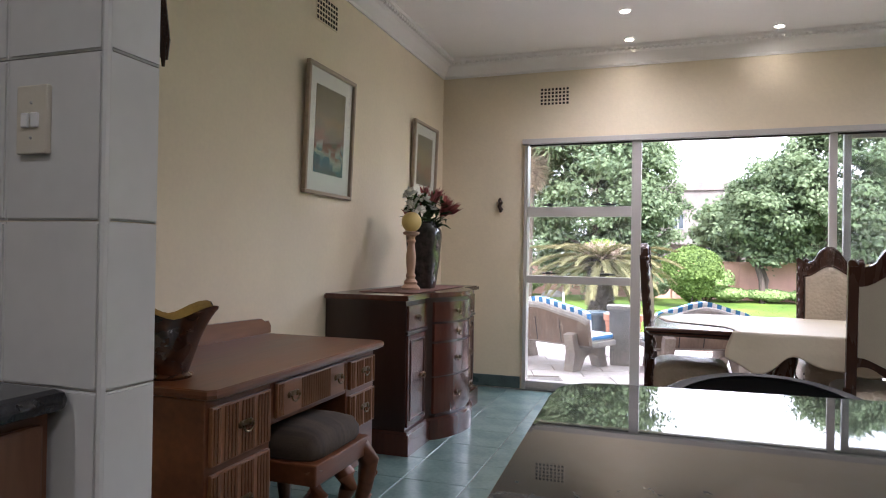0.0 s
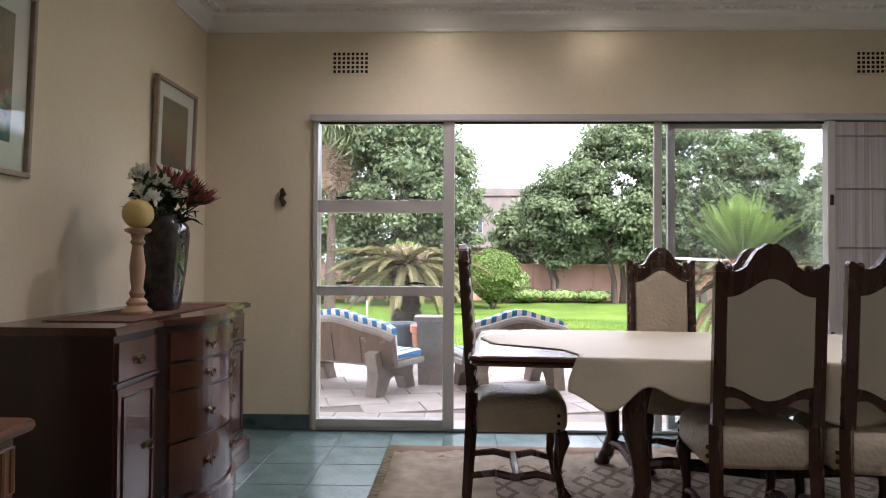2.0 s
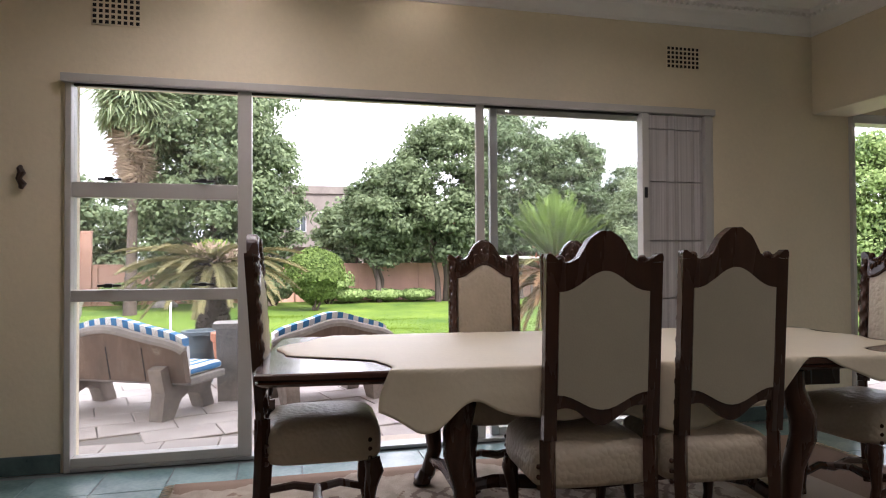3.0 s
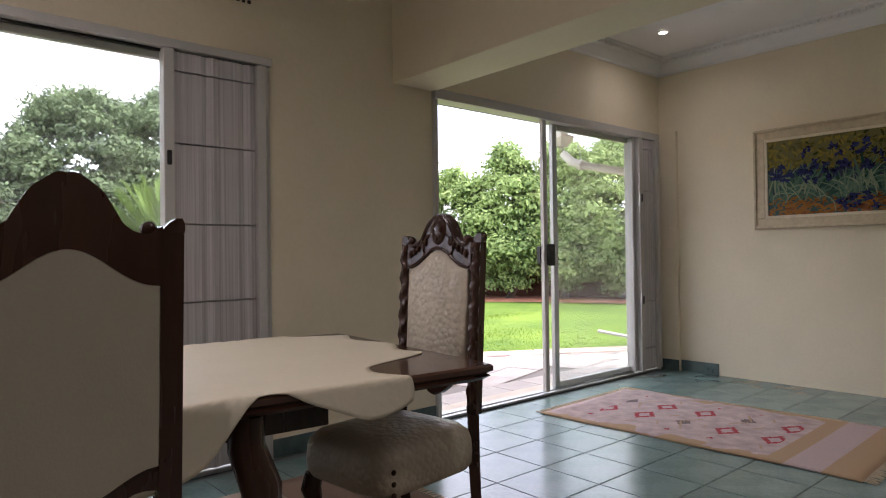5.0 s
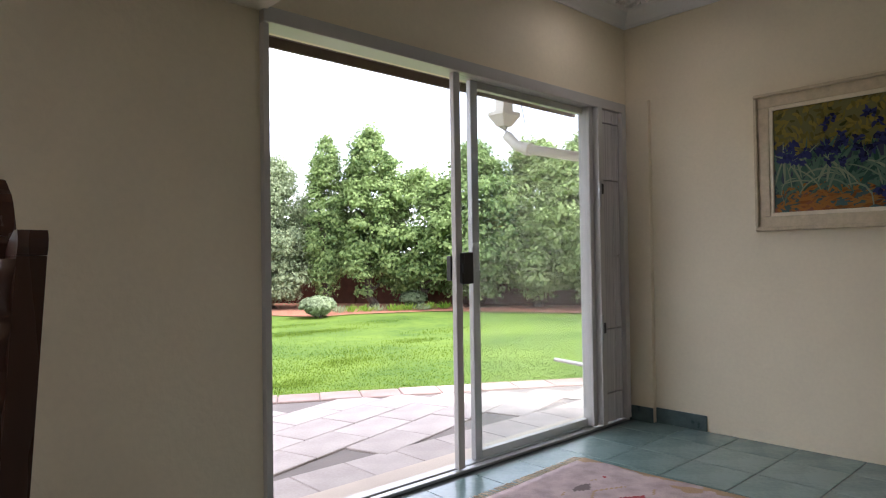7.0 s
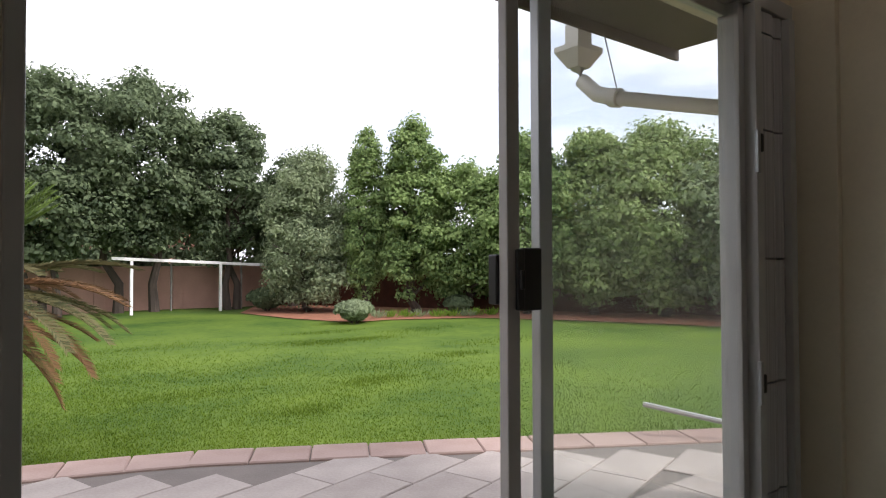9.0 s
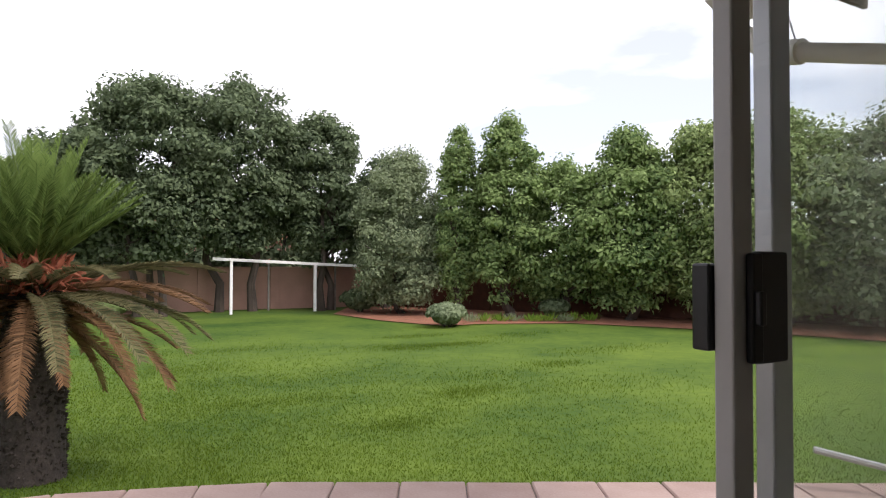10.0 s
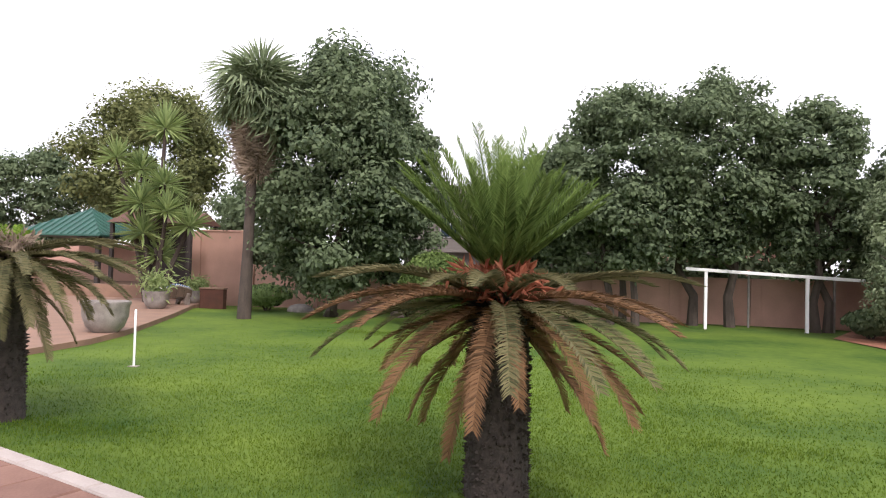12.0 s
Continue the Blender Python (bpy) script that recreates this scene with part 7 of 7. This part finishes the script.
part("wall", bbox(-3, 8, 0, 6, 0, 3.4), M_PINK, far)
part("roof", prism(bmesh.new(), [(-0.5, 3.4), (6.5, 3.4), (3, 5.0)], -3.4, 8.4, "yz"), M_TERRACOTTA, far)

# ---- eaves, gutter and downpipe ----
M_SOFFIT = mat("brown_eaves_board", (0.09, 0.065, 0.05), 0.8, var=0.2, scale=4)
structure("eaves_soffit", bbox(-4.4, 7.75, YO + 0.002, 5.86, 2.46, 2.54), M_SOFFIT, "dark brown boarded eaves over the patio", "eaves")
structure("eaves_side", bbox(XR + 0.202, 7.75, -4.4, YO + 0.001, 2.46, 2.54), M_SOFFIT, "dark brown boarded eaves along the gable", "eaves")
structure("fascia", bbox(-4.4, 7.77, 5.862, 5.885, 2.40, 2.62), M_SOFFIT, "dark brown fascia board", "fascia")
M_PVC = mat("weathered_white_pipe", (0.62, 0.58, 0.5), 0.45, var=0.12, scale=9)
dp = thing("downpipe", "white plastic rainwater hopper and downpipe", "downpipe", 0, 0, 0)
b = bmesh.new()
skin(b, [[b.verts.new((6.95 + sx * h, 6.0 + sy * h * 0.8, z - 0.04)) for sx, sy in ((-1, -1), (1, -1), (1, 1), (-1, 1))] for h, z in ((0.05, 2.27), (0.11, 2.36), (0.11, 2.39), (0.06, 2.40), (0.06, 2.52))])
part("hopper", b, M_PVC, dp)
b = bmesh.new()
tube(b, [(6.95, 6.0, 2.235), (6.95, 5.97, 2.15), (6.94, 5.86, 2.05), (6.93, 5.72, 2.0)], 0.045, 12)
part("elbow", b, M_PVC, dp, "", True)
b = bmesh.new()
tube(b, [(6.93, 5.73, 2.002), (7.02, 5.45, 1.93), (7.12, 5.12, 1.85)], 0.04, 12)
part("pipe", b, M_PVC, dp, "", True)
b = bmesh.new()
tube(b, [(6.938, 5.76, 2.01), (6.932, 5.70, 1.996)], 0.053, 12)
part("collar", b, M_PVC, dp, "", True)
b = bmesh.new()
tube(b, [(7.12, 5.13, 1.87), (7.12, 5.11, 1.7), (7.12, 5.11, -0.05)], 0.04, 12)
part("pipe", b, M_PVC, dp, "", True)
b = bmesh.new()
tube(b, [(7.02, 5.88, 2.45), (6.96, 5.74, 2.05)], 0.004, 5)
part("wire", b, M_ALUGREY, dp)

# ---- grass blades near the patio ----
r = np.random.RandomState(8)
n_ = 190000
gx = 4.6 + 3.6 * r.normal(size=n_)
gd = np.abs(r.normal(size=n_)) * 4.2
TUFTS = [(9.0, 11.5, 0.3, 0.16), (7.4, 10.4, 0.28, 0.15), (11.6, 12.8, 0.35, 0.18)]
TUFTS += [(r.uniform(-3, 14), r.uniform(10.5, 21), r.uniform(0.35, 1.1), r.uniform(0.1, 0.28)) for k in range(26)]
gy = np.array([kerb_y(q) for q in gx]) + gd
tuft = np.zeros(n_)
for k, (tx, ty, sx_, sy_) in enumerate(TUFTS):
    sl_ = slice(k * 700, (k + 1) * 700)
    gx[sl_], gy[sl_] = tx + r.normal(size=700) * sx_, ty + r.normal(size=700) * sy_ + 0.3 * sx_ * np.sin(3 * (gx[sl_] - tx))
    gd[sl_], tuft[sl_] = 4.0, r.uniform(0.3, 1.0, 700)
gx, gy = np.clip(gx, -6, 16), np.clip(gy, 0, 27)
gz = np.array([lawn_z(a, c) for a, c in zip(gx, gy)])
hh = r.uniform(0.010, 0.028, n_)
clump = np.sin(1.7 * gx + 0.6 * gy) * np.sin(1.1 * gy - 0.5 * gx)
hh *= 1 + 0.7 * np.clip(clump - 0.55, 0, 1) + 1.1 * tuft
ang = r.uniform(0, 6.28, n_)
wv = 0.004 + 0.0015 * gd / 2
dx, dy = np.cos(ang) * wv, np.sin(ang) * wv
lx, ly = r.normal(0, 0.012, n_), r.normal(0, 0.012, n_)
v3 = np.empty((n_, 3, 3))
v3[:, 0] = np.stack([gx - dx, gy - dy, gz - 0.004], 1)
v3[:, 1] = np.stack([gx + dx, gy + dy, gz - 0.004], 1)
v3[:, 2] = np.stack([gx + lx, gy + ly, gz + hh], 1)
me = bpy.data.meshes.new("grass")
me.vertices.add(n_ * 3)
me.vertices.foreach_set("co", v3.reshape(-1))
me.loops.add(n_ * 3)
me.loops.foreach_set("vertex_index", np.arange(n_ * 3, dtype=np.int32))
me.polygons.add(n_)
me.polygons.foreach_set("loop_start", np.arange(0, n_ * 3, 3, dtype=np.int32))
me.update(calc_edges=True)
M_BLADE = leafy("grass_blade", (0.062, 0.118, 0.012), (0.122, 0.186, 0.020), 0.8)
me.materials.append(M_BLADE)
tagged(new("grass", me), "short bright green grass blades on the lawn", "grass", kind="stuff")


# ---- floor tiles, pavers and other pieces ----
def slab(name, w, d, h, m, bevel=0.003):
    b = bmesh.new()
    box(b, -w / 2, w / 2, -d / 2, d / 2, -h, 0)
    top = [e for e in b.edges if all(v.co.z > -0.0001 for v in e.verts)]
    bmesh.ops.bevel(b, geom=top, offset=bevel, segments=1, affect="EDGES")
    return as_mesh(name, b, m)


tile_me = slab("tile", TILE - 0.005, TILE - 0.005, 0.01, M_TILE, 0.002)
rest_v, rest_f, count = [], [], 0
tiles = []
for i in range(-14, 30):
    for j in range(-14, 20):
        tx, ty = -0.775 + TILE * (i + 0.5), 4.385 + TILE * (j - 11 + 0.5)
        if tx - TILE / 2 < -4.0 or tx > XR - 0.1 or ty < YS + 0.2 or ty > YN - 0.1:
            continue
        if ty < 0.3 and tx < XL and ty > 0.0:
            continue
        tiles.append((abs(tx - 2.6) * 0.62 + abs(ty - 3.6), tx, ty))
tiles.sort()
for k, (dd, tx, ty) in enumerate(tiles):
    if k < 300:
        piece("tile", tile_me, floor, tx, ty, 0.0)
    else:
        h, o = TILE / 2 - 0.0025, len(rest_v)
        rest_v += [(tx - h, ty - h, 0), (tx + h, ty - h, 0), (tx + h, ty + h, 0), (tx - h, ty + h, 0)]
        rest_v += [(tx - h, ty - h, -0.008), (tx + h, ty - h, -0.008), (tx + h, ty + h, -0.008), (tx - h, ty + h, -0.008)]
        rest_f += [(o, o + 1, o + 2, o + 3)] + [(o + a, o + 4 + a, o + 4 + (a + 1) % 4, o + (a + 1) % 4) for a in range(4)]
tagged(raw("tiles", rest_v, rest_f, M_TILE, floor), kind="stuff")

# patio pavers in staggered rows, turned against the house
ca, sa = math.cos(radians(16)), math.sin(radians(16))
pw, pl = 0.33, 0.5
paver_me = slab("paver", pl - 0.008, pw - 0.008, 0.035, M_PAVER, 0.005)
rng = random.Random(4)
pavers = []
for r in range(-30, 40):
    for c in range(-30, 36):
        u, v = (c + 0.5 * (r % 2)) * pl, r * pw
        px, py = 3.0 + u * ca - v * sa, 6.0 + u * sa + v * ca
        if px < -2.6 or px > 8.2 or py < YO + 0.55 or py > kerb_y(px) - (0.48 if px > 3.3 else 0.82):
            continue
        pavers.append((abs(px - 4.6) * 0.7 + abs(py - 6.2), px, py))
pavers.sort()
for dd, px, py in pavers[:300]:
    piece("paver", paver_me, patio, px, py, PATIO + rng.uniform(-0.002, 0.002), radians(16 + rng.uniform(-0.3, 0.3)))
pv, pf = [], []
for dd, px, py in pavers[300:]:
    o = len(pv)
    for u, v in ((-1, -1), (1, -1), (1, 1), (-1, 1)):
        a, b = u * (pl / 2 - 0.004), v * (pw / 2 - 0.004)
        pv.append((px + a * ca - b * sa, py + a * sa + b * ca, PATIO))
    pv += [(x, y, PATIO - 0.03) for x, y, z in pv[-4:]]
    pf += [(o, o + 1, o + 2, o + 3)] + [(o + a, o + 4 + a, o + 4 + (a + 1) % 4, o + (a + 1) % 4) for a in range(4)]
if pv:
    tagged(raw("pavers", pv, pf, M_PAVER, patio), kind="stuff")
# border pavers along the lawn and at the wall
kerb_me = slab("border_paver", 0.345, 0.3, 0.09, M_KERB, 0.008)
M_REDPAVER = mat("red_brown_paver", (0.17, 0.085, 0.06), 0.85, scale=3, fine=60, color2=(0.26, 0.145, 0.105), bump=0.15, obj=0.2)
red_me = slab("red_paver", 0.345, 0.3, 0.09, M_REDPAVER, 0.008)
edging_me = slab("edging", 0.345, 0.115, 0.09, M_PAVER, 0.01)
x = -2.5
while x < 8.4:
    y, y2 = kerb_y(x), kerb_y(x + 0.2)
    a = math.atan2(y2 - y, 0.2)
    if x > 3.3:
        piece("border_paver", kerb_me, patio, x + 0.15 * math.sin(a), y - 0.15 * math.cos(a), PATIO + 0.004 + rng.uniform(-0.003, 0.003), a + rng.uniform(-0.01, 0.01))
    else:
        piece("edging", edging_me, patio, x + 0.06 * math.sin(a), y - 0.06 * math.cos(a), PATIO + 0.006, a + rng.uniform(-0.01, 0.01))
        for off in (0.275, 0.58):
            piece("red_paver", red_me, patio, x + off * math.sin(a), y - off * math.cos(a), PATIO + 0.004 + rng.uniform(-0.003, 0.003), a + rng.uniform(-0.01, 0.01))
    x += 0.352 * math.cos(a)
wall_me = slab("wall_side_paver", 0.345, 0.42, 0.035, M_PAVER, 0.005)
for i in range(30):
    piece("wall_side_paver", wall_me, patio, -2.2 + 0.35 * i, YO + 0.27, PATIO - 0.001)
